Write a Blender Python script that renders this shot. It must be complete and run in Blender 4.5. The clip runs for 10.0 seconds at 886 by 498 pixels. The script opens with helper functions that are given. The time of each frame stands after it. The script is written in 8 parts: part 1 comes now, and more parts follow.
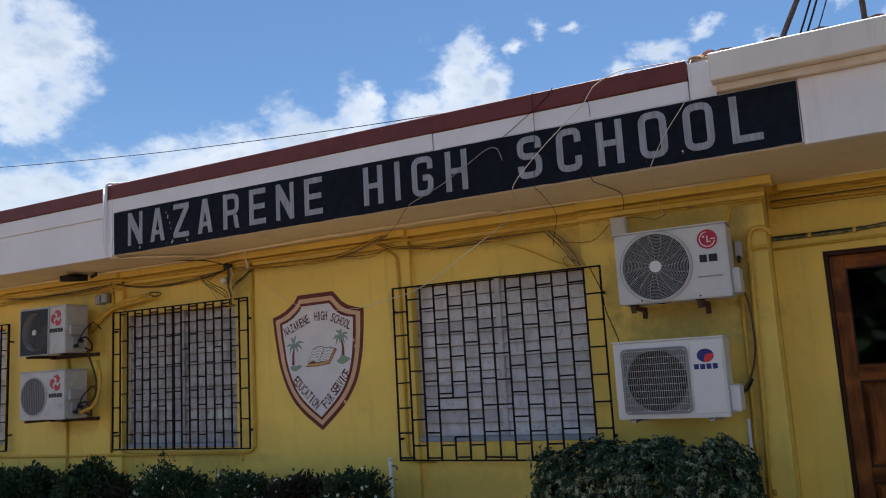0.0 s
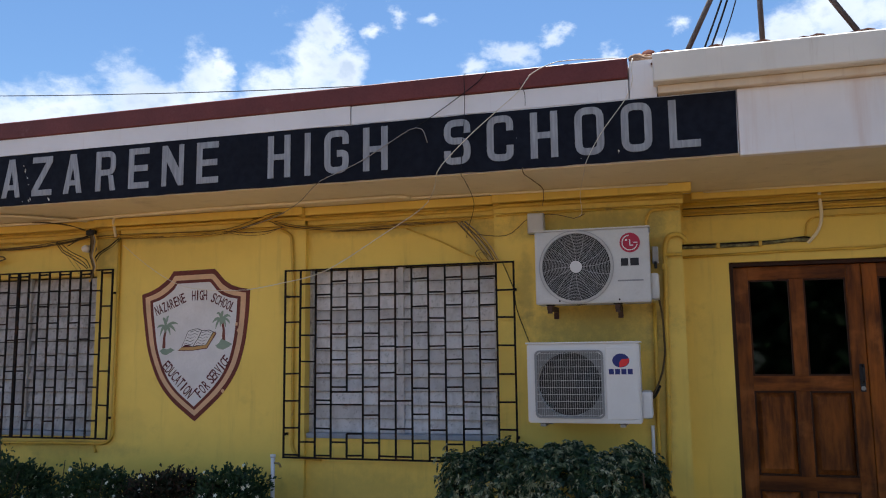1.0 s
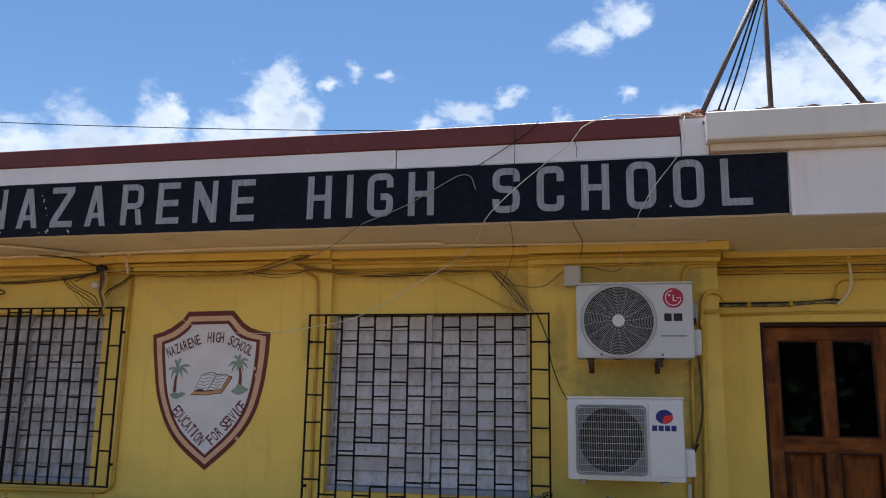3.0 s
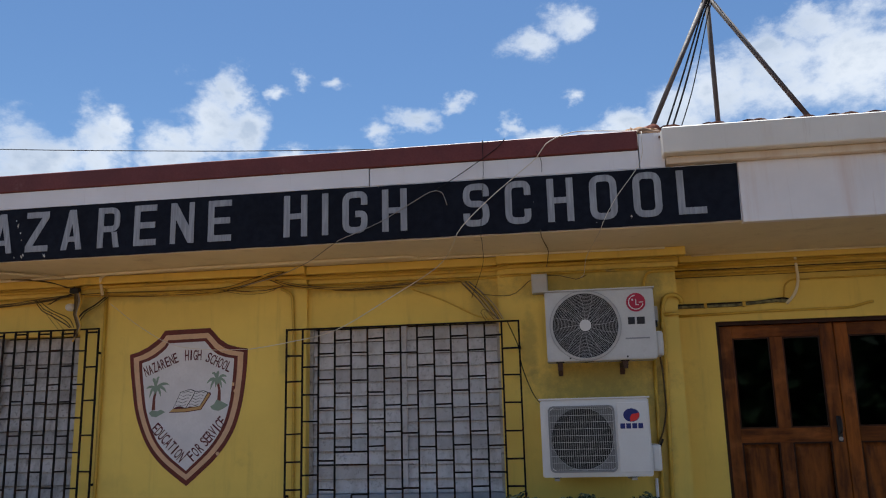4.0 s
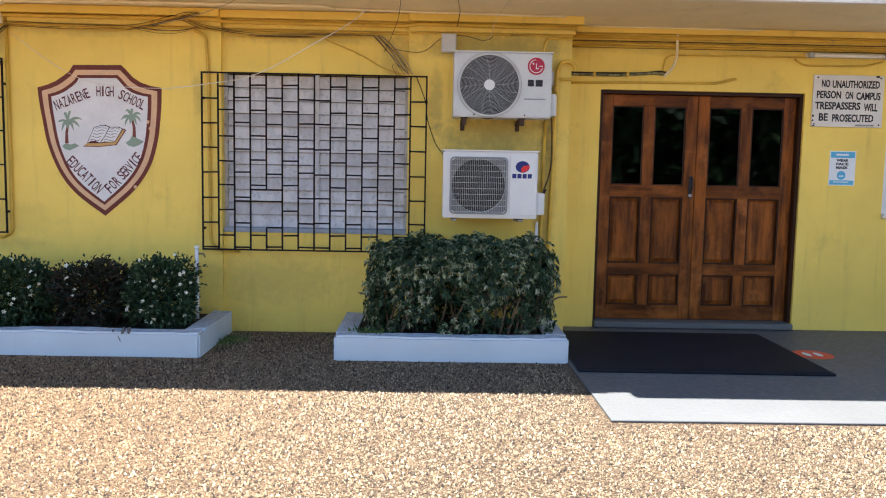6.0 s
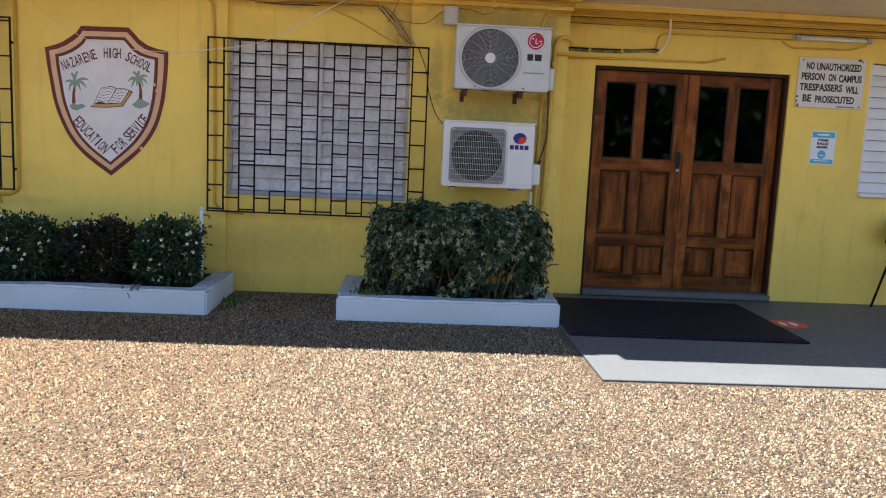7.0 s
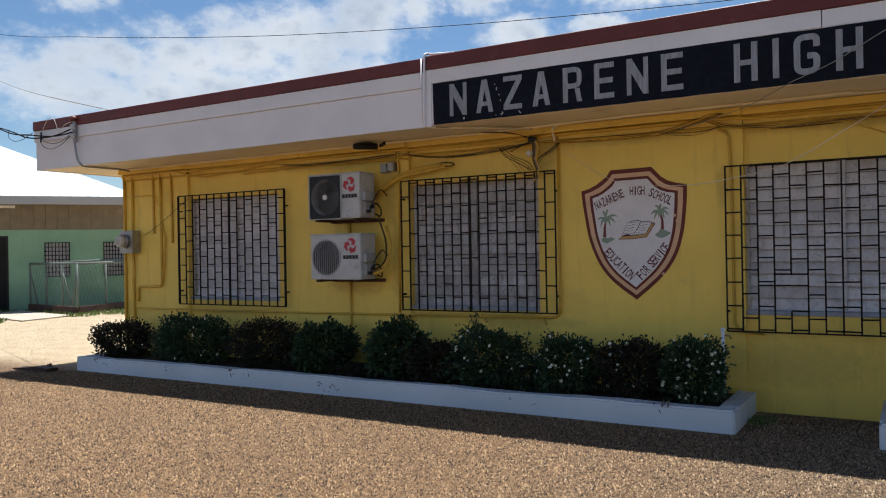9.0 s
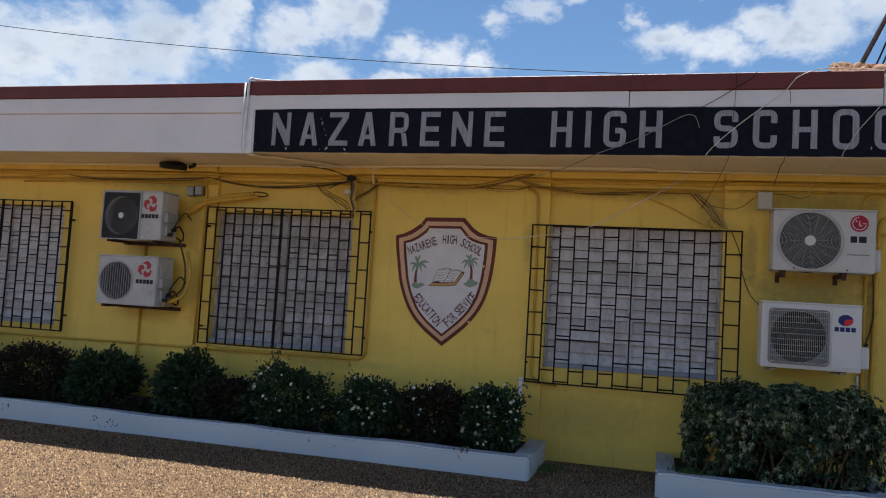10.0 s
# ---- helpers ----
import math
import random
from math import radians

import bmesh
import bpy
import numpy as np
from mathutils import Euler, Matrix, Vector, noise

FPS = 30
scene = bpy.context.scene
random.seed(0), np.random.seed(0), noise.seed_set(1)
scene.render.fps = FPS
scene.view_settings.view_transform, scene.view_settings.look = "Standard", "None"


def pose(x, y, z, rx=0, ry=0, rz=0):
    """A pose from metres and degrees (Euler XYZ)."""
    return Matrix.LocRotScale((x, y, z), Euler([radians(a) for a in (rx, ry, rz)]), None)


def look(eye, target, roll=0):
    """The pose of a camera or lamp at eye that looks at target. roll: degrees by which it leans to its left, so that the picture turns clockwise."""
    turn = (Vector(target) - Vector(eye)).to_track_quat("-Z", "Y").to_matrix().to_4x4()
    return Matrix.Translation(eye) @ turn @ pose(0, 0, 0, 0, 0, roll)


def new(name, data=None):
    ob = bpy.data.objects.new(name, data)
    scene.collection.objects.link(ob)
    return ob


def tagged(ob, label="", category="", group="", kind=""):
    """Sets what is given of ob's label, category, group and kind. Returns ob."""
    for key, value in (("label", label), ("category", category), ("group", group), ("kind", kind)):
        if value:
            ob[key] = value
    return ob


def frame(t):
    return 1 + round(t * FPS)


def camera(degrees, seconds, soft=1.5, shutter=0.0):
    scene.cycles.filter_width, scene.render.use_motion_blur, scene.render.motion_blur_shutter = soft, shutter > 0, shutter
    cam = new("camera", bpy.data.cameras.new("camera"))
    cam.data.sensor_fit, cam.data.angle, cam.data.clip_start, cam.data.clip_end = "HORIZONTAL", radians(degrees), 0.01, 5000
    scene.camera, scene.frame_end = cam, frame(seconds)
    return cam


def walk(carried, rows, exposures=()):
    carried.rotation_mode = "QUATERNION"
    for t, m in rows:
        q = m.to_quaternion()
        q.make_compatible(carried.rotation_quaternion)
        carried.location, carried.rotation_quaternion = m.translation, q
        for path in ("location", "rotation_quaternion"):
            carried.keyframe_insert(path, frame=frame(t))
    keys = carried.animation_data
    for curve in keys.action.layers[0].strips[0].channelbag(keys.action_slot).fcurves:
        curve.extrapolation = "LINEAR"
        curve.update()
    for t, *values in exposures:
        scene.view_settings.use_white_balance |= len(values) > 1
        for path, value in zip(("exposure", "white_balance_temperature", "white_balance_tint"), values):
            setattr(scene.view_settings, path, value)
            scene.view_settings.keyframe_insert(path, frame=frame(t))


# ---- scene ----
cam = camera(58.1, 10.0, soft=1.1)
PATH = [
    (0, (0.639, 0.129, 1.461), (-0.246, 1.898, 1.762), -3.3),
    (0.2, (0.496, 0.131, 1.468), (-0.313, 1.93, 1.797), -1.5),
    (0.3, (0.414, 0.138, 1.48), (-0.343, 1.956, 1.835), -1.2),
    (0.5, (0.296, 0.151, 1.477), (-0.337, 2.017, 1.82), -3.8),
    (0.8, (0.137, 0.231, 1.521), (-0.387, 2.144, 1.78), -2),
    (1, (0.02, 0.311, 1.544), (-0.503, 2.225, 1.796), -0.7),
    (1.3, (-0.143, 0.374, 1.573), (-0.845, 2.217, 1.906), -1.6),
    (1.5, (-0.246, 0.415, 1.565), (-1.007, 2.236, 1.887), -0.0),
    (1.7, (-0.364, 0.441, 1.566), (-1.128, 2.265, 1.866), 1.1),
    (2, (-0.475, 0.455, 1.542), (-1.219, 2.282, 1.87), -0.2),
    (2.2, (-0.55, 0.445, 1.537), (-1.272, 2.282, 1.864), -0.6),
    (2.5, (-0.609, 0.405, 1.521), (-1.225, 2.276, 1.868), 0.9),
    (2.8, (-0.643, 0.322, 1.521), (-1.142, 2.221, 1.899), 1.1),
    (3, (-0.635, 0.245, 1.506), (-1.028, 2.168, 1.894), 0.9),
    (4.3, (-0.844, -0.104, 1.514), (-1.078, 1.841, 1.916), -1.9),
    (4.5, (-0.917, -0.173, 1.519), (-1.078, 1.799, 1.812), -1.1),
    (4.7, (-0.926, -0.24, 1.533), (-1.092, 1.744, 1.726), 0.6),
    (5, (-0.94, -0.323, 1.546), (-1.12, 1.668, 1.601), 1.1),
    (5.2, (-0.956, -0.41, 1.507), (-1.105, 1.584, 1.5), 0.1),
    (5.5, (-0.977, -0.49, 1.434), (-1.019, 1.507, 1.342), 1.7),
    (5.7, (-0.974, -0.515, 1.413), (-0.964, 1.481, 1.279), 1.5),
    (6.8, (-1.177, -0.788, 1.408), (-1.093, 1.19, 1.128), 1.7),
    (7, (-1.185, -0.826, 1.417), (-1.088, 1.153, 1.148), 2.6),
    (7.3, (-1.213, -0.919, 1.444), (-1.183, 1.074, 1.274), 3.1),
    (7.5, (-1.229, -1.027, 1.466), (-1.304, 0.97, 1.387), 2.4),
    (7.7, (-1.24, -1.123, 1.483), (-1.475, 0.863, 1.479), 1.6),
    (8, (-1.265, -1.187, 1.503), (-1.689, 0.767, 1.527), 0.8),
    (8.2, (-1.279, -1.193, 1.497), (-1.85, 0.723, 1.537), 0.1),
    (8.5, (-1.324, -1.209, 1.487), (-2.07, 0.647, 1.536), -1.0),
    (8.8, (-1.384, -1.252, 1.481), (-2.309, 0.521, 1.486), -1.3),
    (9, (-1.435, -1.26, 1.481), (-2.458, 0.459, 1.487), -1.0),
    (9.3, (-1.483, -1.237, 1.462), (-2.58, 0.434, 1.483), -0.3),
    (9.5, (-1.51, -1.276, 1.413), (-2.549, 0.432, 1.464), 0.4),
    (9.6, (-1.548, -1.285, 1.401), (-2.495, 0.475, 1.471), 0.6),
    (9.7, (-1.582, -1.291, 1.402), (-2.419, 0.523, 1.48), 0.9),
    (9.8, (-1.612, -1.297, 1.405), (-2.343, 0.563, 1.498), 1.3),
    (9.9, (-1.648, -1.283, 1.404), (-2.295, 0.607, 1.504), 2.1),
    (10, (-1.697, -1.294, 1.408), (-2.232, 0.628, 1.542), 3.5),
]

EXPOSURES = [(0, 0.87, 6060, 8), (0.5, 1.02, 5930, 8), (1, 1.12, 6030, 8), (1.3, 1.07, 5980, 8), (1.5, 0.94, 5880, 8), (2, 0.92, 5880, 8),
             (2.5, 0.99, 5980, 8), (3, 0.99, 5980, 8), (4.5, 0.67, 6030, 8), (4.7, 0.77, 5970, 8), (5, 1.69, 5995, 8), (5.5, 2.25, 6145, 8),
             (6.8, 1.69, 6145, 8), (7, 1.68, 6095, 8), (7.5, 1.92, 6115, 8), (8, 1.53, 6205, 8), (8.5, 1.03, 6205, 8), (9, 0.65, 6150, 8),
             (9.5, 0.41, 6120, 8), (9.8, 0.48, 6110, 8), (10, 0.73, 6100, 8)]
walk(cam, [(t, look(eye, target, roll)) for t, eye, target, roll in PATH], EXPOSURES)

# ---- light: midday sun from behind the building, broken cumulus sky ----
SUN_TO = Vector((-0.30, 0.97, 3.385)).normalized()
sun = new("sun", bpy.data.lights.new("sun", "SUN"))
sun.data.energy, sun.data.angle, sun.data.color = 5.0, radians(0.55), (1.0, 0.965, 0.91)
sun.matrix_world = look(SUN_TO * 50, (0, 0, 0))


def build_world():
    world = bpy.data.worlds.new("world")
    scene.world = world
    world.use_nodes = True
    nt = world.node_tree
    nt.nodes.clear()

    def node(kind):
        return nt.nodes.new(kind)

    def put(sock, v):
        if isinstance(v, (int, float)):
            sock.default_value = v
        else:
            nt.links.new(v, sock)

    def calc(op, a, b=0.0, c=None, clamp=False):
        n = node("ShaderNodeMath")
        n.operation, n.use_clamp = op, clamp
        put(n.inputs[0], a)
        put(n.inputs[1], b)
        if c is not None:
            put(n.inputs[2], c)
        return n.outputs[0]

    sky = node("ShaderNodeTexSky")
    sky.sky_type, sky.sun_disc = "NISHITA", False
    sky.sun_elevation = math.asin(SUN_TO.z)
    sky.sun_rotation = math.atan2(SUN_TO.x, SUN_TO.y)
    sky.air_density, sky.dust_density, sky.ozone_density = 1.0, 0.3, 2.6
    tc = node("ShaderNodeTexCoord")
    sep = node("ShaderNodeSeparateXYZ")
    nt.links.new(tc.outputs["Generated"], sep.inputs[0])
    az = calc("MULTIPLY", calc("ARCTAN2", sep.outputs[0], sep.outputs[1]), 57.2958)
    el = calc("MULTIPLY", calc("ARCSINE", sep.outputs[2]), 57.2958)
    mapping = node("ShaderNodeMapping")
    mapping.inputs["Scale"].default_value = (1, 1, 1.5)
    nt.links.new(tc.outputs["Generated"], mapping.inputs[0])

    def fbm(scale, detail, rough, w):
        n = node("ShaderNodeTexNoise")
        n.noise_dimensions = "4D"
        nt.links.new(mapping.outputs[0], n.inputs["Vector"])
        n.inputs["W"].default_value = w
        n.inputs["Scale"].default_value = scale
        n.inputs["Detail"].default_value = detail
        n.inputs["Roughness"].default_value = rough
        return n.outputs["Fac"]
    # torn and billowed outlines: the heads' own coordinates waver
    az = calc("ADD", az, calc("MULTIPLY", calc("SUBTRACT", fbm(16.0, 6.0, 0.62, 12.0), 0.5), 5.0))
    el = calc("ADD", el, calc("MULTIPLY", calc("SUBTRACT", fbm(20.0, 6.0, 0.62, 17.0), 0.48), 3.2))
    # cumulus heads: azimuth, elevation, half width, half height (degrees)
    heads = [(-55.5, 20.6, 4.6, 4.4), (-53.4, 22.4, 2.6, 2.6), (-58, 23.5, 5, 3), (-55, 17.4, 2.6, 1.6), (-53.5, 13, 3.6, 2.0), (-48.6, 13.4, 4.2, 2.2), (-44.8, 14.2, 3.6, 2.6),
             (-41, 14.9, 3.8, 2.8), (-36.6, 16, 3.8, 3.0), (-32.2, 18, 2.2, 2.7), (-31, 19.4, 1.2, 1.5), (-56, 11.6, 5, 3.0), (-48, 10.5, 8, 3.6), (-39, 12, 7, 3.2),
             (-27.2, 18.2, 2.5, 2.1), (-24.6, 20.2, 2.6, 2.7), (-23.6, 22.0, 1.3, 2.0), (-22.4, 19.4, 1.7, 2.2), (-19, 17.7, 2.2, 1.3), (-20.6, 22.6, 1.2, 0.9, 0.65), (-18.3, 23.7, 1.6, 0.9, 0.65), (-15.8, 23.4, 1.5, 0.9, 0.6),
             (-12.3, 20.0, 1.8, 1.1, 0.85), (-10, 21.0, 2.0, 1.2, 0.85), (-7.2, 21.9, 1.6, 0.9, 0.8), (-2.8, 20.4, 1.2, 1.4, 0.75), (-0.8, 18.9, 2.4, 1.1), (3, 18.4, 3, 1.3), (8, 18.6, 3, 1.2), (2.3, 22, 1.5, 0.9, 0.6),
             (-0.8, 25.8, 2.8, 1.4, 0.85), (1.8, 27, 2.6, 1.6, 0.85), (6, 19.6, 2.2, 1.1), (9.5, 20.2, 2.6, 1.9), (12.5, 21.2, 2.6, 2.4), (16.5, 21.4, 4, 3.0), (21.5, 21.5, 5, 3.6), (27, 21, 5, 4.5), (15.9, 23.3, 1.3, 1.6), (19, 24.0, 1.8, 1.8),
             (-25, 15.3, 3.2, 1.3), (-17.2, 17.3, 2.4, 1.3), (-13.8, 17.2, 1.7, 1.0), (-19.5, 15.5, 1.8, 0.9)]
    best = -9.0
    for a, e, ra, re, *thin in heads:
        da = calc("MULTIPLY", calc("ADD", az, -a), 1 / ra)
        de = calc("MULTIPLY", calc("ADD", el, -e), 1 / re)
        d2 = calc("ADD", calc("MULTIPLY", da, da), calc("MULTIPLY", de, de))
        v = calc("SUBTRACT", thin[0] * 0.85 if thin else 1.0, calc("SQRT", d2))
        best = v if best == -9.0 else calc("MAXIMUM", best, v)
    puff = fbm(24.0, 9.0, 0.62, 1.7)
    big = fbm(2.2, 3.0, 0.5, 4.1)
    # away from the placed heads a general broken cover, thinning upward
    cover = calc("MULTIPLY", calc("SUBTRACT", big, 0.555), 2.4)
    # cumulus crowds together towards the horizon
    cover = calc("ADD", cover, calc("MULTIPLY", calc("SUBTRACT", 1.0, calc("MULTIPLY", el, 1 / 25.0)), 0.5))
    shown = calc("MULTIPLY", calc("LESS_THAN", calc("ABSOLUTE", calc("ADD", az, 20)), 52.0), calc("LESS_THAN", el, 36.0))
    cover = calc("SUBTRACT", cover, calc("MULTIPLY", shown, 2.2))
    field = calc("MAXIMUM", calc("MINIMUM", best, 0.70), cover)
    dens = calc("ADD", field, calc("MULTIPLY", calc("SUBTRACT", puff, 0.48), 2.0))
    ramp = node("ShaderNodeMapRange")
    ramp.interpolation_type = "SMOOTHSTEP"
    put(ramp.inputs["Value"], dens)
    ramp.inputs["From Min"].default_value, ramp.inputs["From Max"].default_value = -0.22, 0.82
    # soft grey undersides inside the thick parts
    shade = node("ShaderNodeMapRange")
    shade.interpolation_type = "SMOOTHSTEP"
    put(shade.inputs["Value"], calc("ADD", dens, calc("MULTIPLY", calc("SUBTRACT", fbm(7.0, 4.0, 0.5, 9.0), 0.5), 1.6)))
    shade.inputs["From Min"].default_value, shade.inputs["From Max"].default_value = 0.25, 1.25
    cloud = node("ShaderNodeMix")
    cloud.data_type = "RGBA"
    nt.links.new(shade.outputs[0], cloud.inputs["Factor"])
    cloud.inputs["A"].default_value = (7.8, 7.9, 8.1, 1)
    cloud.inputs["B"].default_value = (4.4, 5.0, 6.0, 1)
    mix = node("ShaderNodeMix")
    mix.data_type = "RGBA"
    nt.links.new(ramp.outputs[0], mix.inputs["Factor"])
    deep = node("ShaderNodeHueSaturation")
    deep.inputs["Saturation"].default_value, deep.inputs["Value"].default_value = 1.10, 0.97
    nt.links.new(sky.outputs[0], deep.inputs["Color"])
    nt.links.new(deep.outputs[0], mix.inputs["A"])
    nt.links.new(cloud.outputs["Result"], mix.inputs["B"])
    bg = node("ShaderNodeBackground")
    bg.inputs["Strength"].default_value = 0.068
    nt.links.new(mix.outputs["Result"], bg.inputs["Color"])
    out = node("ShaderNodeOutputWorld")
    nt.links.new(bg.outputs[0], out.inputs[0])


build_world()


# ---- materials ----
class Mat:
    """Small builder round one node material."""

    def __init__(self, name):
        self.m = bpy.data.materials.new(name)
        self.m.use_nodes = True
        self.nt = self.m.node_tree
        self.bsdf = self.nt.nodes["Principled BSDF"]
        self.pos = self.nt.nodes.new("ShaderNodeNewGeometry").outputs["Position"]

    def node(self, kind):
        return self.nt.nodes.new(kind)

    def math(self, op):
        n = self.nt.nodes.new("ShaderNodeMath")
        n.operation = op
        return n

    def link(self, a, b):
        self.nt.links.new(a, b)

    def set(self, **kw):
        for k, v in kw.items():
            self.bsdf.inputs[k.replace("_", " ")].default_value = v

    def scaled(self, s):
        n = self.node("ShaderNodeMapping")
        n.inputs["Scale"].default_value = s if isinstance(s, tuple) else (s, s, s)
        self.link(self.pos, n.inputs[0])
        return n.outputs[0]

    def noise(self, scale, detail=4, rough=0.55, vec=None, w=0.0):
        n = self.node("ShaderNodeTexNoise")
        n.noise_dimensions = "4D"
        self.link(vec or self.pos, n.inputs["Vector"])
        n.inputs["Scale"].default_value, n.inputs["Detail"].default_value = scale, detail
        n.inputs["Roughness"].default_value, n.inputs["W"].default_value = rough, w
        return n.outputs["Fac"]

    def range(self, v, a, b, lo=0.0, hi=1.0):
        n = self.node("ShaderNodeMapRange")
        n.interpolation_type = "SMOOTHSTEP"
        self.link(v, n.inputs["Value"])
        for k, x in zip(("From Min", "From Max", "To Min", "To Max"), (a, b, lo, hi)):
            n.inputs[k].default_value = x
        return n.outputs[0]

    def mix(self, fac, a, b, blend="MIX"):
        n = self.node("ShaderNodeMix")
        n.data_type, n.blend_type = "RGBA", blend
        for k, v in (("Factor", fac), ("A", a), ("B", b)):
            if isinstance(v, tuple):
                n.inputs[k].default_value = (*v, 1) if len(v) == 3 else v
            elif isinstance(v, (int, float)):
                n.inputs[k].default_value = v
            else:
                self.link(v, n.inputs[k])
        return n.outputs["Result"]

    def color(self, c):
        self.link(c, self.bsdf.inputs["Base Color"])

    def bump(self, height, strength, distance=0.002):
        n = self.node("ShaderNodeBump")
        n.inputs["Strength"].default_value, n.inputs["Distance"].default_value = strength, distance
        self.link(height, n.inputs["Height"])
        self.link(n.outputs[0], self.bsdf.inputs["Normal"])


def tone(c, k):
    return tuple(min(1.0, x * k) for x in c)


def plain(name, c, rough=0.6, metal=0.0, vary=0.25, coarse=3.0, fine=60.0, bump=0.15, dist=0.002, dirt=None, dirt_at=(0.58, 0.75)):
    """A surface with slow and fine variation, optional patchy dirt and fine relief."""
    m = Mat(name)
    a, b = m.noise(coarse, 4), m.noise(fine, 3, w=2.0)
    col = m.mix(m.range(a, 0.3, 0.7), tone(c, 1 - vary * 0.5), tone(c, 1 + vary * 0.35))
    col = m.mix(m.range(b, 0.35, 0.75, 0, 0.5), col, tone(c, 1 - vary * 0.7))
    if dirt:
        col = m.mix(m.range(m.noise(coarse * 1.7, 6, 0.65, w=5.0), *dirt_at, 0, 0.75), col, dirt)
    m.color(col)
    m.link(m.range(b, 0.3, 0.7, max(0.03, rough - 0.08), min(1, rough + 0.08)), m.bsdf.inputs["Roughness"])
    m.set(Metallic=metal, Specular_IOR_Level=0.2 if max(c) < 0.05 else 0.4)
    if bump:
        m.bump(b, bump, dist)
    return m.m


def painted_wall(name, c, stain, vary=0.11):
    """Rendered masonry under old paint: slow fading, grime drawn downward in streaks, trowel relief."""
    m = Mat(name)
    slow = m.noise(0.9, 5, 0.6)
    mid = m.noise(5.0, 5, 0.6, w=3.0)
    streak = m.noise(1.0, 6, 0.65, m.scaled((9.0, 9.0, 0.8)), 7.0)
    col = m.mix(m.range(slow, 0.3, 0.7), tone(c, 1 - vary), tone(c, 1 + vary * 0.4))
    col = m.mix(m.range(mid, 0.45, 0.8, 0, 0.28), col, tone(c, 0.82))
    col = m.mix(m.range(streak, 0.52, 0.82, 0, 0.5), col, stain)
    col = m.mix(m.range(m.noise(2.1, 7, 0.68, w=21.0), 0.56, 0.78, 0, 0.42), col, tone(stain, 0.8))
    # darker olive patches with ragged edges: between and beside the outdoor units, at the cable drops, under the
    # cornice
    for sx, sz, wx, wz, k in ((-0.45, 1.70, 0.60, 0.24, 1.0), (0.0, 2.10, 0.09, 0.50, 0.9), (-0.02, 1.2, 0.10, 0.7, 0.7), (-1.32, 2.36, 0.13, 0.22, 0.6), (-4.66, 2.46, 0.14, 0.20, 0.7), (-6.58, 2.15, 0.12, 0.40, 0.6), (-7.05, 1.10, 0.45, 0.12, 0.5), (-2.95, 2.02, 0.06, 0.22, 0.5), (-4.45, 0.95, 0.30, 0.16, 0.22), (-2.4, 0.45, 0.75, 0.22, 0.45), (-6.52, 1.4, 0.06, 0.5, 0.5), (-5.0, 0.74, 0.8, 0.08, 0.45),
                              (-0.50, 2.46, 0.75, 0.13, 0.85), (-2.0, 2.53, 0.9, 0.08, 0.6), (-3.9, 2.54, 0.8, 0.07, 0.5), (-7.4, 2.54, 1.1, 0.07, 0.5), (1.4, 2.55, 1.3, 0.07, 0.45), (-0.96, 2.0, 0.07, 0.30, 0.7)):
        sep = m.node("ShaderNodeSeparateXYZ")
        m.link(m.pos, sep.inputs[0])
        far = None
        for out, o, size in ((sep.outputs[0], sx, wx), (sep.outputs[2], sz, wz)):
            d, q = m.math("SUBTRACT"), m.math("DIVIDE")
            m.link(out, d.inputs[0])
            d.inputs[1].default_value = o
            m.link(d.outputs[0], q.inputs[0])
            q.inputs[1].default_value = size
            p = m.math("POWER")
            ab = m.math("ABSOLUTE")
            m.link(q.outputs[0], ab.inputs[0])
            m.link(ab.outputs[0], p.inputs[0])
            p.inputs[1].default_value = 2.0
            if far is None:
                far = p.outputs[0]
            else:
                s = m.math("ADD")
                m.link(far, s.inputs[0])
                m.link(p.outputs[0], s.inputs[1])
                far = s.outputs[0]
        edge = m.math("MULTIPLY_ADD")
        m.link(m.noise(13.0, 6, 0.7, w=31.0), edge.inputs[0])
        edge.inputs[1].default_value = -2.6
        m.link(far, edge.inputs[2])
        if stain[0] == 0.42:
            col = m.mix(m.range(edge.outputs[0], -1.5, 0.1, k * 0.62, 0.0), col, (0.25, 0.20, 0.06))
    chips = m.range(m.noise(22.0, 4, 0.7, w=11.0), 0.74, 0.78)
    col = m.mix(m.range(chips, 0, 1, 0, 0.4), col, tone(stain, 0.7))
    m.color(col)
    m.set(Roughness=0.62)
    grain = m.math("ADD")
    m.link(m.noise(14.0, 4, 0.6, w=1.0), grain.inputs[0])
    m.link(m.noise(160.0, 2, w=4.0), grain.inputs[1])
    m.bump(grain.outputs[0], 0.22, 0.004)
    return m.m


def streaked_white(name, c, rust, low, high):
    m = Mat(name)
    slow = m.noise(1.3, 5, 0.6)
    streak = m.noise(1.0, 7, 0.6, m.scaled((3.2, 3.2, 0.22)), 2.0)
    fine = m.noise(1.0, 5, 0.65, m.scaled((26.0, 26.0, 1.4)), 5.0)
    col = m.mix(m.range(slow, 0.3, 0.7), tone(c, 0.9), c)
    col = m.mix(m.range(streak, low, high, 0, 0.42), col, rust)
    col = m.mix(m.range(fine, 0.58, 0.8, 0, 0.3), col, tone(rust, 0.75))
    m.color(col)
    m.set(Roughness=0.6)
    m.bump(m.noise(30.0, 4, w=3.0), 0.2, 0.004)
    return m.m


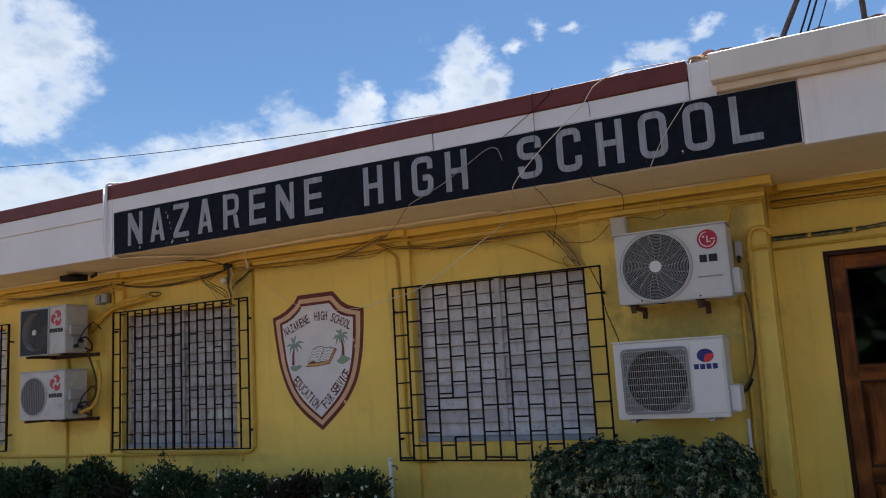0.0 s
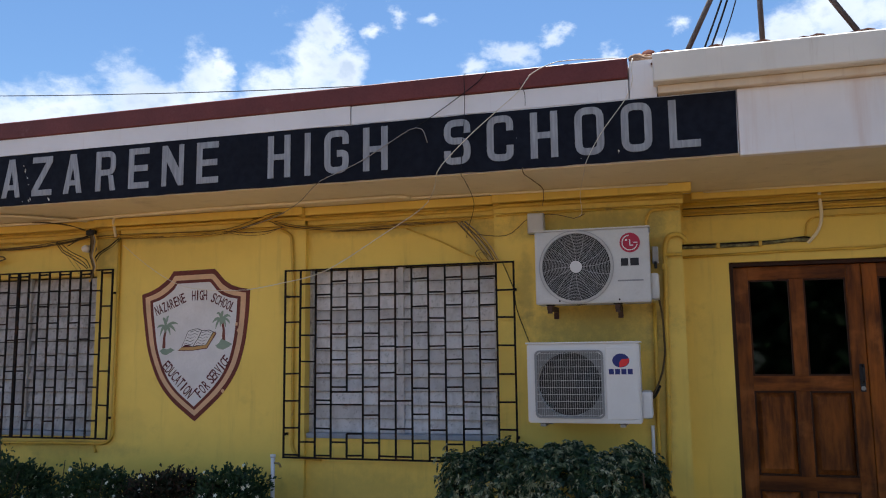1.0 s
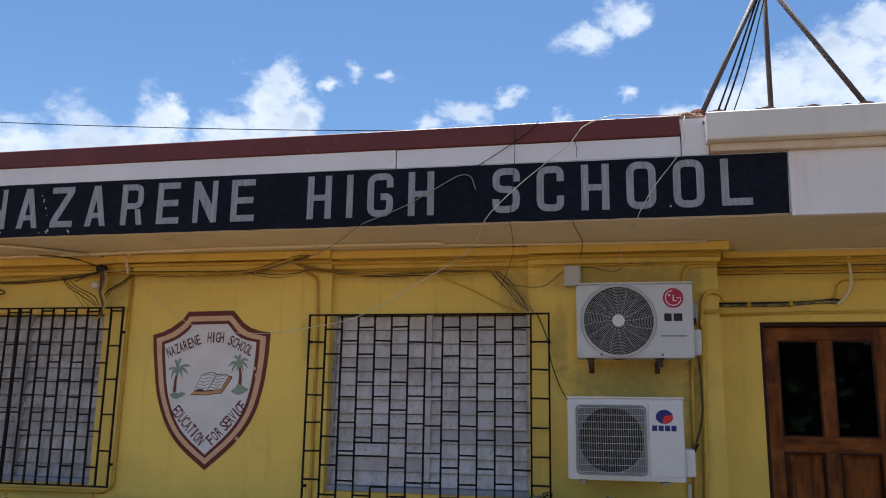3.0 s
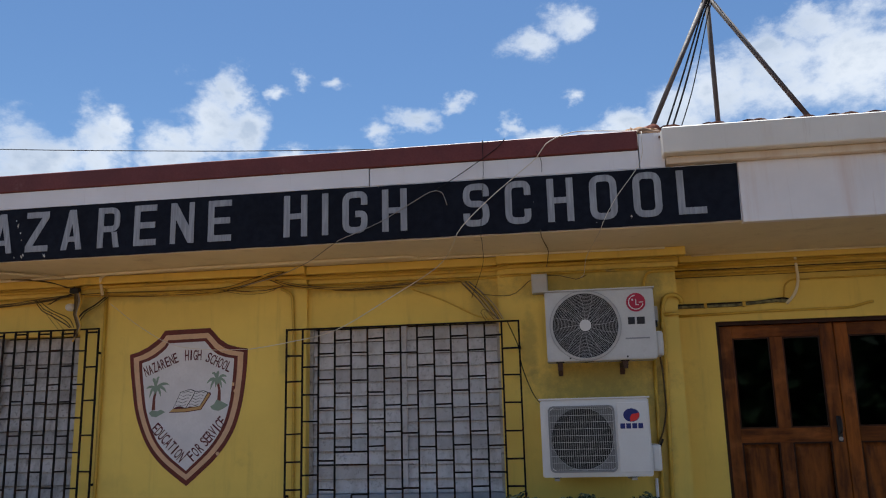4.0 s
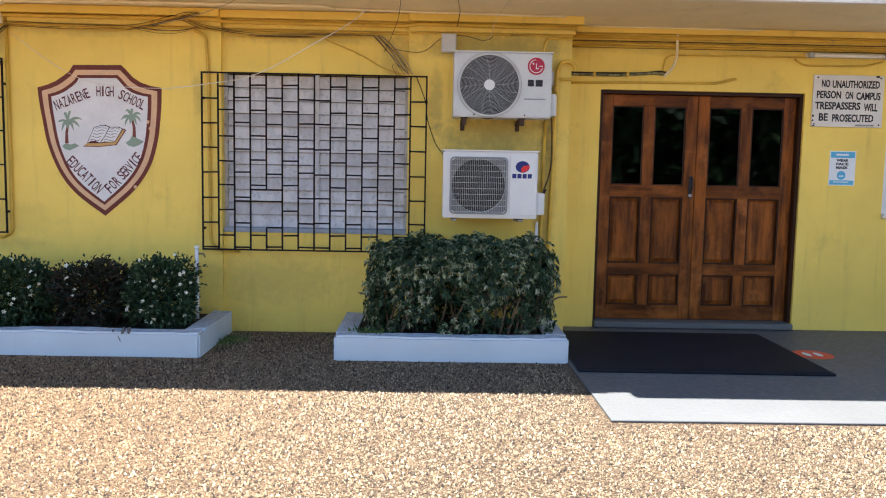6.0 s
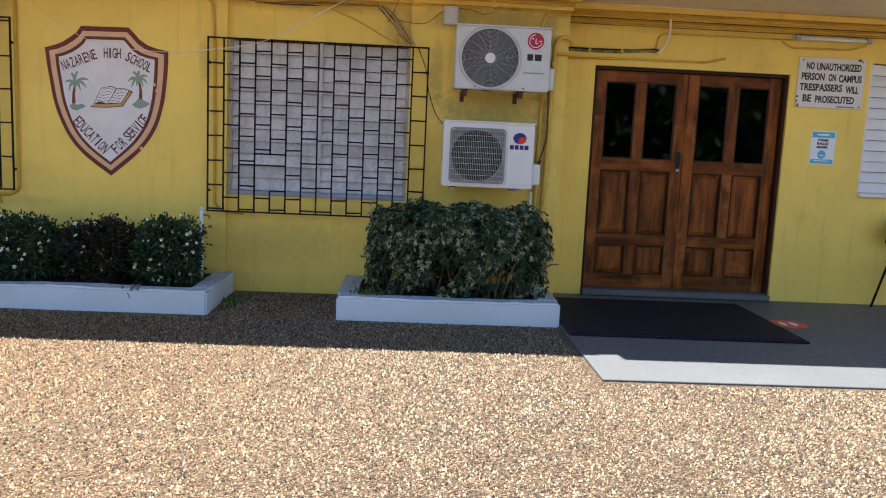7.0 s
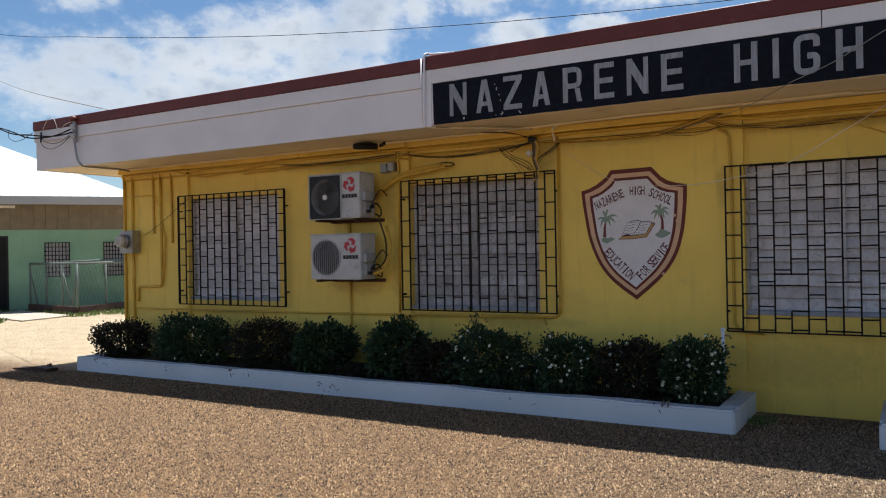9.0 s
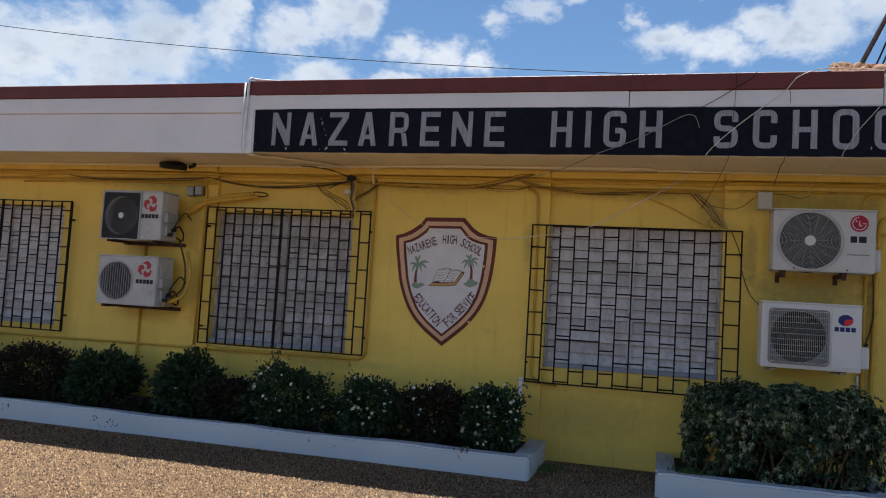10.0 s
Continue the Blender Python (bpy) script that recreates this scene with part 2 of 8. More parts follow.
def varnished_wood(name, light, dark, across=False):
    """Old varnish: long grain, broad faded and darkened patches, one tone a piece."""
    m = Mat(name)
    v = m.scaled((1.1, 1.1, 7.0) if across else (7.0, 7.0, 1.1))
    ring = m.noise(2.2, 6, 0.6, v, 3.0)
    fine = m.noise(12.0, 3, 0.6, v, 6.0)
    patch = m.noise(3.4, 5, 0.6, w=9.0)
    rnd = m.node("ShaderNodeObjectInfo").outputs["Random"]
    col = m.mix(m.range(ring, 0.30, 0.72), tone(dark, 1.5), light)
    col = m.mix(m.range(patch, 0.50, 0.70, 0, 0.7), col, (light[0] * 1.35, light[1] * 1.55, light[2] * 2.2))
    col = m.mix(m.range(m.noise(2.3, 6, 0.65, w=15.0), 0.52, 0.72, 0, 0.75), col, dark)
    col = m.mix(m.range(fine, 0.58, 0.8, 0, 0.28), col, tone(dark, 0.7))
    col = m.mix(m.range(rnd, 0.0, 1.0, 0.0, 0.4), col, tone(dark, 1.1))
    m.color(col)
    m.link(m.range(patch, 0.3, 0.7, 0.30, 0.52), m.bsdf.inputs["Roughness"])
    m.set(Specular_IOR_Level=0.16)
    m.bump(ring, 0.10, 0.001)
    return m.m


def brushed_paint(name, c):
    """Thin brushed lettering paint, streaky along the upright strokes."""
    m = Mat(name)
    streak = m.noise(1.0, 4, 0.6, m.scaled((55.0, 55.0, 5.0)), 2.0)
    slow = m.noise(2.2, 4, 0.6, w=6.0)
    col = m.mix(m.range(streak, 0.32, 0.70), tone(c, 0.74), tone(c, 1.16))
    col = m.mix(m.range(slow, 0.42, 0.72, 0, 0.6), col, tone(c, 0.70))
    m.color(col)
    m.set(Roughness=0.5)
    return m.m


def leafy(name, greens, gloss=0.38, through_light=0.25):
    """Leaf surface: one random tone a leaf out of a short ramp."""
    m = Mat(name)
    rnd = m.node("ShaderNodeNewGeometry").outputs["Random Per Island"]
    ramp = m.node("ShaderNodeValToRGB")
    e = ramp.color_ramp.elements
    e[0].position, e[0].color = greens[0][0], (*greens[0][1], 1)
    e[1].position, e[1].color = greens[-1][0], (*greens[-1][1], 1)
    for p, c in greens[1:-1]:
        e.new(p).color = (*c, 1)
    m.link(rnd, ramp.inputs[0])
    col = m.mix(m.range(m.noise(9.0, 3), 0.3, 0.7, 0, 0.35), ramp.outputs[0], tone(greens[0][1], 0.8))
    m.color(col)
    m.set(Roughness=gloss)
    tr = m.node("ShaderNodeBsdfTranslucent")
    m.link(col, tr.inputs["Color"])
    mixer = m.node("ShaderNodeMixShader")
    mixer.inputs[0].default_value = through_light
    m.link(m.bsdf.outputs[0], mixer.inputs[1])
    m.link(tr.outputs[0], mixer.inputs[2])
    m.link(mixer.outputs[0], m.nt.nodes["Material Output"].inputs["Surface"])
    return m.m


def slat_paint(name, c, grime, much=1.0):
    """Old white louvre paint: every slat weathered to its own tone, soot and dust in blots and runs."""
    m = Mat(name)
    own = m.node("ShaderNodeObjectInfo").outputs["Random"]
    col = m.mix(own, tone(c, 0.80), tone(c, 1.08))
    col = m.mix(m.range(m.noise(1.0, 5, 0.65, m.scaled((14.0, 14.0, 3.0)), 4.0), 0.42, 0.70, 0, 0.6 * much), col, grime)
    col = m.mix(m.range(m.noise(6.0, 6, 0.68, w=3.0), 0.44, 0.64, 0, 0.65 * much), col, tone(grime, 1.2))
    col = m.mix(m.range(m.noise(34.0, 4, 0.6, w=9.0), 0.54, 0.68, 0, 0.7 * much), col, tone(grime, 0.6))
    m.color(col)
    m.set(Roughness=0.6)
    m.bump(m.noise(50.0, 3), 0.2, 0.002)
    return m.m


def gravel_ground():
    m = Mat("ground_gravel")
    vor = m.node("ShaderNodeTexVoronoi")
    vor.inputs["Scale"].default_value = 84.0
    m.link(m.pos, vor.inputs["Vector"])
    hsv = m.node("ShaderNodeSeparateColor")
    m.link(vor.outputs["Color"], hsv.inputs[0])
    ramp = m.node("ShaderNodeValToRGB")
    e = ramp.color_ramp.elements
    e[0].position, e[0].color = 0.0, (0.12, 0.075, 0.042, 1)
    e[1].position, e[1].color = 1.0, (0.44, 0.35, 0.24, 1)
    for p, c in ((0.3, (0.16, 0.10, 0.055)), (0.55, (0.26, 0.172, 0.096)), (0.8, (0.34, 0.245, 0.147))):
        e.new(p).color = (*c, 1)
    m.link(hsv.outputs[0], ramp.inputs[0])
    slow = m.noise(0.45, 4, 0.6)
    col = m.mix(m.range(slow, 0.35, 0.7, 0.0, 0.35), ramp.outputs[0], (0.28, 0.19, 0.11))
    # drifts of bleached sand, greyer stretches and dark crumbs of soil
    col = m.mix(m.range(m.noise(1.6, 5, 0.6, w=11.0), 0.50, 0.72, 0, 0.5), col, (0.42, 0.31, 0.19))
    col = m.mix(m.range(m.noise(1.1, 5, 0.6, w=17.0), 0.55, 0.75, 0, 0.4), col, (0.24, 0.19, 0.14))
    col = m.mix(m.range(m.noise(4.0, 5, 0.65, w=2.0), 0.5, 0.8, 0, 0.35), col, (0.26, 0.165, 0.09))
    col = m.mix(m.range(m.noise(38.0, 4, 0.7, w=13.0), 0.62, 0.74, 0, 0.5), col, (0.10, 0.06, 0.03))
    # crevice shade between stones, put into the colour along the cell edges
    gaps = m.node("ShaderNodeTexVoronoi")
    gaps.feature = "DISTANCE_TO_EDGE"
    gaps.inputs["Scale"].default_value = 84.0
    m.link(m.pos, gaps.inputs["Vector"])
    col = m.mix(m.range(gaps.outputs["Distance"], 0.01, 0.11, 0.9, 0.0), col, (0.04, 0.025, 0.015))
    # pale trodden sand past the building's end and along the far track
    sep = m.node("ShaderNodeSeparateXYZ")
    m.link(m.pos, sep.inputs[0])
    wob = m.math("MULTIPLY_ADD")
    m.link(m.noise(0.7, 4, w=6.0), wob.inputs[0])
    wob.inputs[1].default_value = 2.2
    m.link(sep.outputs[0], wob.inputs[2])
    west = m.range(wob.outputs[0], -10.6, -8.9, 1.0, 0.0)
    north = m.range(sep.outputs[1], 4.9, 6.0, 0.0, 1.0)
    browner = m.range(wob.outputs[0], -3.2, 0.4, 0.42, 0.0)
    col = m.mix(browner, col, (0.33, 0.19, 0.088))
    both = m.math("MULTIPLY")
    m.link(west, both.inputs[0])
    m.link(north, both.inputs[1])
    sand = m.mix(m.range(m.noise(3.0, 6, 0.65, w=8.0), 0.3, 0.7), (0.74, 0.58, 0.38), (0.62, 0.46, 0.28))
    m.color(m.mix(both.outputs[0], m.mix(1.0, col, (0.90, 0.83, 0.75), "MULTIPLY"), sand))
    m.set(Roughness=0.9)
    h = m.math("MULTIPLY_ADD")
    m.link(vor.outputs["Distance"], h.inputs[0])
    h.inputs[1].default_value = -0.9
    rough = m.math("MULTIPLY_ADD")
    m.link(m.noise(8.0, 6, 0.66, w=4.0), rough.inputs[0])
    rough.inputs[1].default_value = 2.0
    m.link(m.noise(20.0, 5, 0.6, w=4.0), rough.inputs[2])
    m.link(rough.outputs[0], h.inputs[2])
    m.bump(h.outputs[0], 1.0, 0.028)
    return m.m


def stones():
    m = Mat("gravel_stone")
    rnd = m.node("ShaderNodeNewGeometry").outputs["Random Per Island"]
    ramp = m.node("ShaderNodeValToRGB")
    e = ramp.color_ramp.elements
    e[0].position, e[0].color = 0.0, (0.022, 0.015, 0.010, 1)
    e[1].position, e[1].color = 1.0, (0.52, 0.40, 0.265, 1)
    for p, c in ((0.25, (0.075, 0.047, 0.026)), (0.5, (0.215, 0.140, 0.074)), (0.82, (0.360, 0.255, 0.148))):
        e.new(p).color = (*c, 1)
    m.link(rnd, ramp.inputs[0])
    sep = m.node("ShaderNodeSeparateXYZ")
    m.link(m.pos, sep.inputs[0])
    col = m.mix(m.range(sep.outputs[0], -4.6, -0.4, 1.0, 0.0), ramp.outputs[0], (1.0, 0.85, 0.68), "MULTIPLY")
    m.color(m.mix(m.range(m.noise(1.3, 4, 0.6, w=3.0), 0.5, 0.75, 0, 0.12), col, (0.225, 0.156, 0.092)))
    m.set(Roughness=0.85)
    return m.m


YELLOW = (0.90, 0.645, 0.125)
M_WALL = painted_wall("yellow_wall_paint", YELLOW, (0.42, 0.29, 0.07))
M_PIPE = plain("yellow_pipe_paint", (0.70, 0.44, 0.06), 0.5, vary=0.3, coarse=5, dirt=(0.25, 0.19, 0.09))
M_SOFFIT = painted_wall("cream_soffit_paint", (0.89, 0.785, 0.56), (0.52, 0.41, 0.26), 0.10)
M_WHITE = streaked_white("white_fascia_paint", (0.88, 0.855, 0.85), (0.52, 0.40, 0.33), 0.62, 0.85)
M_WHITE_RUST = streaked_white("weathered_white_paint", (0.88, 0.835, 0.81), (0.52, 0.27, 0.13), 0.50, 0.70)
M_GUTTER = streaked_white("cream_gutter_paint", (0.86, 0.80, 0.70), (0.50, 0.30, 0.14), 0.58, 0.8)
M_LEDGE = streaked_white("rust_stained_paint", (0.76, 0.64, 0.49), (0.46, 0.25, 0.11), 0.46, 0.66)
M_TRIM = plain("maroon_trim_paint", (0.16, 0.035, 0.03), 0.55, vary=0.35, coarse=4, dirt=(0.26, 0.11, 0.09))
M_SIGN = plain("black_sign_paint", (0.006, 0.008, 0.016), 0.75, vary=0.5, coarse=2.5, fine=18, dirt=(0.022, 0.024, 0.032), dirt_at=(0.62, 0.9))
M_LETTER = brushed_paint("silver_letter_paint", (0.34, 0.345, 0.36))
M_IRON = plain("black_iron", (0.012, 0.0105, 0.0105), 0.85, vary=0.6, coarse=9, fine=35, dirt=(0.085, 0.036, 0.018), dirt_at=(0.50, 0.68))
M_SLAT = slat_paint("louvre_paint", (0.62, 0.60, 0.60), (0.23, 0.205, 0.19), 0.95)
M_SLAT_CLEANER = slat_paint("cleaner_louvre_paint", (0.72, 0.70, 0.715), (0.33, 0.305, 0.30), 0.65)
M_SLAT_NEW = plain("white_louvre_paint", (0.76, 0.75, 0.76), 0.45, vary=0.1, coarse=5)
M_SILL = plain("grey_blue_frame_paint", (0.36, 0.39, 0.46), 0.5, vary=0.3, coarse=6)
M_WOOD = varnished_wood("varnished_door_wood", (0.36, 0.108, 0.017), (0.048, 0.015, 0.005))
M_WOOD_RAIL = varnished_wood("varnished_rail_wood", (0.29, 0.085, 0.013), (0.036, 0.0105, 0.003), across=True)
# wood with the shade of reveal and panel grooves put into its colour
M_WOOD_DARK = varnished_wood("shade_darkened_wood", (0.055, 0.020, 0.009), (0.022, 0.009, 0.005))
M_CASE = plain("white_enamel", (0.72, 0.71, 0.69), 0.35, vary=0.08, coarse=5, bump=0.03, dirt=(0.5, 0.47, 0.43), dirt_at=(0.62, 0.9))
M_CASE_OLD = plain("weathered_white_enamel", (0.60, 0.59, 0.565), 0.42, vary=0.14, coarse=6, bump=0.04, dirt=(0.42, 0.38, 0.33), dirt_at=(0.58, 0.85))
M_CASE_DIRTY = plain("grimy_white_enamel", (0.54, 0.54, 0.52), 0.5, vary=0.25, coarse=7, bump=0.04, dirt=(0.25, 0.22, 0.17), dirt_at=(0.54, 0.8))
M_GUARD = plain("grey_plastic", (0.40, 0.40, 0.40), 0.5, vary=0.15, bump=0.02)
M_GUARD_MID = plain("mid_grey_plastic", (0.27, 0.27, 0.275), 0.5, vary=0.15, bump=0.02)
# dark plastic parts, and the discs that stand for unlit unit interiors
M_DARK = plain("dark_plastic_and_void", (0.03, 0.03, 0.032), 0.5, vary=0.4)
M_FAN = plain("fan_blade_plastic", (0.022, 0.022, 0.024), 0.45, vary=0.2)
M_RED = plain("red_ink", (0.42, 0.012, 0.045), 0.4, vary=0.08, bump=0)
M_RED_BRIGHT = plain("bright_red_ink", (0.72, 0.03, 0.03), 0.4, vary=0.08, bump=0)
M_SWIRL = plain("faded_red_ink", (0.46, 0.030, 0.045), 0.45, vary=0.15, bump=0)
M_NAVY = plain("navy_ink", (0.015, 0.025, 0.16), 0.4, vary=0.08, bump=0)
M_INK = plain("dark_ink", (0.03, 0.03, 0.035), 0.5, vary=0.2, bump=0)
M_GREYINK = plain("grey_ink", (0.26, 0.26, 0.27), 0.5, vary=0.1, bump=0)
M_STEEL = plain("galvanised_steel", (0.36, 0.36, 0.36), 0.45, 0.8, vary=0.3, coarse=8)
M_RUST = plain("rusty_steel", (0.085, 0.045, 0.030), 0.75, 0.2, vary=0.5, coarse=10, dirt=(0.06, 0.035, 0.025))
M_POLE = plain("rusted_pole", (0.12, 0.095, 0.08), 0.7, 0.1, vary=0.45, coarse=5, dirt=(0.10, 0.05, 0.03))
M_CABLE = plain("black_cable", (0.015, 0.014, 0.013), 0.6, vary=0.4)
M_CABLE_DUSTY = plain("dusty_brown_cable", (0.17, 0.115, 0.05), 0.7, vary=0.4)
# grimy cables, and the strands that darken the cornice grooves over the door
M_GRIME = plain("grimy_cable_and_groove_shade", (0.10, 0.066, 0.026), 0.8, vary=0.5, coarse=9)
M_CREST_INK = plain("maroon_lettering_paint", (0.10, 0.014, 0.018), 0.6, vary=0.3, bump=0)
M_GUARD_DARK = plain("dark_grey_wire", (0.17, 0.17, 0.17), 0.5, vary=0.15, bump=0.02)
M_CABLE_GREY = plain("grey_cable", (0.34, 0.31, 0.27), 0.6, vary=0.3)
M_CABLE_PALE = plain("pale_cable", (0.74, 0.67, 0.55), 0.55, vary=0.2)
M_PLASTER = streaked_white("white_planter_paint", (0.69, 0.735, 0.785), (0.46, 0.43, 0.41), 0.58, 0.86)
M_RIM = plain("worn_rim_paint", (0.50, 0.51, 0.53), 0.8, vary=0.3, coarse=14, dirt=(0.20, 0.19, 0.18), dirt_at=(0.48, 0.68))
M_CHIP = plain("bare_concrete", (0.17, 0.155, 0.15), 0.9, vary=0.4, coarse=20)
M_SOIL = plain("dark_soil", (0.035, 0.025, 0.018), 0.95, vary=0.5, coarse=12, fine=90, bump=0.6, dist=0.01)
M_SLAB = plain("painted_concrete", (0.125, 0.124, 0.122), 0.6, vary=0.18, coarse=1.5, fine=30, dirt=(0.115, 0.11, 0.105))
M_PATH = plain("worn_path_concrete", (0.46, 0.40, 0.32), 0.85, vary=0.3, coarse=2.0, dirt=(0.30, 0.24, 0.17))
M_KERB = plain("dark_kerb", (0.09, 0.055, 0.042), 0.9, vary=0.5, coarse=8)
M_FENCE = plain("grey_green_fence_paint", (0.16, 0.19, 0.17), 0.8, vary=0.3, coarse=6)
M_MAT = plain("black_rubber", (0.011, 0.013, 0.019), 0.75, vary=0.4, coarse=4, fine=200, bump=0.4)
M_TILE = plain("clay_roof_tile", (0.12, 0.05, 0.032), 0.8, vary=0.5, coarse=7, fine=50, dirt=(0.09, 0.07, 0.055))
M_MORTAR = plain("old_mortar", (0.26, 0.16, 0.10), 0.9, vary=0.4, coarse=12, bump=0.4)
M_VERGE = plain("pale_old_mortar", (0.38, 0.22, 0.12), 0.9, vary=0.4, coarse=12, bump=0.4, dirt=(0.22, 0.12, 0.07))
M_TILE_RED = plain("red_clay_tile", (0.24, 0.075, 0.045), 0.8, vary=0.5, coarse=9, dirt=(0.10, 0.06, 0.045))
# bark darkened in colour for the shade inside the bushes
M_TWIG = plain("shaded_twig", (0.055, 0.038, 0.026), 0.9, vary=0.5, coarse=20)
M_BARK = plain("shrub_bark", (0.20, 0.14, 0.09), 0.85, vary=0.4, coarse=20)
M_BOARD = plain("white_board_paint", (0.74, 0.70, 0.66), 0.5, vary=0.12, coarse=6, dirt=(0.45, 0.38, 0.32), dirt_at=(0.62, 0.8))
M_PAPER = plain("poster_paper", (0.78, 0.80, 0.82), 0.45, vary=0.05, bump=0)
M_SKYBLUE = plain("blue_ink", (0.10, 0.42, 0.66), 0.45, vary=0.06, bump=0)
M_BRASS = plain("worn_brass", (0.35, 0.26, 0.14), 0.35, 0.9, vary=0.3)
M_MAROON = plain("maroon_wall_paint", (0.150, 0.027, 0.017), 0.6, vary=0.3, coarse=9, dirt=(0.24, 0.07, 0.05))
M_TAN = plain("tan_wall_paint", (0.72, 0.46, 0.27), 0.6, vary=0.2, coarse=9)
M_FIELD = plain("white_wall_paint", (0.74, 0.72, 0.72), 0.6, vary=0.14, coarse=6, dirt=(0.55, 0.50, 0.48), dirt_at=(0.62, 0.8))
M_PALM = plain("grey_green_paint", (0.26, 0.34, 0.26), 0.6, vary=0.2)
M_TRUNK = plain("brown_paint", (0.18, 0.045, 0.03), 0.6, vary=0.2)
M_GOLD = plain("ochre_paint", (0.55, 0.33, 0.12), 0.6, vary=0.2)
M_MINT = painted_wall("mint_wall_paint", (0.25, 0.425, 0.275), (0.15, 0.25, 0.18), 0.15)
M_TIMBER = plain("weathered_boarding", (0.225, 0.18, 0.125), 0.8, vary=0.3, coarse=4)
M_METALROOF = plain("white_metal_roof", (0.75, 0.77, 0.80), 0.35, 0.1, vary=0.08, coarse=1.5)
M_ROOM = plain("dim_room_paint", (0.16, 0.17, 0.18), 0.8, vary=0.3)
# near-black colour that stands in for the unlit room behind the louvres
M_BLACK_VOID = plain("unlit_room_black", (0.03, 0.028, 0.026), 0.8, vary=0.3)
M_GRASS = leafy("grass", [(0, (0.06, 0.11, 0.02)), (0.5, (0.12, 0.19, 0.045)), (1, (0.26, 0.27, 0.09))], 0.6)
M_HEDGE_PALE = leafy("cream_variegated_leaf", [(0, (0.12, 0.16, 0.07)), (0.5, (0.30, 0.33, 0.18)), (1, (0.62, 0.62, 0.43))], 0.40)
M_HEDGE = leafy("variegated_leaf", [(0, (0.010, 0.030, 0.012)), (0.5, (0.023, 0.058, 0.020)), (0.84, (0.050, 0.100, 0.034)), (0.92, (0.24, 0.27, 0.14)), (1, (0.40, 0.40, 0.25))], 0.42)
M_SHRUB = leafy("dark_green_leaf", [(0, (0.014, 0.038, 0.014)), (0.6, (0.031, 0.072, 0.027)), (1, (0.085, 0.14, 0.06))], 0.55)
M_SHRUB_RED = leafy("bronze_leaf", [(0, (0.011, 0.020, 0.009)), (0.55, (0.024, 0.030, 0.014)), (1, (0.075, 0.032, 0.022))], 0.6)
M_FLOWER = plain("white_petal", (0.80, 0.78, 0.62), 0.6, vary=0.05, bump=0)
M_GRAVEL, M_STONE = gravel_ground(), stones()
M_TUBE = plain("frosted_tube", (0.78, 0.74, 0.68), 0.3, vary=0.05, bump=0)


def clear_glass():
    m = Mat("window_glass")
    m.set(Roughness=0.03, Base_Color=(0.03, 0.035, 0.035, 1), Transmission_Weight=1.0, IOR=1.5, Specular_IOR_Level=0.5)
    return m.m


M_GLASS = clear_glass()


# ---- builders ----
def mesh_of(verts, faces, name="mesh", smooth=False):
    me = bpy.data.meshes.new(name)
    me.from_pydata([tuple(v) for v in verts], [], [tuple(f) for f in faces])
    if smooth:
        me.polygons.foreach_set("use_smooth", [True] * len(me.polygons))
    me.update()
    return me


def part(name, me, material, parent=None, label="", at=None):
    """Links a mesh (or bmesh) as one object, under a thing or a part if one is given."""
    if isinstance(me, bmesh.types.BMesh):
        bm, me = me, bpy.data.meshes.new(name)
        bm.to_mesh(me)
        bm.free()
    if material and not me.materials:
        me.materials.append(material)
    ob = new(name, me)
    if at is not None:
        ob.matrix_basis = at if isinstance(at, Matrix) else Matrix.Translation(at)
    if parent:
        ob.parent = parent
    if label:
        ob["label"] = label
    return ob


def thing(name, label, category, group="", kind="", at=(0, 0, 0)):
    ob = new(name)
    ob.location = at
    ob.empty_display_size = 0.1
    return tagged(ob, label, category, group, kind)


CUBE_F = [(0, 3, 2, 1), (4, 5, 6, 7), (0, 1, 5, 4), (1, 2, 6, 5), (2, 3, 7, 6), (3, 0, 4, 7)]


def cuboid(bm, x0, x1, y0, y1, z0, z1):
    v = [bm.verts.new(p) for p in ((x0, y0, z0), (x1, y0, z0), (x1, y1, z0), (x0, y1, z0), (x0, y0, z1), (x1, y0, z1), (x1, y1, z1), (x0, y1, z1))]
    for f in CUBE_F:
        bm.faces.new([v[i] for i in f])
    return v


def box(x0, x1, y0, y1, z0, z1, bevel=0.0, seg=1):
    bm = bmesh.new()
    cuboid(bm, x0, x1, y0, y1, z0, z1)
    if bevel:
        bmesh.ops.bevel(bm, geom=bm.edges[:], offset=bevel, segments=seg, affect="EDGES", profile=0.6)
    return bm


def boxes(*specs):
    bm = bmesh.new()
    for s in specs:
        cuboid(bm, *s)
    return bm


def merged(*bms):
    out = bmesh.new()
    for b in bms:
        tmp = bpy.data.meshes.new("tmp")
        b.to_mesh(tmp)
        b.free()
        out.from_mesh(tmp)
        bpy.data.meshes.remove(tmp)
    return out


def rounded(pts, step=0.05, loose=True):
    """A smooth line through the points (Catmull-Rom), or the points as they are."""
    p = [Vector(q) for q in pts]
    if not loose or len(p) < 3:
        return p
    out = []
    for i in range(len(p) - 1):
        a, b, c, d = p[max(i - 1, 0)], p[i], p[i + 1], p[min(i + 2, len(p) - 1)]
        n = max(2, min(14, int((c - b).length / step)))
        for k in range(n):
            t = k / n
            out.append(0.5 * (2 * b + (c - a) * t + (2 * a - 5 * b + 4 * c - d) * t * t + (3 * b - a - 3 * c + d) * t ** 3))
    out.append(p[-1])
    return out


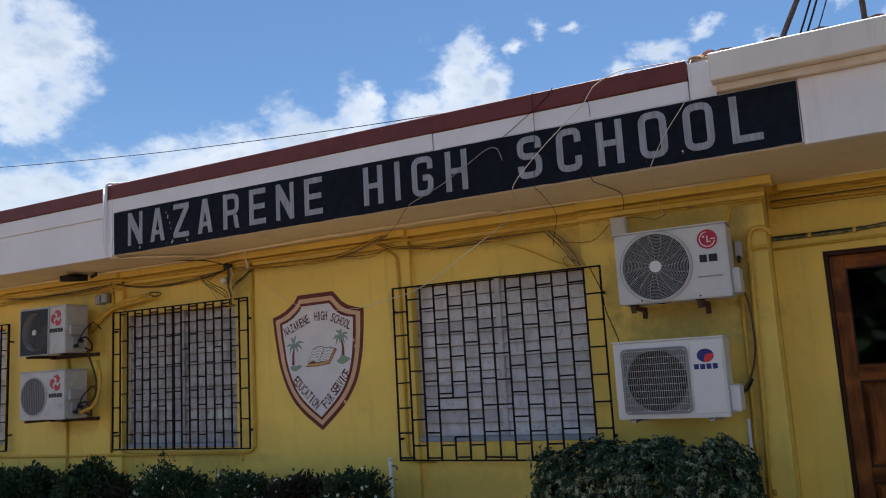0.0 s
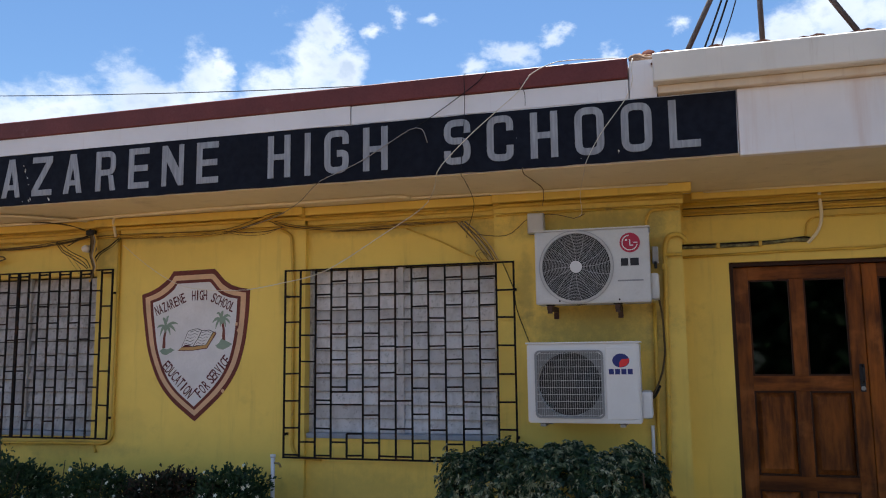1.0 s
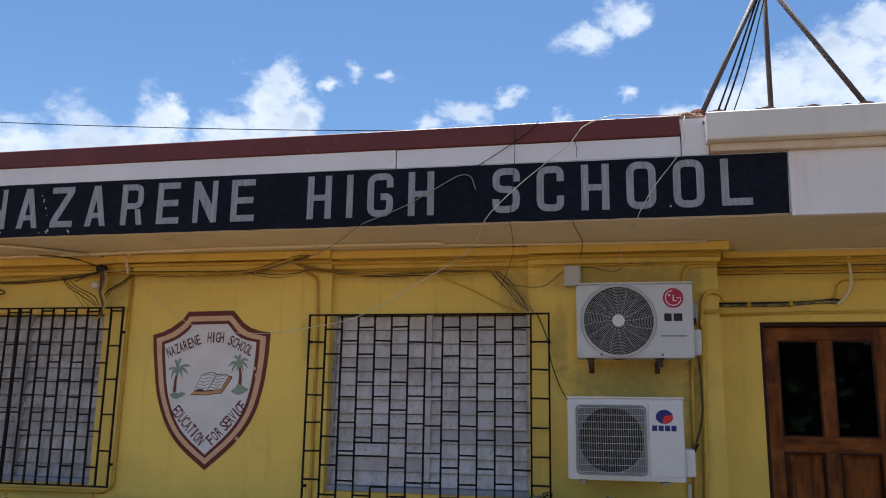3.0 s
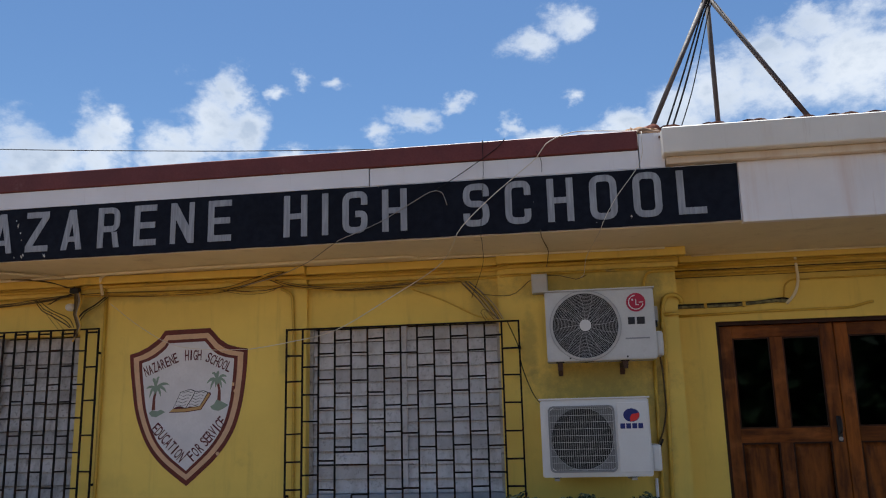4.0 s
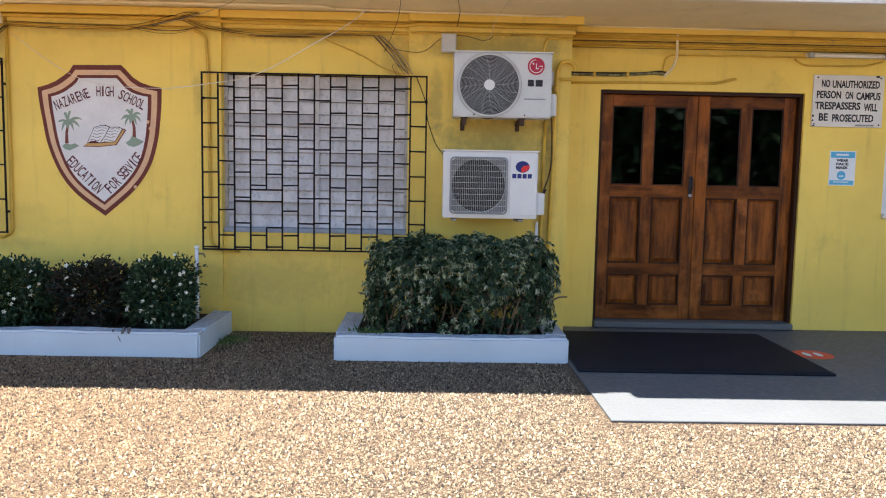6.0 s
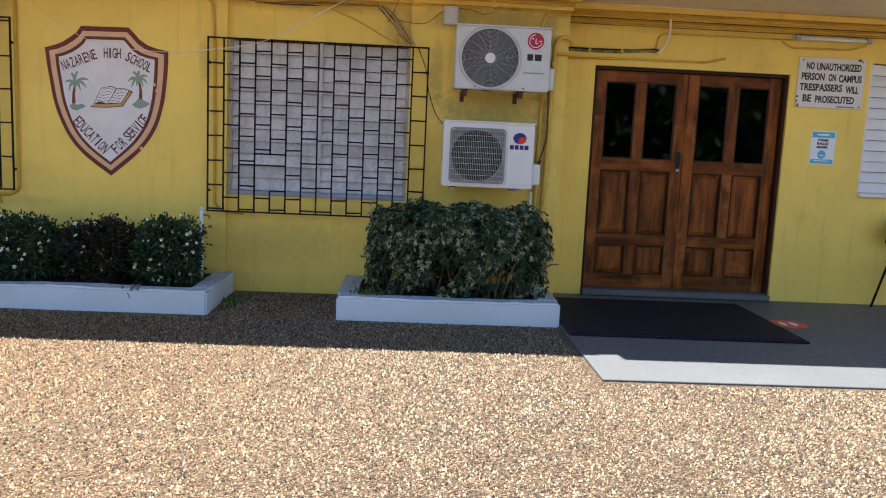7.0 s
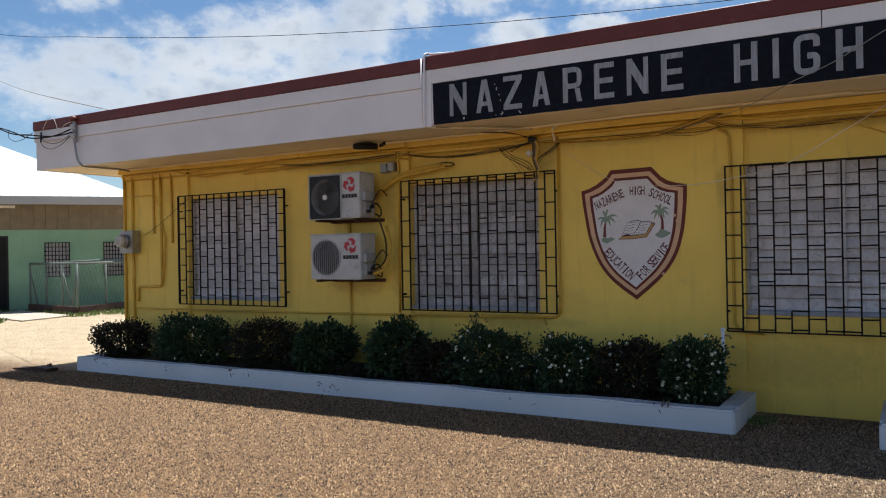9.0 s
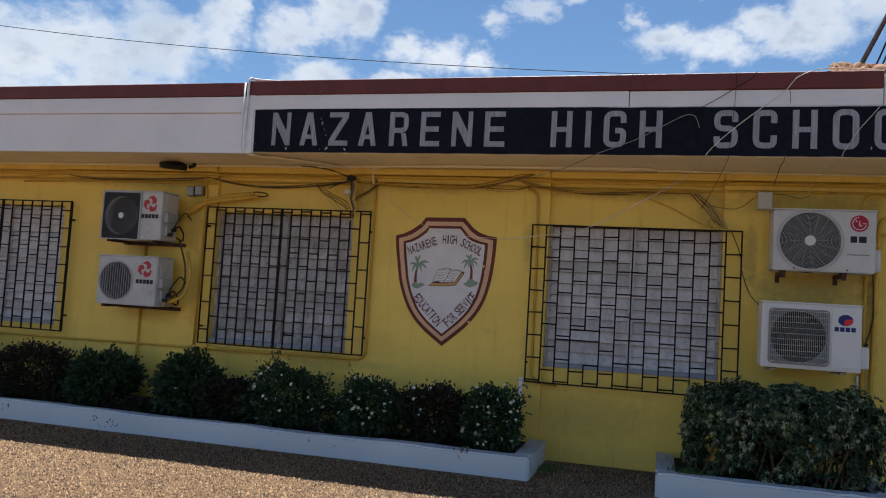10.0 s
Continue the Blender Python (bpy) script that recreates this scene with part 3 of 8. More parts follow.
def elbows(pts, r):
    """A run of straight pipe with its corners rounded by r."""
    p = [Vector(q) for q in pts]
    out = [p[0]]
    for a, b, c in zip(p, p[1:], p[2:]):
        u, w = (a - b), (c - b)
        k = min(r, u.length * 0.45, w.length * 0.45)
        u, w = b + u.normalized() * k, b + w.normalized() * k
        out += [u.lerp(b, t).lerp(b.lerp(w, t), t) for t in (0, 0.25, 0.5, 0.75, 1)]
    return out + [p[-1]]


def sweep(line, r, sides=8):
    """A capped tube along a line of points; r is a number or one radius a point."""
    p = [Vector(q) for q in line]
    clean = [p[0]]
    for q in p[1:]:
        if (q - clean[-1]).length > 1e-5:
            clean.append(q)
    p = clean
    rs = r if isinstance(r, (list, tuple)) else [r] * len(p)
    verts, faces = [], []
    up = None
    for i, q in enumerate(p):
        d = (p[min(i + 1, len(p) - 1)] - p[max(i - 1, 0)]).normalized()
        if up is None:
            up = Vector((0, 0, 1)) if abs(d.z) < 0.9 else Vector((1, 0, 0))
        a = (up - d * up.dot(d)).normalized()
        b = d.cross(a)
        up = a
        for k in range(sides):
            ang = 2 * math.pi * k / sides
            verts.append(q + (a * math.cos(ang) + b * math.sin(ang)) * rs[min(i, len(rs) - 1)])
    for i in range(len(p) - 1):
        for k in range(sides):
            j = (k + 1) % sides
            faces.append((i * sides + k, i * sides + j, (i + 1) * sides + j, (i + 1) * sides + k))
    faces.append(tuple(range(sides - 1, -1, -1)))
    faces.append(tuple(range((len(p) - 1) * sides, len(p) * sides)))
    return mesh_of(verts, faces, "tube", smooth=True)


def pipe(name, pts, r, material, label, category, parent=None, bend=0.05, loose=False, group="", sides=8):
    line = rounded(pts) if loose else elbows(pts, bend)
    ob = part(name, sweep(line, r, sides), material, parent)
    if parent is None:
        tagged(ob, label, category, group)
    return ob


def prism(outline, y_front, y_back, name="prism"):
    """A flat shape in x and z, given thickness along y."""
    n = len(outline)
    verts = [(x, y_front, z) for x, z in outline] + [(x, y_back, z) for x, z in outline]
    faces = [tuple(range(n)), tuple(range(2 * n - 1, n - 1, -1))]
    faces += [(i, n + i, n + (i + 1) % n, (i + 1) % n) for i in range(n)]
    bm = bmesh.new()
    vs = [bm.verts.new(v) for v in verts]
    for f in faces:
        bm.faces.new([vs[i] for i in f])
    bmesh.ops.recalc_face_normals(bm, faces=bm.faces[:])
    return bm


def disc(cx, cz, r, y_front, y_back, n=32, squash=1.0):
    return prism([(cx + r * math.cos(2 * math.pi * i / n), cz + r * squash * math.sin(2 * math.pi * i / n)) for i in range(n)], y_front, y_back)


def ring(cx, cz, r0, r1, y_front, y_back, n=40):
    bm = bmesh.new()
    rows = []
    for i in range(n):
        c, s = math.cos(2 * math.pi * i / n), math.sin(2 * math.pi * i / n)
        rows.append([bm.verts.new((cx + r * c, y, cz + r * s)) for r, y in ((r0, y_front), (r1, y_front), (r1, y_back), (r0, y_back))])
    for i in range(n):
        a, b = rows[i], rows[(i + 1) % n]
        for k in range(4):
            bm.faces.new((a[k], a[(k + 1) % 4], b[(k + 1) % 4], b[k]))
    bmesh.ops.recalc_face_normals(bm, faces=bm.faces[:])
    return bm


def lettering(body, x0, x1, z0, z1, y, deep=0.004, bold=0.0, turn=0.0):
    """Words in the built-in font, fitted into a box on a wall that faces -y."""
    cu = bpy.data.curves.new("words", "FONT")
    cu.body, cu.extrude, cu.offset, cu.resolution_u = body, 0.01, bold, 3
    ob = bpy.data.objects.new("words", cu)
    scene.collection.objects.link(ob)
    bpy.context.view_layer.update()
    me = bpy.data.meshes.new_from_object(ob.evaluated_get(bpy.context.evaluated_depsgraph_get()))
    bpy.data.objects.remove(ob)
    xs, ys = [v.co.x for v in me.vertices], [v.co.y for v in me.vertices]
    ax, bx, ay, by = min(xs), max(xs), min(ys), max(ys)
    w, h = x1 - x0, z1 - z0
    for v in me.vertices:
        u, k = (v.co.x - ax) / (bx - ax) - 0.5, (v.co.y - ay) / (by - ay) - 0.5
        v.co = (u * w, -deep if v.co.z > 0 else 0.0, k * h)
    me.materials.clear()
    me.transform(Matrix.Translation(((x0 + x1) / 2, y, (z0 + z1) / 2)) @ Matrix.Rotation(turn, 4, "Y"))
    return me


def ribbon(path, s, r, closed=False):
    """A flat stroke of width s along a path in x and z, its corners rounded by r."""
    p = [Vector((x, z)) for x, z in path]
    line = []
    n = len(p)
    for i in range(n):
        if not closed and i in (0, n - 1):
            line.append(p[i])
            continue
        q, u, w = p[i], p[i - 1] - p[i], p[(i + 1) % n] - p[i]
        k = min(r, u.length * 0.49, w.length * 0.49)
        u, w = q + u.normalized() * k, q + w.normalized() * k
        line += [u.lerp(q, t).lerp(q.lerp(w, t), t) for t in (0, 0.2, 0.4, 0.6, 0.8, 1)]
    m = len(line)
    left, right = [], []
    for i, q in enumerate(line):
        d = (line[(i + 1) % m] if closed or i < m - 1 else q) - (line[i - 1] if closed or i > 0 else q)
        d.normalize()
        o = Vector((-d.y, d.x)) * s / 2
        left.append(q + o)
        right.append(q - o)
    return [[left[i], right[i], right[(i + 1) % m], left[(i + 1) % m]] for i in range(m if closed else m - 1)]


def block_letter(ch, x0, x1, z0, z1, y, deep, s):
    """A sign painter's block capital built from flat strokes, facing -y."""
    w, h, k = x1 - x0, z1 - z0, s / 2
    if ch == "I":
        shape = [[(0, 0), (w, 0), (w, h), (0, h)]]
    elif ch == "L":
        shape = [[(0, 0), (w, 0), (w, s), (s, s), (s, h), (0, h)]]
    elif ch == "E":
        shape = [[(0, 0), (w, 0), (w, s), (s, s), (s, h / 2 - k), (w * 0.94, h / 2 - k), (w * 0.94, h / 2 + k), (s, h / 2 + k), (s, h - s), (w, h - s), (w, h), (0, h)]]
    elif ch == "H":
        shape = [[(0, 0), (s, 0), (s, h / 2 - k), (w - s, h / 2 - k), (w - s, 0), (w, 0), (w, h), (w - s, h), (w - s, h / 2 + k * 0.8), (s, h / 2 + k * 0.8), (s, h), (0, h)]]
    elif ch == "N":
        shape = [[(0, 0), (s * 0.85, 0), (s * 0.85, h * 0.60), (w - s * 0.95, 0), (w, 0), (w, h), (w - s * 0.85, h), (w - s * 0.85, h * 0.42), (s * 0.95, h), (0, h)]]
    elif ch == "Z":
        shape = [[(0, 0), (w, 0), (w, s), (s * 1.25, s), (w, h - s), (w, h), (0, h), (0, h - s), (w - s * 1.25, h - s), (0, s)]]
    elif ch == "A":
        ap = s * 1.15
        zi = h * (w / 2 - s) / (w / 2 - ap / 2)

        def inner(z):
            return s + (w / 2 - ap / 2) * z / h
        shape = [[(0, 0), (s, 0), (w / 2, zi), (w / 2, h), (w / 2 - ap / 2, h)], [(w, 0), (w / 2 + ap / 2, h), (w / 2, h), (w / 2, zi), (w - s, 0)],
                 [(inner(h * 0.20), h * 0.20), (w - inner(h * 0.20), h * 0.20), (w - inner(h * 0.33), h * 0.33), (inner(h * 0.33), h * 0.33)]]
    elif ch == "R":
        zb = h * 0.46
        shape = [[(0, 0), (s, 0), (s, h), (0, h)]] + ribbon([(s, h - k), (w - k, h - k), (w - k, zb), (s, zb)], s * 0.96, 0.05)
        shape.append([(w - s, 0), (w, 0), (w - k, zb - k), (w - s * 1.4, zb - k)])
    elif ch == "O":
        shape = ribbon([(k, k), (w - k, k), (w - k, h - k), (k, h - k)], s, 0.055, True)
    elif ch == "S":
        shape = ribbon([(w - k, h * 0.69), (w - k, h - k), (k, h - k), (k, h * 0.52), (w - k, h * 0.52), (w - k, k), (k, k), (k, h * 0.31)], s, 0.055)
    elif ch == "G":
        shape = ribbon([(w - k, h * 0.67), (w - k, h - k), (k, h - k), (k, k), (w - k, k), (w - k, h * 0.46), (w * 0.52, h * 0.46)], s, 0.055)
    else:
        shape = ribbon([(w - k, h * 0.66), (w - k, h - k), (k, h - k), (k, k), (w - k, k), (w - k, h * 0.34)], s, 0.055)
    bm = merged(*[prism([(x0 + x, z0 + z) for x, z in piece], y - deep, y + 0.001) for piece in shape])
    bmesh.ops.remove_doubles(bm, verts=bm.verts[:], dist=0.0003)
    return bm


def leaves(places, ways, lengths, widths, fold=0.25, droop=0.0):
    """Many small folded leaves, two triangles each, in one mesh."""
    n = len(places)
    rng = np.random.default_rng(n)
    ways = ways / np.linalg.norm(ways, axis=1, keepdims=True)
    side = np.cross(ways, rng.normal(size=(n, 3)))
    side /= np.linalg.norm(side, axis=1, keepdims=True) + 1e-9
    nor = np.cross(side, ways)
    L, Wd = lengths[:, None], widths[:, None]
    base = places
    mid = places + ways * L * 0.5
    tip = places + ways * L - np.array([0, 0, 1.0]) * L * droop
    a = mid + side * Wd * 0.5 + nor * Wd * fold
    b = mid - side * Wd * 0.5 + nor * Wd * fold
    verts = np.stack([base, a, tip, b], 1).reshape(-1, 3)
    idx = np.arange(n)[:, None] * 4
    tris = np.concatenate([idx + [0, 1, 2], idx + [0, 2, 3]], 1).reshape(-1, 3)
    me = bpy.data.meshes.new("leaves")
    me.from_pydata(verts.tolist(), [], tris.tolist())
    me.update()
    return me


W, D, FY = 6.25, 6.66, 5.405          # main wall, door wall, eaves front
SOF, TOP = 2.72, 3.385                # soffit and parapet


# ---- ground ----
ground = part("ground", mesh_of([(-400, -400, 0), (400, -400, 0), (400, 400, 0), (-400, 400, 0)], [(0, 1, 2, 3)]), M_GRAVEL)
tagged(ground, "loose tan gravel yard running into pale trodden sand", "ground", kind="structure")


def gravel_stones():
    """Loose pebbles over the part of the yard that lies in view."""
    rng = np.random.default_rng(3)
    n = 440000
    x = rng.uniform(-11.5, 4.6, n)
    y = 0.7 + 5.5 * rng.random(n) ** 1.1
    keep = ~((x > 0.0) & (y > 3.8)) & ~((y > 5.24) & ((x < -2.66) | (x > -1.72)))
    # raked thin in places, heaped in others
    drift = np.sin(x * 2.3 + 1.4 * np.sin(y * 1.9)) * np.sin(y * 2.9 + 1.1 * np.sin(x * 1.3))
    keep &= rng.random(n) < 0.85 + 0.2 * drift
    # the loose cover thins out towards the middle of the yard
    keep &= rng.random(n) < np.clip((y - 0.7) / 1.4, 0, 1) * np.clip((4.6 - x) / 1.2, 0, 1)
    x, y = x[keep], y[keep]
    n = len(x)
    r = rng.gamma(2.2, 0.0013, n).clip(0, 0.0065) + 0.0027
    base = np.array([(1, 0, 0), (0.31, 0.95, 0), (-0.81, 0.59, 0), (-0.81, -0.59, 0), (0.31, -0.95, 0), (0, 0, 0.8)])
    ang = rng.uniform(0, 6.28, n)
    jit = rng.uniform(0.7, 1.3, (n, 6, 3))
    v = base[None] * jit
    c, s = np.cos(ang)[:, None], np.sin(ang)[:, None]
    vx = (v[..., 0] * c - v[..., 1] * s * 0.75) * r[:, None] + x[:, None]
    vy = (v[..., 0] * s + v[..., 1] * c * 0.75) * r[:, None] + y[:, None]
    vz = (v[..., 2] + 0.35 * (jit[..., 0] - 0.9) * (base[None, :, 2] == 0)) * r[:, None] * 1.9 + 0.001
    verts = np.stack([vx, vy, vz], -1).reshape(-1, 3)
    idx = np.arange(n)[:, None] * 6
    tris = np.concatenate([idx + [k, (k + 1) % 5, 5] for k in range(5)], 1).reshape(-1, 3)
    me = bpy.data.meshes.new("pebbles")
    me.vertices.add(len(verts))
    me.vertices.foreach_set("co", verts.astype(np.float32).ravel())
    me.loops.add(tris.size)
    me.loops.foreach_set("vertex_index", tris.astype(np.int32).ravel())
    me.polygons.add(len(tris))
    me.polygons.foreach_set("loop_start", np.arange(0, tris.size, 3, dtype=np.int32))
    me.update(calc_edges=True)
    ob = part("gravel_stones", me, M_STONE)
    tagged(ob, "loose brown and cream pebbles on the yard", "gravel", kind="stuff")


gravel_stones()

slab = part("pavement", merged(box(0.06, 9.0, 3.86, 6.70, -0.1, 0.014, 0.004, 1)), M_SLAB)
tagged(slab, "grey painted concrete slab in front of the door", "pavement", kind="structure")
threshold = part("threshold", box(0.53, 2.36, 6.60, 6.95, 0.02, 0.075, 0.006), M_SLAB)
tagged(threshold, "grey painted concrete door threshold", "threshold", kind="structure")

# ---- the school building ----
PANELS = [(-9.91, -8.28, 0.92, 2.25), (-6.335, -4.76, 0.872, 2.238), (-2.765, -1.195, 0.893, 2.212)]   # x0, x1, sill, head
END = 0.178                                                                                         # the pilaster corner beside the door bay
IN = 0.045                                                                                          # depth of the window bays


def front_wall():
    bm = bmesh.new()
    edges = [-11.24] + [e for p in PANELS for e in p[:2]] + [END]
    for a, b in zip(edges[::2], edges[1::2]):
        cuboid(bm, a, b, W, W + 0.22, 0, SOF)
    for a, b, sill, head in PANELS:
        cuboid(bm, a, b, W + IN, W + 0.22, 0, sill)
        cuboid(bm, a, b, W + IN, W + 0.22, head, SOF)
    return part("wall_front", bm, M_WALL)


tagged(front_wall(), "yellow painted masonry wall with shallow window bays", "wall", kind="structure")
tagged(part("wall_return", box(-0.02, 0.176, W + 0.222, D + 0.2, 0, SOF), M_WALL), "yellow painted return wall beside the door bay", "wall", kind="structure")
DOOR = (0.52, 2.37, 0.014, 2.175)
WIN_D = (3.137, 4.65, 1.09, 2.32)
wall_door = part("wall_door", boxes(
    (END + 0.002, DOOR[0], D, D + 0.2, 0, SOF), (DOOR[0], DOOR[1], D, D + 0.2, DOOR[3], SOF), (DOOR[1], WIN_D[0], D, D + 0.2, 0, SOF),
    (WIN_D[0], WIN_D[1], D, D + 0.2, 0, WIN_D[2]), (WIN_D[0], WIN_D[1], D, D + 0.2, WIN_D[3], SOF), (WIN_D[1], 9.0, D, D + 0.2, 0, SOF)), M_WALL)
tagged(wall_door, "yellow painted masonry wall round the double door", "wall", kind="structure")
tagged(part("wall_west", box(-11.24, -11.02, W + 0.222, 13.0, 0, SOF), M_WALL), "yellow painted end wall", "wall", kind="structure")
tagged(part("wall_east", box(8.8, 9.0, D + 0.202, 13.0, 0, SOF), M_WALL), "yellow painted end wall", "wall", kind="structure")
tagged(part("wall_back", box(-11.24, 9.0, 13.0, 13.2, 0, SOF), M_WALL), "yellow painted rear wall", "wall", kind="structure")
tagged(part("wall_inner", boxes((-11.0, 0.28, 6.75, 6.8, 0, SOF), (0.32, 8.7, 9.4, 9.5, 0, SOF)), M_ROOM), "dark inner partition walls", "wall", kind="structure")
tagged(part("floor", box(-11.0, 8.8, 6.90, 13.0, 0.004, 0.05), M_ROOM), "dark indoor floor", "floor", kind="structure")

# eaves: a deep concrete slab with a white front, its underside cream
tagged(part("ceiling", box(-11.98, 9.0, FY + 0.05, 13.2, SOF, SOF + 0.06), M_SOFFIT), "cream painted concrete soffit", "ceiling", kind="structure")
tagged(part("roof_slab", box(-11.98, 0.02, FY + 0.06, 13.2, SOF + 0.062, TOP - 0.03), M_WHITE), "flat concrete roof slab", "roof", kind="structure")
fascia = thing("fascia", "white painted concrete fascia with hairline cracks and a maroon top band", "fascia", kind="structure")
part("lower_band", box(-12.0, -5.56, FY + 0.018, FY + 0.06, SOF - 0.012, 3.095, 0.004), M_WHITE, fascia)
part("upper_band", box(-12.02, -5.56, FY + 0.002, FY + 0.058, 3.097, 3.253, 0.005), M_WHITE, fascia)
part("sign_band", boxes((-5.56, -5.50, FY - 0.012, FY + 0.06, SOF - 0.015, 3.26), (-5.50, 0.52, FY, FY + 0.06, SOF + 0.004, 3.125),
                        (-5.50, -2.035, FY - 0.008, FY + 0.06, 3.127, 3.258), (-2.027, -0.125, FY - 0.004, FY + 0.06, 3.127, 3.256),
                        (-0.117, 0.05, FY - 0.002, FY + 0.06, 3.127, 3.375)), M_WHITE, fascia)
part("east_band", box(0.525, 9.0, FY - 0.002, FY + 0.06, SOF - 0.012, 3.13, 0.004), M_WHITE_RUST, fascia)
part("maroon_band", merged(box(-12.03, -5.57, FY - 0.012, FY + 0.16, 3.256, TOP, 0.006), box(-5.568, -0.125, FY - 0.022, FY + 0.16, 3.261, TOP + 0.012, 0.006)), M_TRIM, fascia, "maroon painted top band")
part("west_end", box(-12.0, -11.982, FY + 0.07, 13.2, SOF - 0.01, 3.36, 0.003), M_WHITE, fascia)
gutter = thing("gutter", "cream painted concrete gutter stained with rust", "gutter", kind="structure")
part("trough", box(0.03, 9.0, FY - 0.125, FY + 0.14, 3.186, 3.372, 0.008), M_GUTTER, gutter)
part("ledge", box(0.055, 9.0, FY - 0.05, FY + 0.06, 3.131, 3.184, 0.006), M_LEDGE, gutter, "rust-stained ledge under the gutter")


# clay tiles behind the gutter
def tile_roof():
    roof = thing("tile_roof", "weathered brown clay barrel tile roof", "roof", kind="structure")
    slope, pitch, run = radians(17.3), 0.29, 0.34
    part("deck", mesh_of([(0.02, FY - 0.02, 3.345), (9, FY - 0.02, 3.345), (9, 9.2, 3.345 + (9.2 - FY) * math.tan(slope)), (0.02, 9.2, 3.345 + (9.2 - FY) * math.tan(slope)),
                          (0.02, 9.2, 3.33), (9, 9.2, 3.33), (0.02, FY - 0.02, 3.33), (9, FY - 0.02, 3.33)],
                         [(0, 1, 2, 3), (3, 2, 5, 4), (0, 3, 4, 6), (1, 7, 5, 2), (6, 7, 1, 0)]), M_TILE, roof)
    verts, faces, k = [], [], 7
    for i, (y, r) in enumerate(((0, 0.075), (run * 1.12, 0.064))):
        for rr in (r, r - 0.014):
            for j in range(k):
                a = math.pi * j / (k - 1)
                verts.append((rr * math.cos(a), y, rr * 0.72 * math.sin(a)))
    for j in range(k - 1):
        faces += [(j, j + 1, 2 * k + j + 1, 2 * k + j), (k + j + 1, k + j, 3 * k + j, 3 * k + j + 1), (j + 1, j, k + j, k + j + 1)]
    tile = mesh_of(verts, faces, "tile", smooth=False)
    tile.materials.append(M_TILE)
    rng = random.Random(5)
    for c in range(28):
        for row in range(7):
            x = 0.12 + c * pitch + rng.uniform(-0.012, 0.012)
            y = FY - 0.03 + row * run * math.cos(slope) + rng.uniform(-0.02, 0.02)
            z = 3.362 + (y - FY + 0.02) * math.tan(slope) + 0.004 + 0.012 * (row % 2)
            ob = part("tile", tile, None, roof)
            ob.matrix_basis = pose(x, y, z, math.degrees(slope) - 2 + rng.uniform(-1.5, 1.5), rng.uniform(-4, 4), rng.uniform(-3, 3))
    # bedded barrel tiles along the open edge, mortar squeezed out between them
    for i in range(7):
        y = FY + 0.16 + i * 0.33
        z = 3.388 + (y - FY) * math.tan(slope)
        dz = 0.30 * math.tan(slope)
        part("verge_tile", sweep([(0.0 + rng.uniform(-0.02, 0.02), y, z), (0.01, y + 0.15, z + dz / 2), (0.0 + rng.uniform(-0.02, 0.02), y + 0.29, z + dz)], [0.060, 0.058, 0.052], 10), M_TILE_RED, roof)
    lumps = bmesh.new()
    for i in range(22):
        y = FY + 0.14 + i * 0.105
        m = pose(-0.035 + rng.uniform(-0.03, 0.03), y, 3.375 + (y - FY) * math.tan(slope) + rng.uniform(-0.01, 0.035), rng.uniform(0, 90), rng.uniform(0, 90), rng.uniform(0, 90)) @ Matrix.Diagonal((rng.uniform(0.04, 0.08), rng.uniform(0.04, 0.075), rng.uniform(0.03, 0.055), 1))
        bmesh.ops.create_icosphere(lumps, subdivisions=2, radius=1.0, matrix=m)
    for v in lumps.verts:
        v.co += noise.noise_vector(v.co * 17) * 0.016
    tagged(part("mortar_verge", lumps, M_VERGE, roof, "crumbling tan mortar along the open edge"), kind="stuff")
    part("verge_end", sweep(rounded([(-0.115, FY + 0.06, 3.405), (-0.07, FY + 0.05, 3.412), (-0.02, FY + 0.05, 3.40), (0.05, FY + 0.05, 3.392)], 0.02), [0.018, 0.028, 0.030, 0.024, 0.018, 0.016, 0.015, 0.014], 10), M_MORTAR, roof, "lump of brown mortar")


tile_roof()

# mouldings under the soffit follow the bays
cornice = thing("cornice", "yellow painted plaster cornice stepping round the window bays", "cornice", kind="structure")


def cornice_run(x0, x1, y, end=False):
    part("moulding", merged(box(x0, x1 + (0.080 if end else 0), y - 0.080, y + 0.02, 2.652, SOF - 0.004, 0.006, 2), box(x0, x1 + (0.022 if end else 0), y - 0.022, y + 0.02, 2.576, 2.651, 0.006, 2)), M_WALL, cornice)


edges = [-11.24] + [e for p in PANELS for e in p[:2]] + [END]
for i in range(4):
    cornice_run(edges[2 * i], edges[2 * i + 1], W, i == 3)
for a, b, _, _ in PANELS:
    cornice_run(a + 0.001, b - 0.001, W + IN)
part("moulding", merged(box(0.27, 9.0, D - 0.075, D + 0.02, 2.662, SOF - 0.004, 0.006, 2), box(END + 0.025, 9.0, D - 0.03, D + 0.02, 2.60, 2.661, 0.008, 2)), M_WALL, cornice)


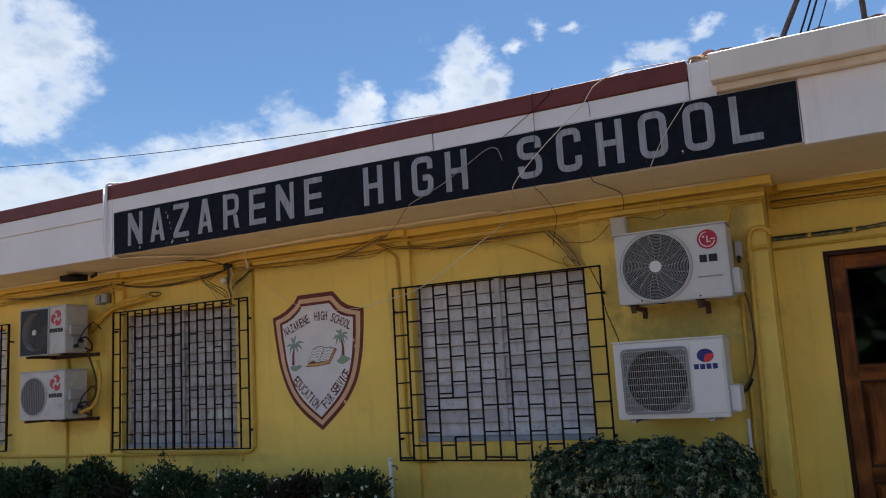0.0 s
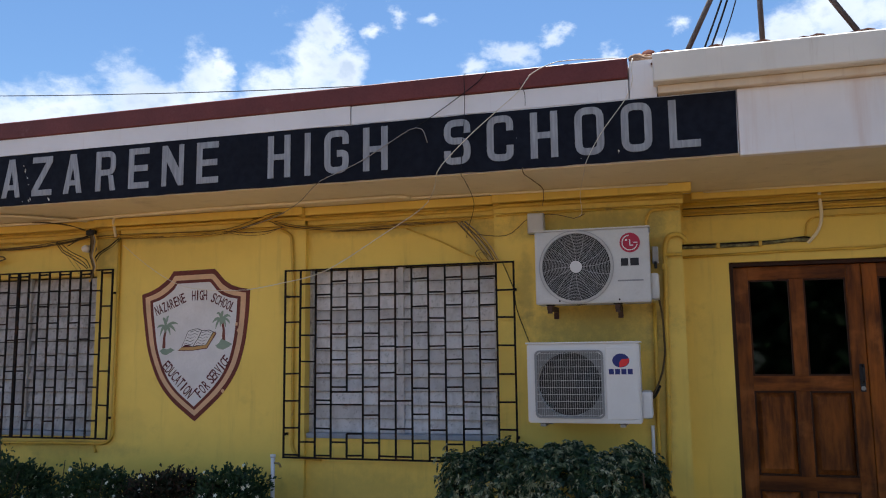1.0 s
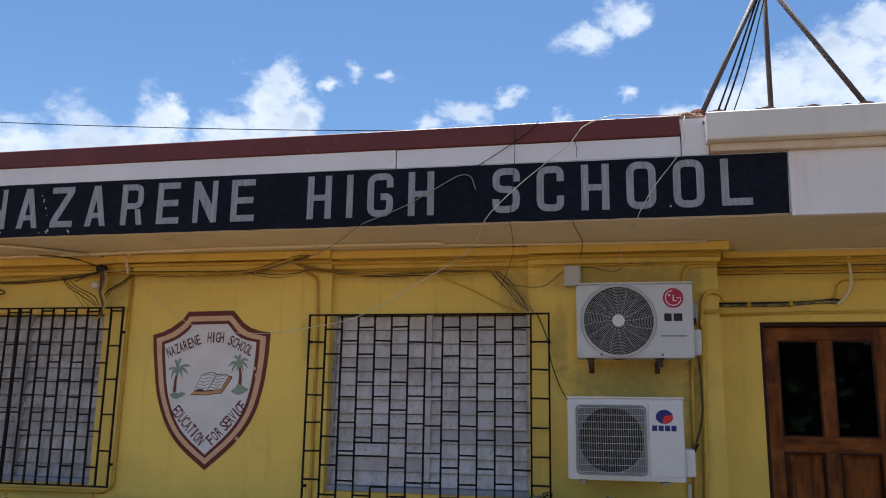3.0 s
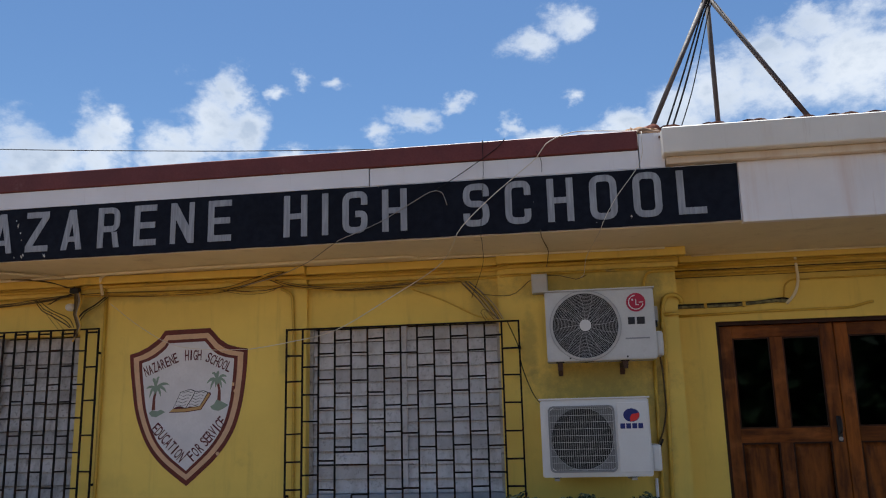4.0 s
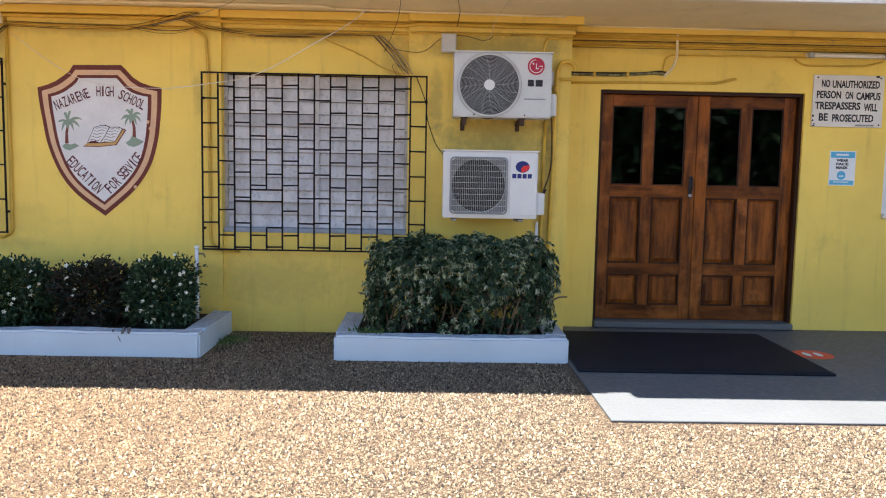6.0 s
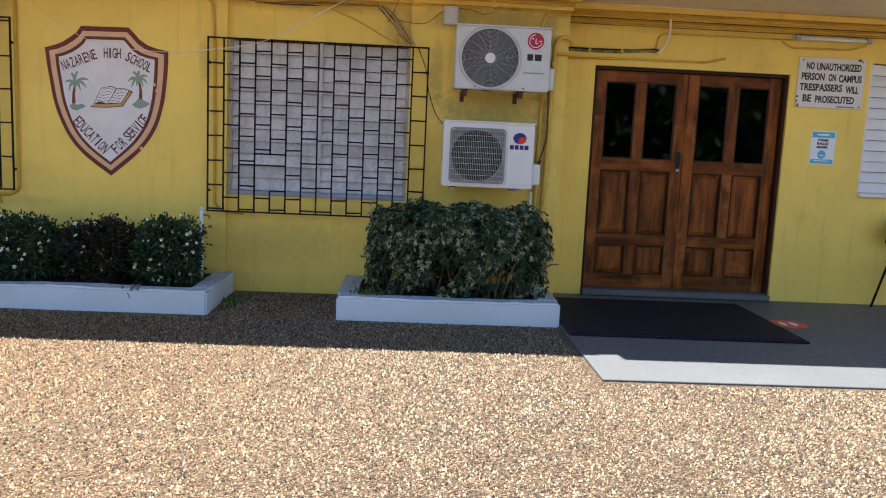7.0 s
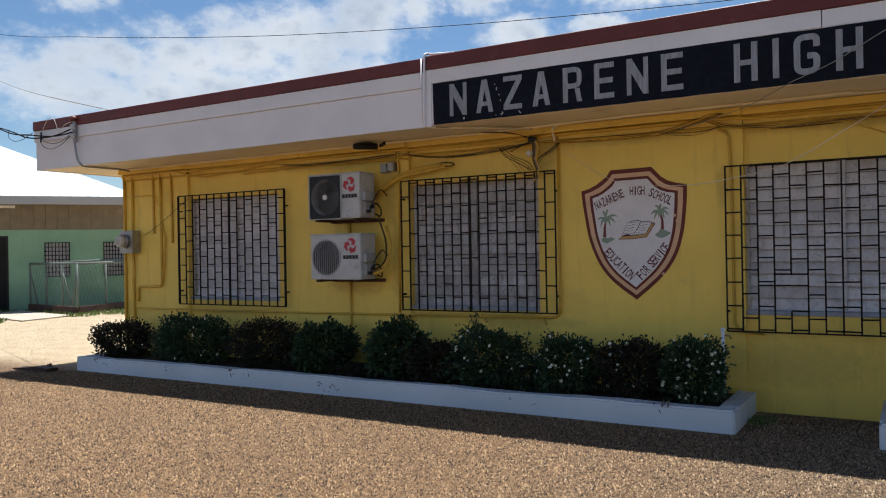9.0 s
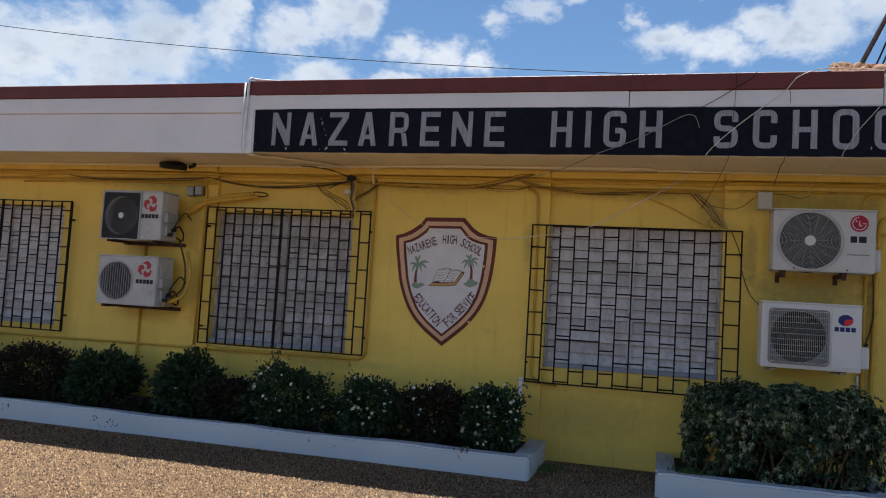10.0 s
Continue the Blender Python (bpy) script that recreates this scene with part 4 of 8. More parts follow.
# ---- louvred windows behind welded grilles ----
def louvres(parent, x0, x1, z0, z1, y, n, material, gap):
    h = (z1 - z0) / n
    # sloping boards, a hair of dark between one and the next
    up = h * gap
    slat = mesh_of([(0, 0.0, 0.0), (x1 - x0, 0.0, 0.0), (x1 - x0, 0.030, up), (0, 0.030, up),
                    (0, 0.009, -0.003), (x1 - x0, 0.009, -0.003), (x1 - x0, 0.039, up - 0.003), (0, 0.039, up - 0.003)],
                   [(0, 1, 2, 3), (7, 6, 5, 4), (0, 4, 5, 1), (3, 2, 6, 7), (0, 3, 7, 4), (1, 5, 6, 2)], "slat")
    slat.materials.append(material)
    rng = random.Random(int(x0 * 100))
    for i in range(n):
        ob = part("slat", slat, None, parent)
        ob.matrix_basis = pose(x0, y + rng.uniform(-0.002, 0.002), z0 + i * h, rng.uniform(-1.6, 1.2), rng.uniform(-0.3, 0.3), 0)


def window(i, x0, x1, z0, z1, n, banks, y, material, label):
    win = thing("window_%d" % i, label, "window", kind="structure")
    part("window_sill", box(x0 + 0.002, x1 - 0.002, y - 0.07, y + 0.05, z0 - 0.028, z0 + 0.012, 0.004), M_SILL if i < 4 else M_SLAT_NEW, win, "grey-blue painted sill" if i < 4 else "")
    part("window_frame", boxes((x0 + 0.001, x0 + 0.03, y - 0.01, y + 0.05, z0 + 0.013, z1), (x1 - 0.03, x1 - 0.001, y - 0.01, y + 0.05, z0 + 0.013, z1)), M_SLAT if i < 4 else M_SLAT_NEW, win)
    # added black sheet, so the slat gaps show as dark lines
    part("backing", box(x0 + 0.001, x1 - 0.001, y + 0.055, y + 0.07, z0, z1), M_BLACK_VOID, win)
    edges = [x0 + 0.031 + (x1 - x0 - 0.062) * k / banks for k in range(banks + 1)]
    for k in range(banks):
        louvres(win, edges[k] + 0.008 * (k > 0), edges[k + 1] - 0.008 * (k < banks - 1), z0 + 0.014, z1 - 0.006, y, n, material, 0.945 if i == 2 else 0.957)
    for e in edges[1:-1]:
        part("mullion", box(e - 0.022, e + 0.022, y - 0.018, y + 0.052, z0 + 0.013, z1), material, win)
    return win


YS = W + IN + 0.055
window(1, *PANELS[0], 13, 2, YS, M_SLAT_CLEANER, "closed wooden louvre window in faded white paint")
window(2, *PANELS[1], 12, 2, YS, M_SLAT, "closed wooden louvre window, its white paint grey with dirt")
window(3, *PANELS[2], 12, 2, YS, M_SLAT_CLEANER, "closed wooden louvre window in faded white paint")
window(4, *WIN_D, 12, 2, D + 0.03, M_SLAT_NEW, "closed louvre window with clean white slats")


def grille(x0, x1, z0, z1, cols, period, first, shift, thick, label, missing=None):
    """Welded square bars, short rungs staggered from column to column."""
    y, b = 6.185, 0.0066
    g = thing("window_grille", label, "window grille", "window grilles", at=(x0, y, z0))
    w, h = x1 - x0, z1 - z0
    step = w / cols
    part("top_rail", box(-b, w + b, -b, b, h - b, h + b), M_IRON, g)
    part("bottom_rail", box(-b, w + b, -b, b, -b, b), M_IRON, g)
    upright = box(-b, b, -b, b, b, h - b)
    me = bpy.data.meshes.new("upright")
    upright.to_mesh(me)
    me.materials.append(M_IRON)
    for i in range(cols + 1):
        if missing and i == missing[0]:
            part("upright", box(-b, b, -b, b, b, missing[1]), M_IRON, g, at=(i * step, 0, 0))
            part("upright", box(-b, b, -b, b, missing[2], h - b), M_IRON, g, at=(i * step, 0, 0))
        elif i in thick:
            part("upright", box(-b * 1.9, b * 1.9, -b * 1.4, b * 1.4, b, h - b), M_IRON, g, at=(i * step, 0, 0))
        else:
            part("upright", me, None, g, at=(i * step, 0, 0))
    rung = bpy.data.meshes.new("rung")
    tmp = box(b, step - b, -b * 0.85, b * 0.85, -b, b)
    tmp.to_mesh(rung)
    tmp.free()
    upright.free()
    rung.materials.append(M_IRON)
    rng = random.Random(cols * 7 + int(x0))
    for c in range(cols):
        k = c if c < shift else c - 1
        z = first + (period / 2 if k % 2 else 0.0)
        if z > period * 0.98:
            z -= period
        while z < h - 0.02:
            gone = missing and c in (missing[0] - 1, missing[0]) and missing[1] + 0.02 < h - z < missing[2] - 0.02
            if z > 0.03 and not gone:
                part("rung", rung, None, g, at=pose(c * step, 0, h - z + rng.uniform(-0.008, 0.008), 0, rng.uniform(-1.6, 1.6), 0))
            z += period
    if missing:
        i = missing[0]
        part("rung", box((i - 2) * step, (i + 1) * step, -b, b, 0.405, 0.418), M_IRON, g)
        part("rung", box((i - 1) * step, (i + 1) * step, -b, b, missing[2] - 0.008, missing[2] + 0.006), M_IRON, g)
        part("rung", box(i * step, (i + 1) * step, -b, b, missing[1] - 0.006, missing[1] + 0.008), M_IRON, g)
    # pins into the wall
    for px, pz in ((0, h * 0.86), (0, h * 0.12), (w, h * 0.86), (w, h * 0.12)):
        part("wall_pin", box(px - 0.009, px + 0.009, 0.004, W - y + 0.01, pz - 0.009, pz + 0.009), M_IRON, g)
    return g


grille(-10.02, -8.13, 0.835, 2.285, 14, 0.205, 0.10, 7, (0, 7, 14), "black welded iron window grille with staggered rungs")
grille(-6.40, -4.55, 0.837, 2.273, 17, 0.28, 0.17, 8, (8,), "black welded iron window grille set close over dusty louvres")
grille(-2.91, -1.04, 0.723, 2.197, 14, 0.207, 0.207, 7, (), "black welded iron window grille with a broken upright", missing=(4, 0.19, 0.51))


# ---- double door ----
def double_door():
    x0, x1, z0, z1 = DOOR
    door = thing("door_1", "varnished reddish-brown panelled double door with dark glass lights", "door", kind="structure")
    # frame tone includes the shade of the recess
    part("door_frame", boxes((x0 + 0.001, x0 + 0.03, D + 0.03, D + 0.18, 0.076, z1 - 0.001), (x1 - 0.03, x1 - 0.001, D + 0.03, D + 0.18, 0.076, z1 - 0.001),
                             (x0 + 0.03, x1 - 0.03, D + 0.03, D + 0.18, z1 - 0.03, z1 - 0.001)), M_WOOD_DARK, door, "timber frame darkened for the shade of the reveal")
    y = D + 0.095
    mid = (x0 + x1) / 2 - 0.005
    for side, (a, b) in enumerate(((x0 + 0.032, mid - 0.002), (mid + 0.002, x1 - 0.032))):
        bot, top = 0.08, z1 - 0.032
        leaf = part("door_leaf", merged(box(a, a + 0.105, y, y + 0.045, bot, top, 0.004), box(b - 0.105, b, y, y + 0.045, bot, top, 0.004)), M_WOOD, door)
        i0, i1 = a + 0.105, b - 0.105
        c = (i0 + i1) / 2
        rails = ((bot, bot + 0.13), (0.50, 0.60), (1.215, 1.325), (top - 0.10, top))
        for r0, r1 in rails:
            part("rail", box(i0 - 0.001, i1 + 0.001, y + 0.001, y + 0.044, r0, r1, 0.003), M_WOOD_RAIL, leaf)
        for r0, r1 in ((rails[0][1], rails[1][0]), (rails[1][1], rails[2][0]), (rails[2][1], rails[3][0])):
            part("muntin", box(c - 0.048, c + 0.048, y + 0.002, y + 0.043, r0 - 0.001, r1 + 0.001, 0.003), M_WOOD, leaf)
        for p0, p1 in ((i0, c - 0.048), (c + 0.048, i1)):
            for r0, r1 in ((rails[0][1], rails[1][0]), (rails[1][1], rails[2][0])):
                bm = box(p0 - 0.002, p1 + 0.002, y + 0.034, y + 0.043, r0 - 0.002, r1 + 0.002)
                e = 0.035
                raised = bmesh.new()
                f = [(p0 + 0.014, y + 0.033, r0 + 0.012), (p1 - 0.012, y + 0.033, r0 + 0.012), (p1 - 0.012, y + 0.033, r1 - 0.012), (p0 + 0.014, y + 0.033, r1 - 0.012),
                     (p0 + 0.012 + e, y + 0.012, r0 + 0.016 + e), (p1 - 0.012 - e, y + 0.012, r0 + 0.016 + e), (p1 - 0.012 - e, y + 0.012, r1 - 0.012 - e), (p0 + 0.012 + e, y + 0.012, r1 - 0.012 - e)]
                v = [raised.verts.new(q) for q in f]
                for q in ((4, 5, 6, 7), (0, 1, 5, 4), (1, 2, 6, 5), (2, 3, 7, 6), (3, 0, 4, 7)):
                    raised.faces.new([v[k] for k in q])
                part("panel", merged(bm, raised), M_WOOD, leaf)
                t = 0.013
                # dark strips draw the shaded groove round each panel
                part("moulding", boxes((p0, p0 + t, y + 0.004, y + 0.0335, r0, r1), (p1 - t, p1, y + 0.004, y + 0.0335, r0, r1),
                                       (p0 + t, p1 - t, y + 0.004, y + 0.0335, r0, r0 + t), (p0 + t, p1 - t, y + 0.004, y + 0.0335, r1 - t, r1)), M_WOOD_DARK, leaf, "moulding coloured dark for the groove shade round the panel")
            r0, r1 = rails[2][1], rails[3][0]
            pane = part("pane", box(p0 - 0.002, p1 + 0.002, y + 0.020, y + 0.026, r0 - 0.002, r1 + 0.002), M_GLASS, leaf, "dark reflecting glass pane")
            bead = 0.012
            part("bead", boxes((p0, p0 + bead, y + 0.006, y + 0.019, r0, r1), (p1 - bead, p1, y + 0.006, y + 0.019, r0, r1),
                               (p0 + bead, p1 - bead, y + 0.006, y + 0.019, r0, r0 + bead), (p0 + bead, p1 - bead, y + 0.006, y + 0.019, r1 - bead, r1)), M_WOOD_DARK, leaf)
        if side == 0:
            hx = b - 0.04
            part("handle_plate", box(hx - 0.018, hx + 0.018, y - 0.005, y - 0.0005, 1.21, 1.41, 0.002), M_DARK, leaf, "dark lock plate")
            part("handle", sweep(rounded([(hx, y - 0.005, 1.40), (hx, y - 0.05, 1.385), (hx, y - 0.055, 1.33), (hx, y - 0.045, 1.29), (hx, y - 0.005, 1.275)], 0.01), 0.008), M_DARK, leaf, "worn dark pull handle")
            part("lock", disc(hx, 1.235, 0.016, y - 0.012, y - 0.004, 16), M_STEEL, leaf, "round steel lock")
    return door


double_door()

# ---- the sign band ----
sign = thing("sign_board", "black painted name band with silver block capitals and flaking chips", "sign")
edge = random.Random(6)
# brushed edges: the black band wavers by a few millimetres along its top and foot
low = [(-5.478 + 5.99 * i / 60, 2.7175 + 0.005 * i / 60 + edge.uniform(-0.0025, 0.0025)) for i in range(61)]
high = [(-5.485 + 6.004 * i / 60, 3.121 + (0.006 if i < 34 else 0.003) * math.sin(i * 0.09) + edge.uniform(-0.002, 0.002)) for i in range(61)]
part("board", prism(low + high[::-1], FY - 0.006, FY + 0.001), M_SIGN, sign)
LETTERS = [("N", -5.293, -5.106), ("A", -5.004, -4.824), ("Z", -4.715, -4.528), ("A", -4.421, -4.250), ("R", -4.126, -3.948), ("E", -3.834, -3.656), ("N", -3.544, -3.359),
           ("E", -3.250, -3.069), ("H", -2.670, -2.492), ("I", -2.381, -2.335), ("G", -2.230, -2.045), ("H", -1.938, -1.757), ("S", -1.354, -1.170), ("C", -1.058, -0.878),
           ("H", -0.765, -0.585), ("O", -0.475, -0.288), ("O", -0.181, 0.010), ("L", 0.113, 0.299)]
for ch, a, b in LETTERS:
    lz = 0.0 if ch != "O" else 0.004
    part("letter", block_letter(ch, a, b, 2.782 - lz, 3.092 + lz, FY - 0.006, 0.003, 0.047), M_LETTER, sign)
rng = random.Random(11)
CHIPS = ((-5.135, 2.755, 0.014), (-5.46, 2.80, 0.006), (-4.800, 3.035, 0.008), (-4.79, 2.99, 0.012), (-4.765, 2.93, 0.009), (-4.745, 2.875, 0.011),
         (-4.735, 2.756, 0.015), (-4.55, 2.748, 0.012), (-4.80, 2.745, 0.007), (-0.205, 2.79, 0.012), (-0.44, 2.76, 0.005), (-0.86, 2.93, 0.005))
for cx, cz, s in CHIPS:
    for k in range(3 if s > 0.0115 else 1):
        ox, oz = cx + rng.uniform(-0.7, 0.7) * s, cz + rng.uniform(-0.9, 0.9) * s
        u, v, lean = s * rng.uniform(0.18, 0.5), s * rng.uniform(0.3, 0.85), rng.uniform(-0.5, 0.5)
        pts = [(ox + u * rng.uniform(0.35, 1.3) * math.cos(a * 0.785) + lean * v * math.sin(a * 0.785), oz + v * rng.uniform(0.35, 1.2) * math.sin(a * 0.785)) for a in range(8)]
        part("paint_chip", prism(pts, FY - 0.0095 - 0.0004 * k, FY - 0.005), M_CABLE_PALE if k else M_BOARD, sign, "white flaked spot in the black paint")


# ---- the painted crest ----
def crest():
    cx = -3.776
    c = thing("school_crest", "hand-painted shield on the wall with palms, open book and motto", "painted crest")
    # hand-drawn, so the two halves differ; straight at the head, bowed along the flanks
    head = [(-0.216, 2.241), (0.182, 2.248), (0.225, 2.205), (0.275, 2.150), (0.340, 2.108), (0.420, 2.082), (0.514, 2.067)]
    right = [(0.514, 2.067), (0.511, 1.95), (0.499, 1.80), (0.472, 1.61), (0.405, 1.40), (0.265, 1.20), (0.024, 0.986)]
    left = [(0.024, 0.986), (-0.199, 1.153), (-0.340, 1.325), (-0.441, 1.566), (-0.488, 1.815), (-0.508, 1.95), (-0.518, 2.050)]
    brow = [(-0.518, 2.050), (-0.440, 2.072), (-0.365, 2.106), (-0.300, 2.150), (-0.250, 2.190)]

    def outline(kx, kz):
        rim = head + [tuple(v.xz) for line in (right, left) for v in rounded([(x, 0, z) for x, z in line], 0.04)[1:]] + brow[1:]
        return [(cx + 0.005 + (x - 0.005) * kx, 1.645 + (z - 1.645) * kz) for x, z in rim]
    for name, kx, kz, y, m in (("outer_border", 1.0, 1.0, W - 0.003, M_MAROON), ("tan_band", 0.93, 0.932, W - 0.0055, M_TAN),
                               ("inner_border", 0.835, 0.862, W - 0.008, M_MAROON), ("field", 0.776, 0.818, W - 0.0105, M_FIELD)):
        part(name, prism(outline(kx, kz), y, W + 0.002), m, c)
    y = W - 0.0108

    def line_words(words, xa, za, xb, zb, h, w):
        ang = -math.atan2(zb - za, xb - xa)
        n = len(words)
        for i, ch in enumerate(words):
            t = (i + 0.5) / n
            x, z = xa + (xb - xa) * t, za + (zb - za) * t
            ww = w * (0.35 if ch == "I" else 1)
            part("letter", lettering(ch, x - ww * 0.56, x + ww * 0.56, z - h * 0.54, z + h * 0.54, y, 0.002, 0.008, ang), M_CREST_INK, c)
    line_words("NAZARENE", cx - 0.378, 1.900, cx - 0.088, 2.016, 0.078, 0.029)
    line_words("HIGH", cx - 0.026, 2.028, cx + 0.120, 2.028, 0.078, 0.030)
    line_words("SCHOOL", cx + 0.166, 2.012, cx + 0.376, 1.914, 0.076, 0.030)
    line_words("EDUCATION", cx - 0.268, 1.462, cx - 0.006, 1.198, 0.084, 0.033)
    line_words("FOR", cx + 0.045, 1.202, cx + 0.145, 1.300, 0.082, 0.032)
    line_words("SERVICE", cx + 0.156, 1.316, cx + 0.326, 1.505, 0.080, 0.031)
    rng = random.Random(2)
    # palms: crown, foot of the trunk, mound, and where the frond tips hang
    palms = ((-0.270, 1.765, -0.282, 1.590, ((-0.350, 1.765), (-0.322, 1.690), (-0.300, 1.835), (-0.240, 1.850), (-0.149, 1.790), (-0.172, 1.728), (-0.222, 1.700), (-0.275, 1.712)), ((-0.320, 1.567), (-0.290, 1.590), (-0.250, 1.580), (-0.215, 1.592), (-0.177, 1.573), (-0.215, 1.552), (-0.256, 1.532), (-0.295, 1.540))),
             (0.262, 1.815, 0.282, 1.650, ((0.176, 1.795), (0.205, 1.744), (0.215, 1.868), (0.270, 1.880), (0.344, 1.842), (0.340, 1.785), (0.303, 1.755), (0.250, 1.760)), ((0.208, 1.606), (0.240, 1.625), (0.262, 1.660), (0.300, 1.648), (0.363, 1.617), (0.330, 1.592), (0.281, 1.571), (0.235, 1.580))))
    for px, pz, fx, fz, tips, mound in palms:
        part("palm_trunk", prism([(cx + fx - 0.015, fz), (cx + fx + 0.015, fz), (cx + fx + 0.012, (pz + fz) / 2), (cx + px + 0.013, pz), (cx + px - 0.006, pz), (cx + fx - 0.010, (pz + fz) / 2)], y - 0.001, y + 0.001), M_TRUNK, c, "brown painted palm trunk")
        fr = bmesh.new()
        for k, (tx, tz) in enumerate(tips):
            # an arching brush stroke, broad in the middle
            mx, mz = (px + tx) / 2, max(pz, tz) + 0.030 + 0.10 * abs(tx - px) * (1 if tz < pz else 0.4)
            spine = [((1 - t) ** 2 * px + 2 * t * (1 - t) * mx + t * t * tx, (1 - t) ** 2 * pz + 2 * t * (1 - t) * mz + t * t * tz) for t in (0.0, 0.2, 0.4, 0.6, 0.8, 1.0)]
            yy = y - 0.0012 - 0.00012 * k
            edge = []
            for i, (x, z) in enumerate(spine):
                (ax, az), (bx2, bz2) = spine[max(i - 1, 0)], spine[min(i + 1, 5)]
                d = Vector((bx2 - ax, bz2 - az)).normalized()
                w = (0.005, 0.009, 0.011, 0.011, 0.008, 0.002)[i] * rng.uniform(0.85, 1.15)
                edge.append((fr.verts.new((cx + x - d.y * w, yy, z + d.x * w)), fr.verts.new((cx + x + d.y * w, yy, z - d.x * w))))
            for (a, b), (a2, b2) in zip(edge, edge[1:]):
                fr.faces.new((a, b, b2, a2))
        bmesh.ops.create_circle(fr, cap_ends=True, segments=12, radius=0.020, matrix=pose(cx + px, y - 0.0025, pz - 0.012, 90, 0, 0))
        part("palm_fronds", fr, M_PALM, c, "grey-green painted fronds")
        part("palm_mound", prism([(cx + x, z) for x, z in mound], y - 0.0015, y), M_PALM, c, "grey-green painted mound")
    # open book lying aslant: dark outline, cream pages, wavy lines
    part("book_cover", prism([(cx + x, z) for x, z in ((-0.148, 1.566), (-0.006, 1.566), (0.132, 1.583), (0.215, 1.707), (0.205, 1.722), (-0.04, 1.69), (-0.110, 1.595))], y - 0.0012, y), M_CREST_INK, c, "dark painted book cover")
    part("book_edge", prism([(cx + x, z) for x, z in ((-0.140, 1.572), (-0.006, 1.572), (0.128, 1.589), (0.204, 1.706), (0.190, 1.716), (0.122, 1.612), (0.0, 1.596), (-0.114, 1.594))], y - 0.0020, y - 0.001), M_GOLD, c, "ochre painted page edge")
    pages = (((-0.114, 1.592), (-0.080, 1.610), (-0.050, 1.612), (-0.004, 1.596), (0.040, 1.660), (0.080, 1.735), (0.045, 1.750), (0.010, 1.748), (-0.052, 1.730)),
             ((-0.004, 1.596), (0.030, 1.608), (0.070, 1.604), (0.122, 1.612), (0.190, 1.722), (0.150, 1.738), (0.110, 1.735), (0.080, 1.735), (0.040, 1.660)))
    for page in pages:
        part("page_outline", prism([(cx + x, z) for x, z in page], y - 0.0026, y - 0.0018), M_INK, c, "dark painted outline")
        mx, mz = sum(x for x, _ in page) / len(page), sum(z for _, z in page) / len(page)
        part("book_page", prism([(cx + mx + (x - mx) * 0.93, mz + (z - mz) * 0.93) for x, z in page], y - 0.0032, y - 0.002), M_FIELD, c)
    ln = bmesh.new()
    for i in range(5):
        t = i / 4
        for xa, xb, za, zb in ((-0.085 + 0.050 * t, 0.000 + 0.055 * t, 1.620 + 0.108 * t, 1.625 + 0.102 * t), (0.030 + 0.050 * t, 0.108 + 0.058 * t, 1.626 + 0.096 * t, 1.624 + 0.098 * t)):
            wave = [(cx + xa + (xb - xa) * k / 8, za + (zb - za) * k / 8 + 0.006 * math.sin(k * 0.9 + i)) for k in range(9)]
            for piece in ribbon(wave, 0.0035, 0.002):
                f = [ln.verts.new((v[0], y - 0.0036, v[1])) for v in piece]
                ln.faces.new(f)
    part("book_lines", ln, M_INK, c, "dark painted writing lines")
    for px, pz in ((cx - 0.425, 1.80), (cx + 0.40, 1.78), (cx + 0.42, 1.73), (cx + 0.285, 1.235)):
        part("paint_chip", prism([(px + 0.016 * rng.uniform(0.6, 1.2) * math.cos(a), pz + 0.02 * rng.uniform(0.6, 1.2) * math.sin(a)) for a in (0, 1.1, 2.2, 3.3, 4.4, 5.4)], W - 0.0125, W - 0.010), M_TAN, c, "flaked spot")


crest()


# ---- air conditioner outdoor units ----
def fan_blades(cx, cz, r, y, parent):
    for k in range(3):
        verts, faces = [], []
        a0 = k * 2.094
        for i in range(5):
            for t in (0.22, 1.0):
                a = a0 + 0.42 * i * (0.9 if t > 0.5 else 1.0) - 0.5 * t
                verts.append((cx + r * t * math.cos(a), y + 0.035 * i / 4, cz + r * t * math.sin(a)))
        faces += [(2 * i, 2 * i + 1, 2 * i + 3, 2 * i + 2) for i in range(4)]
        part("fan_blade", mesh_of(verts, faces, smooth=True), M_FAN, parent, "dark plastic fan blade")


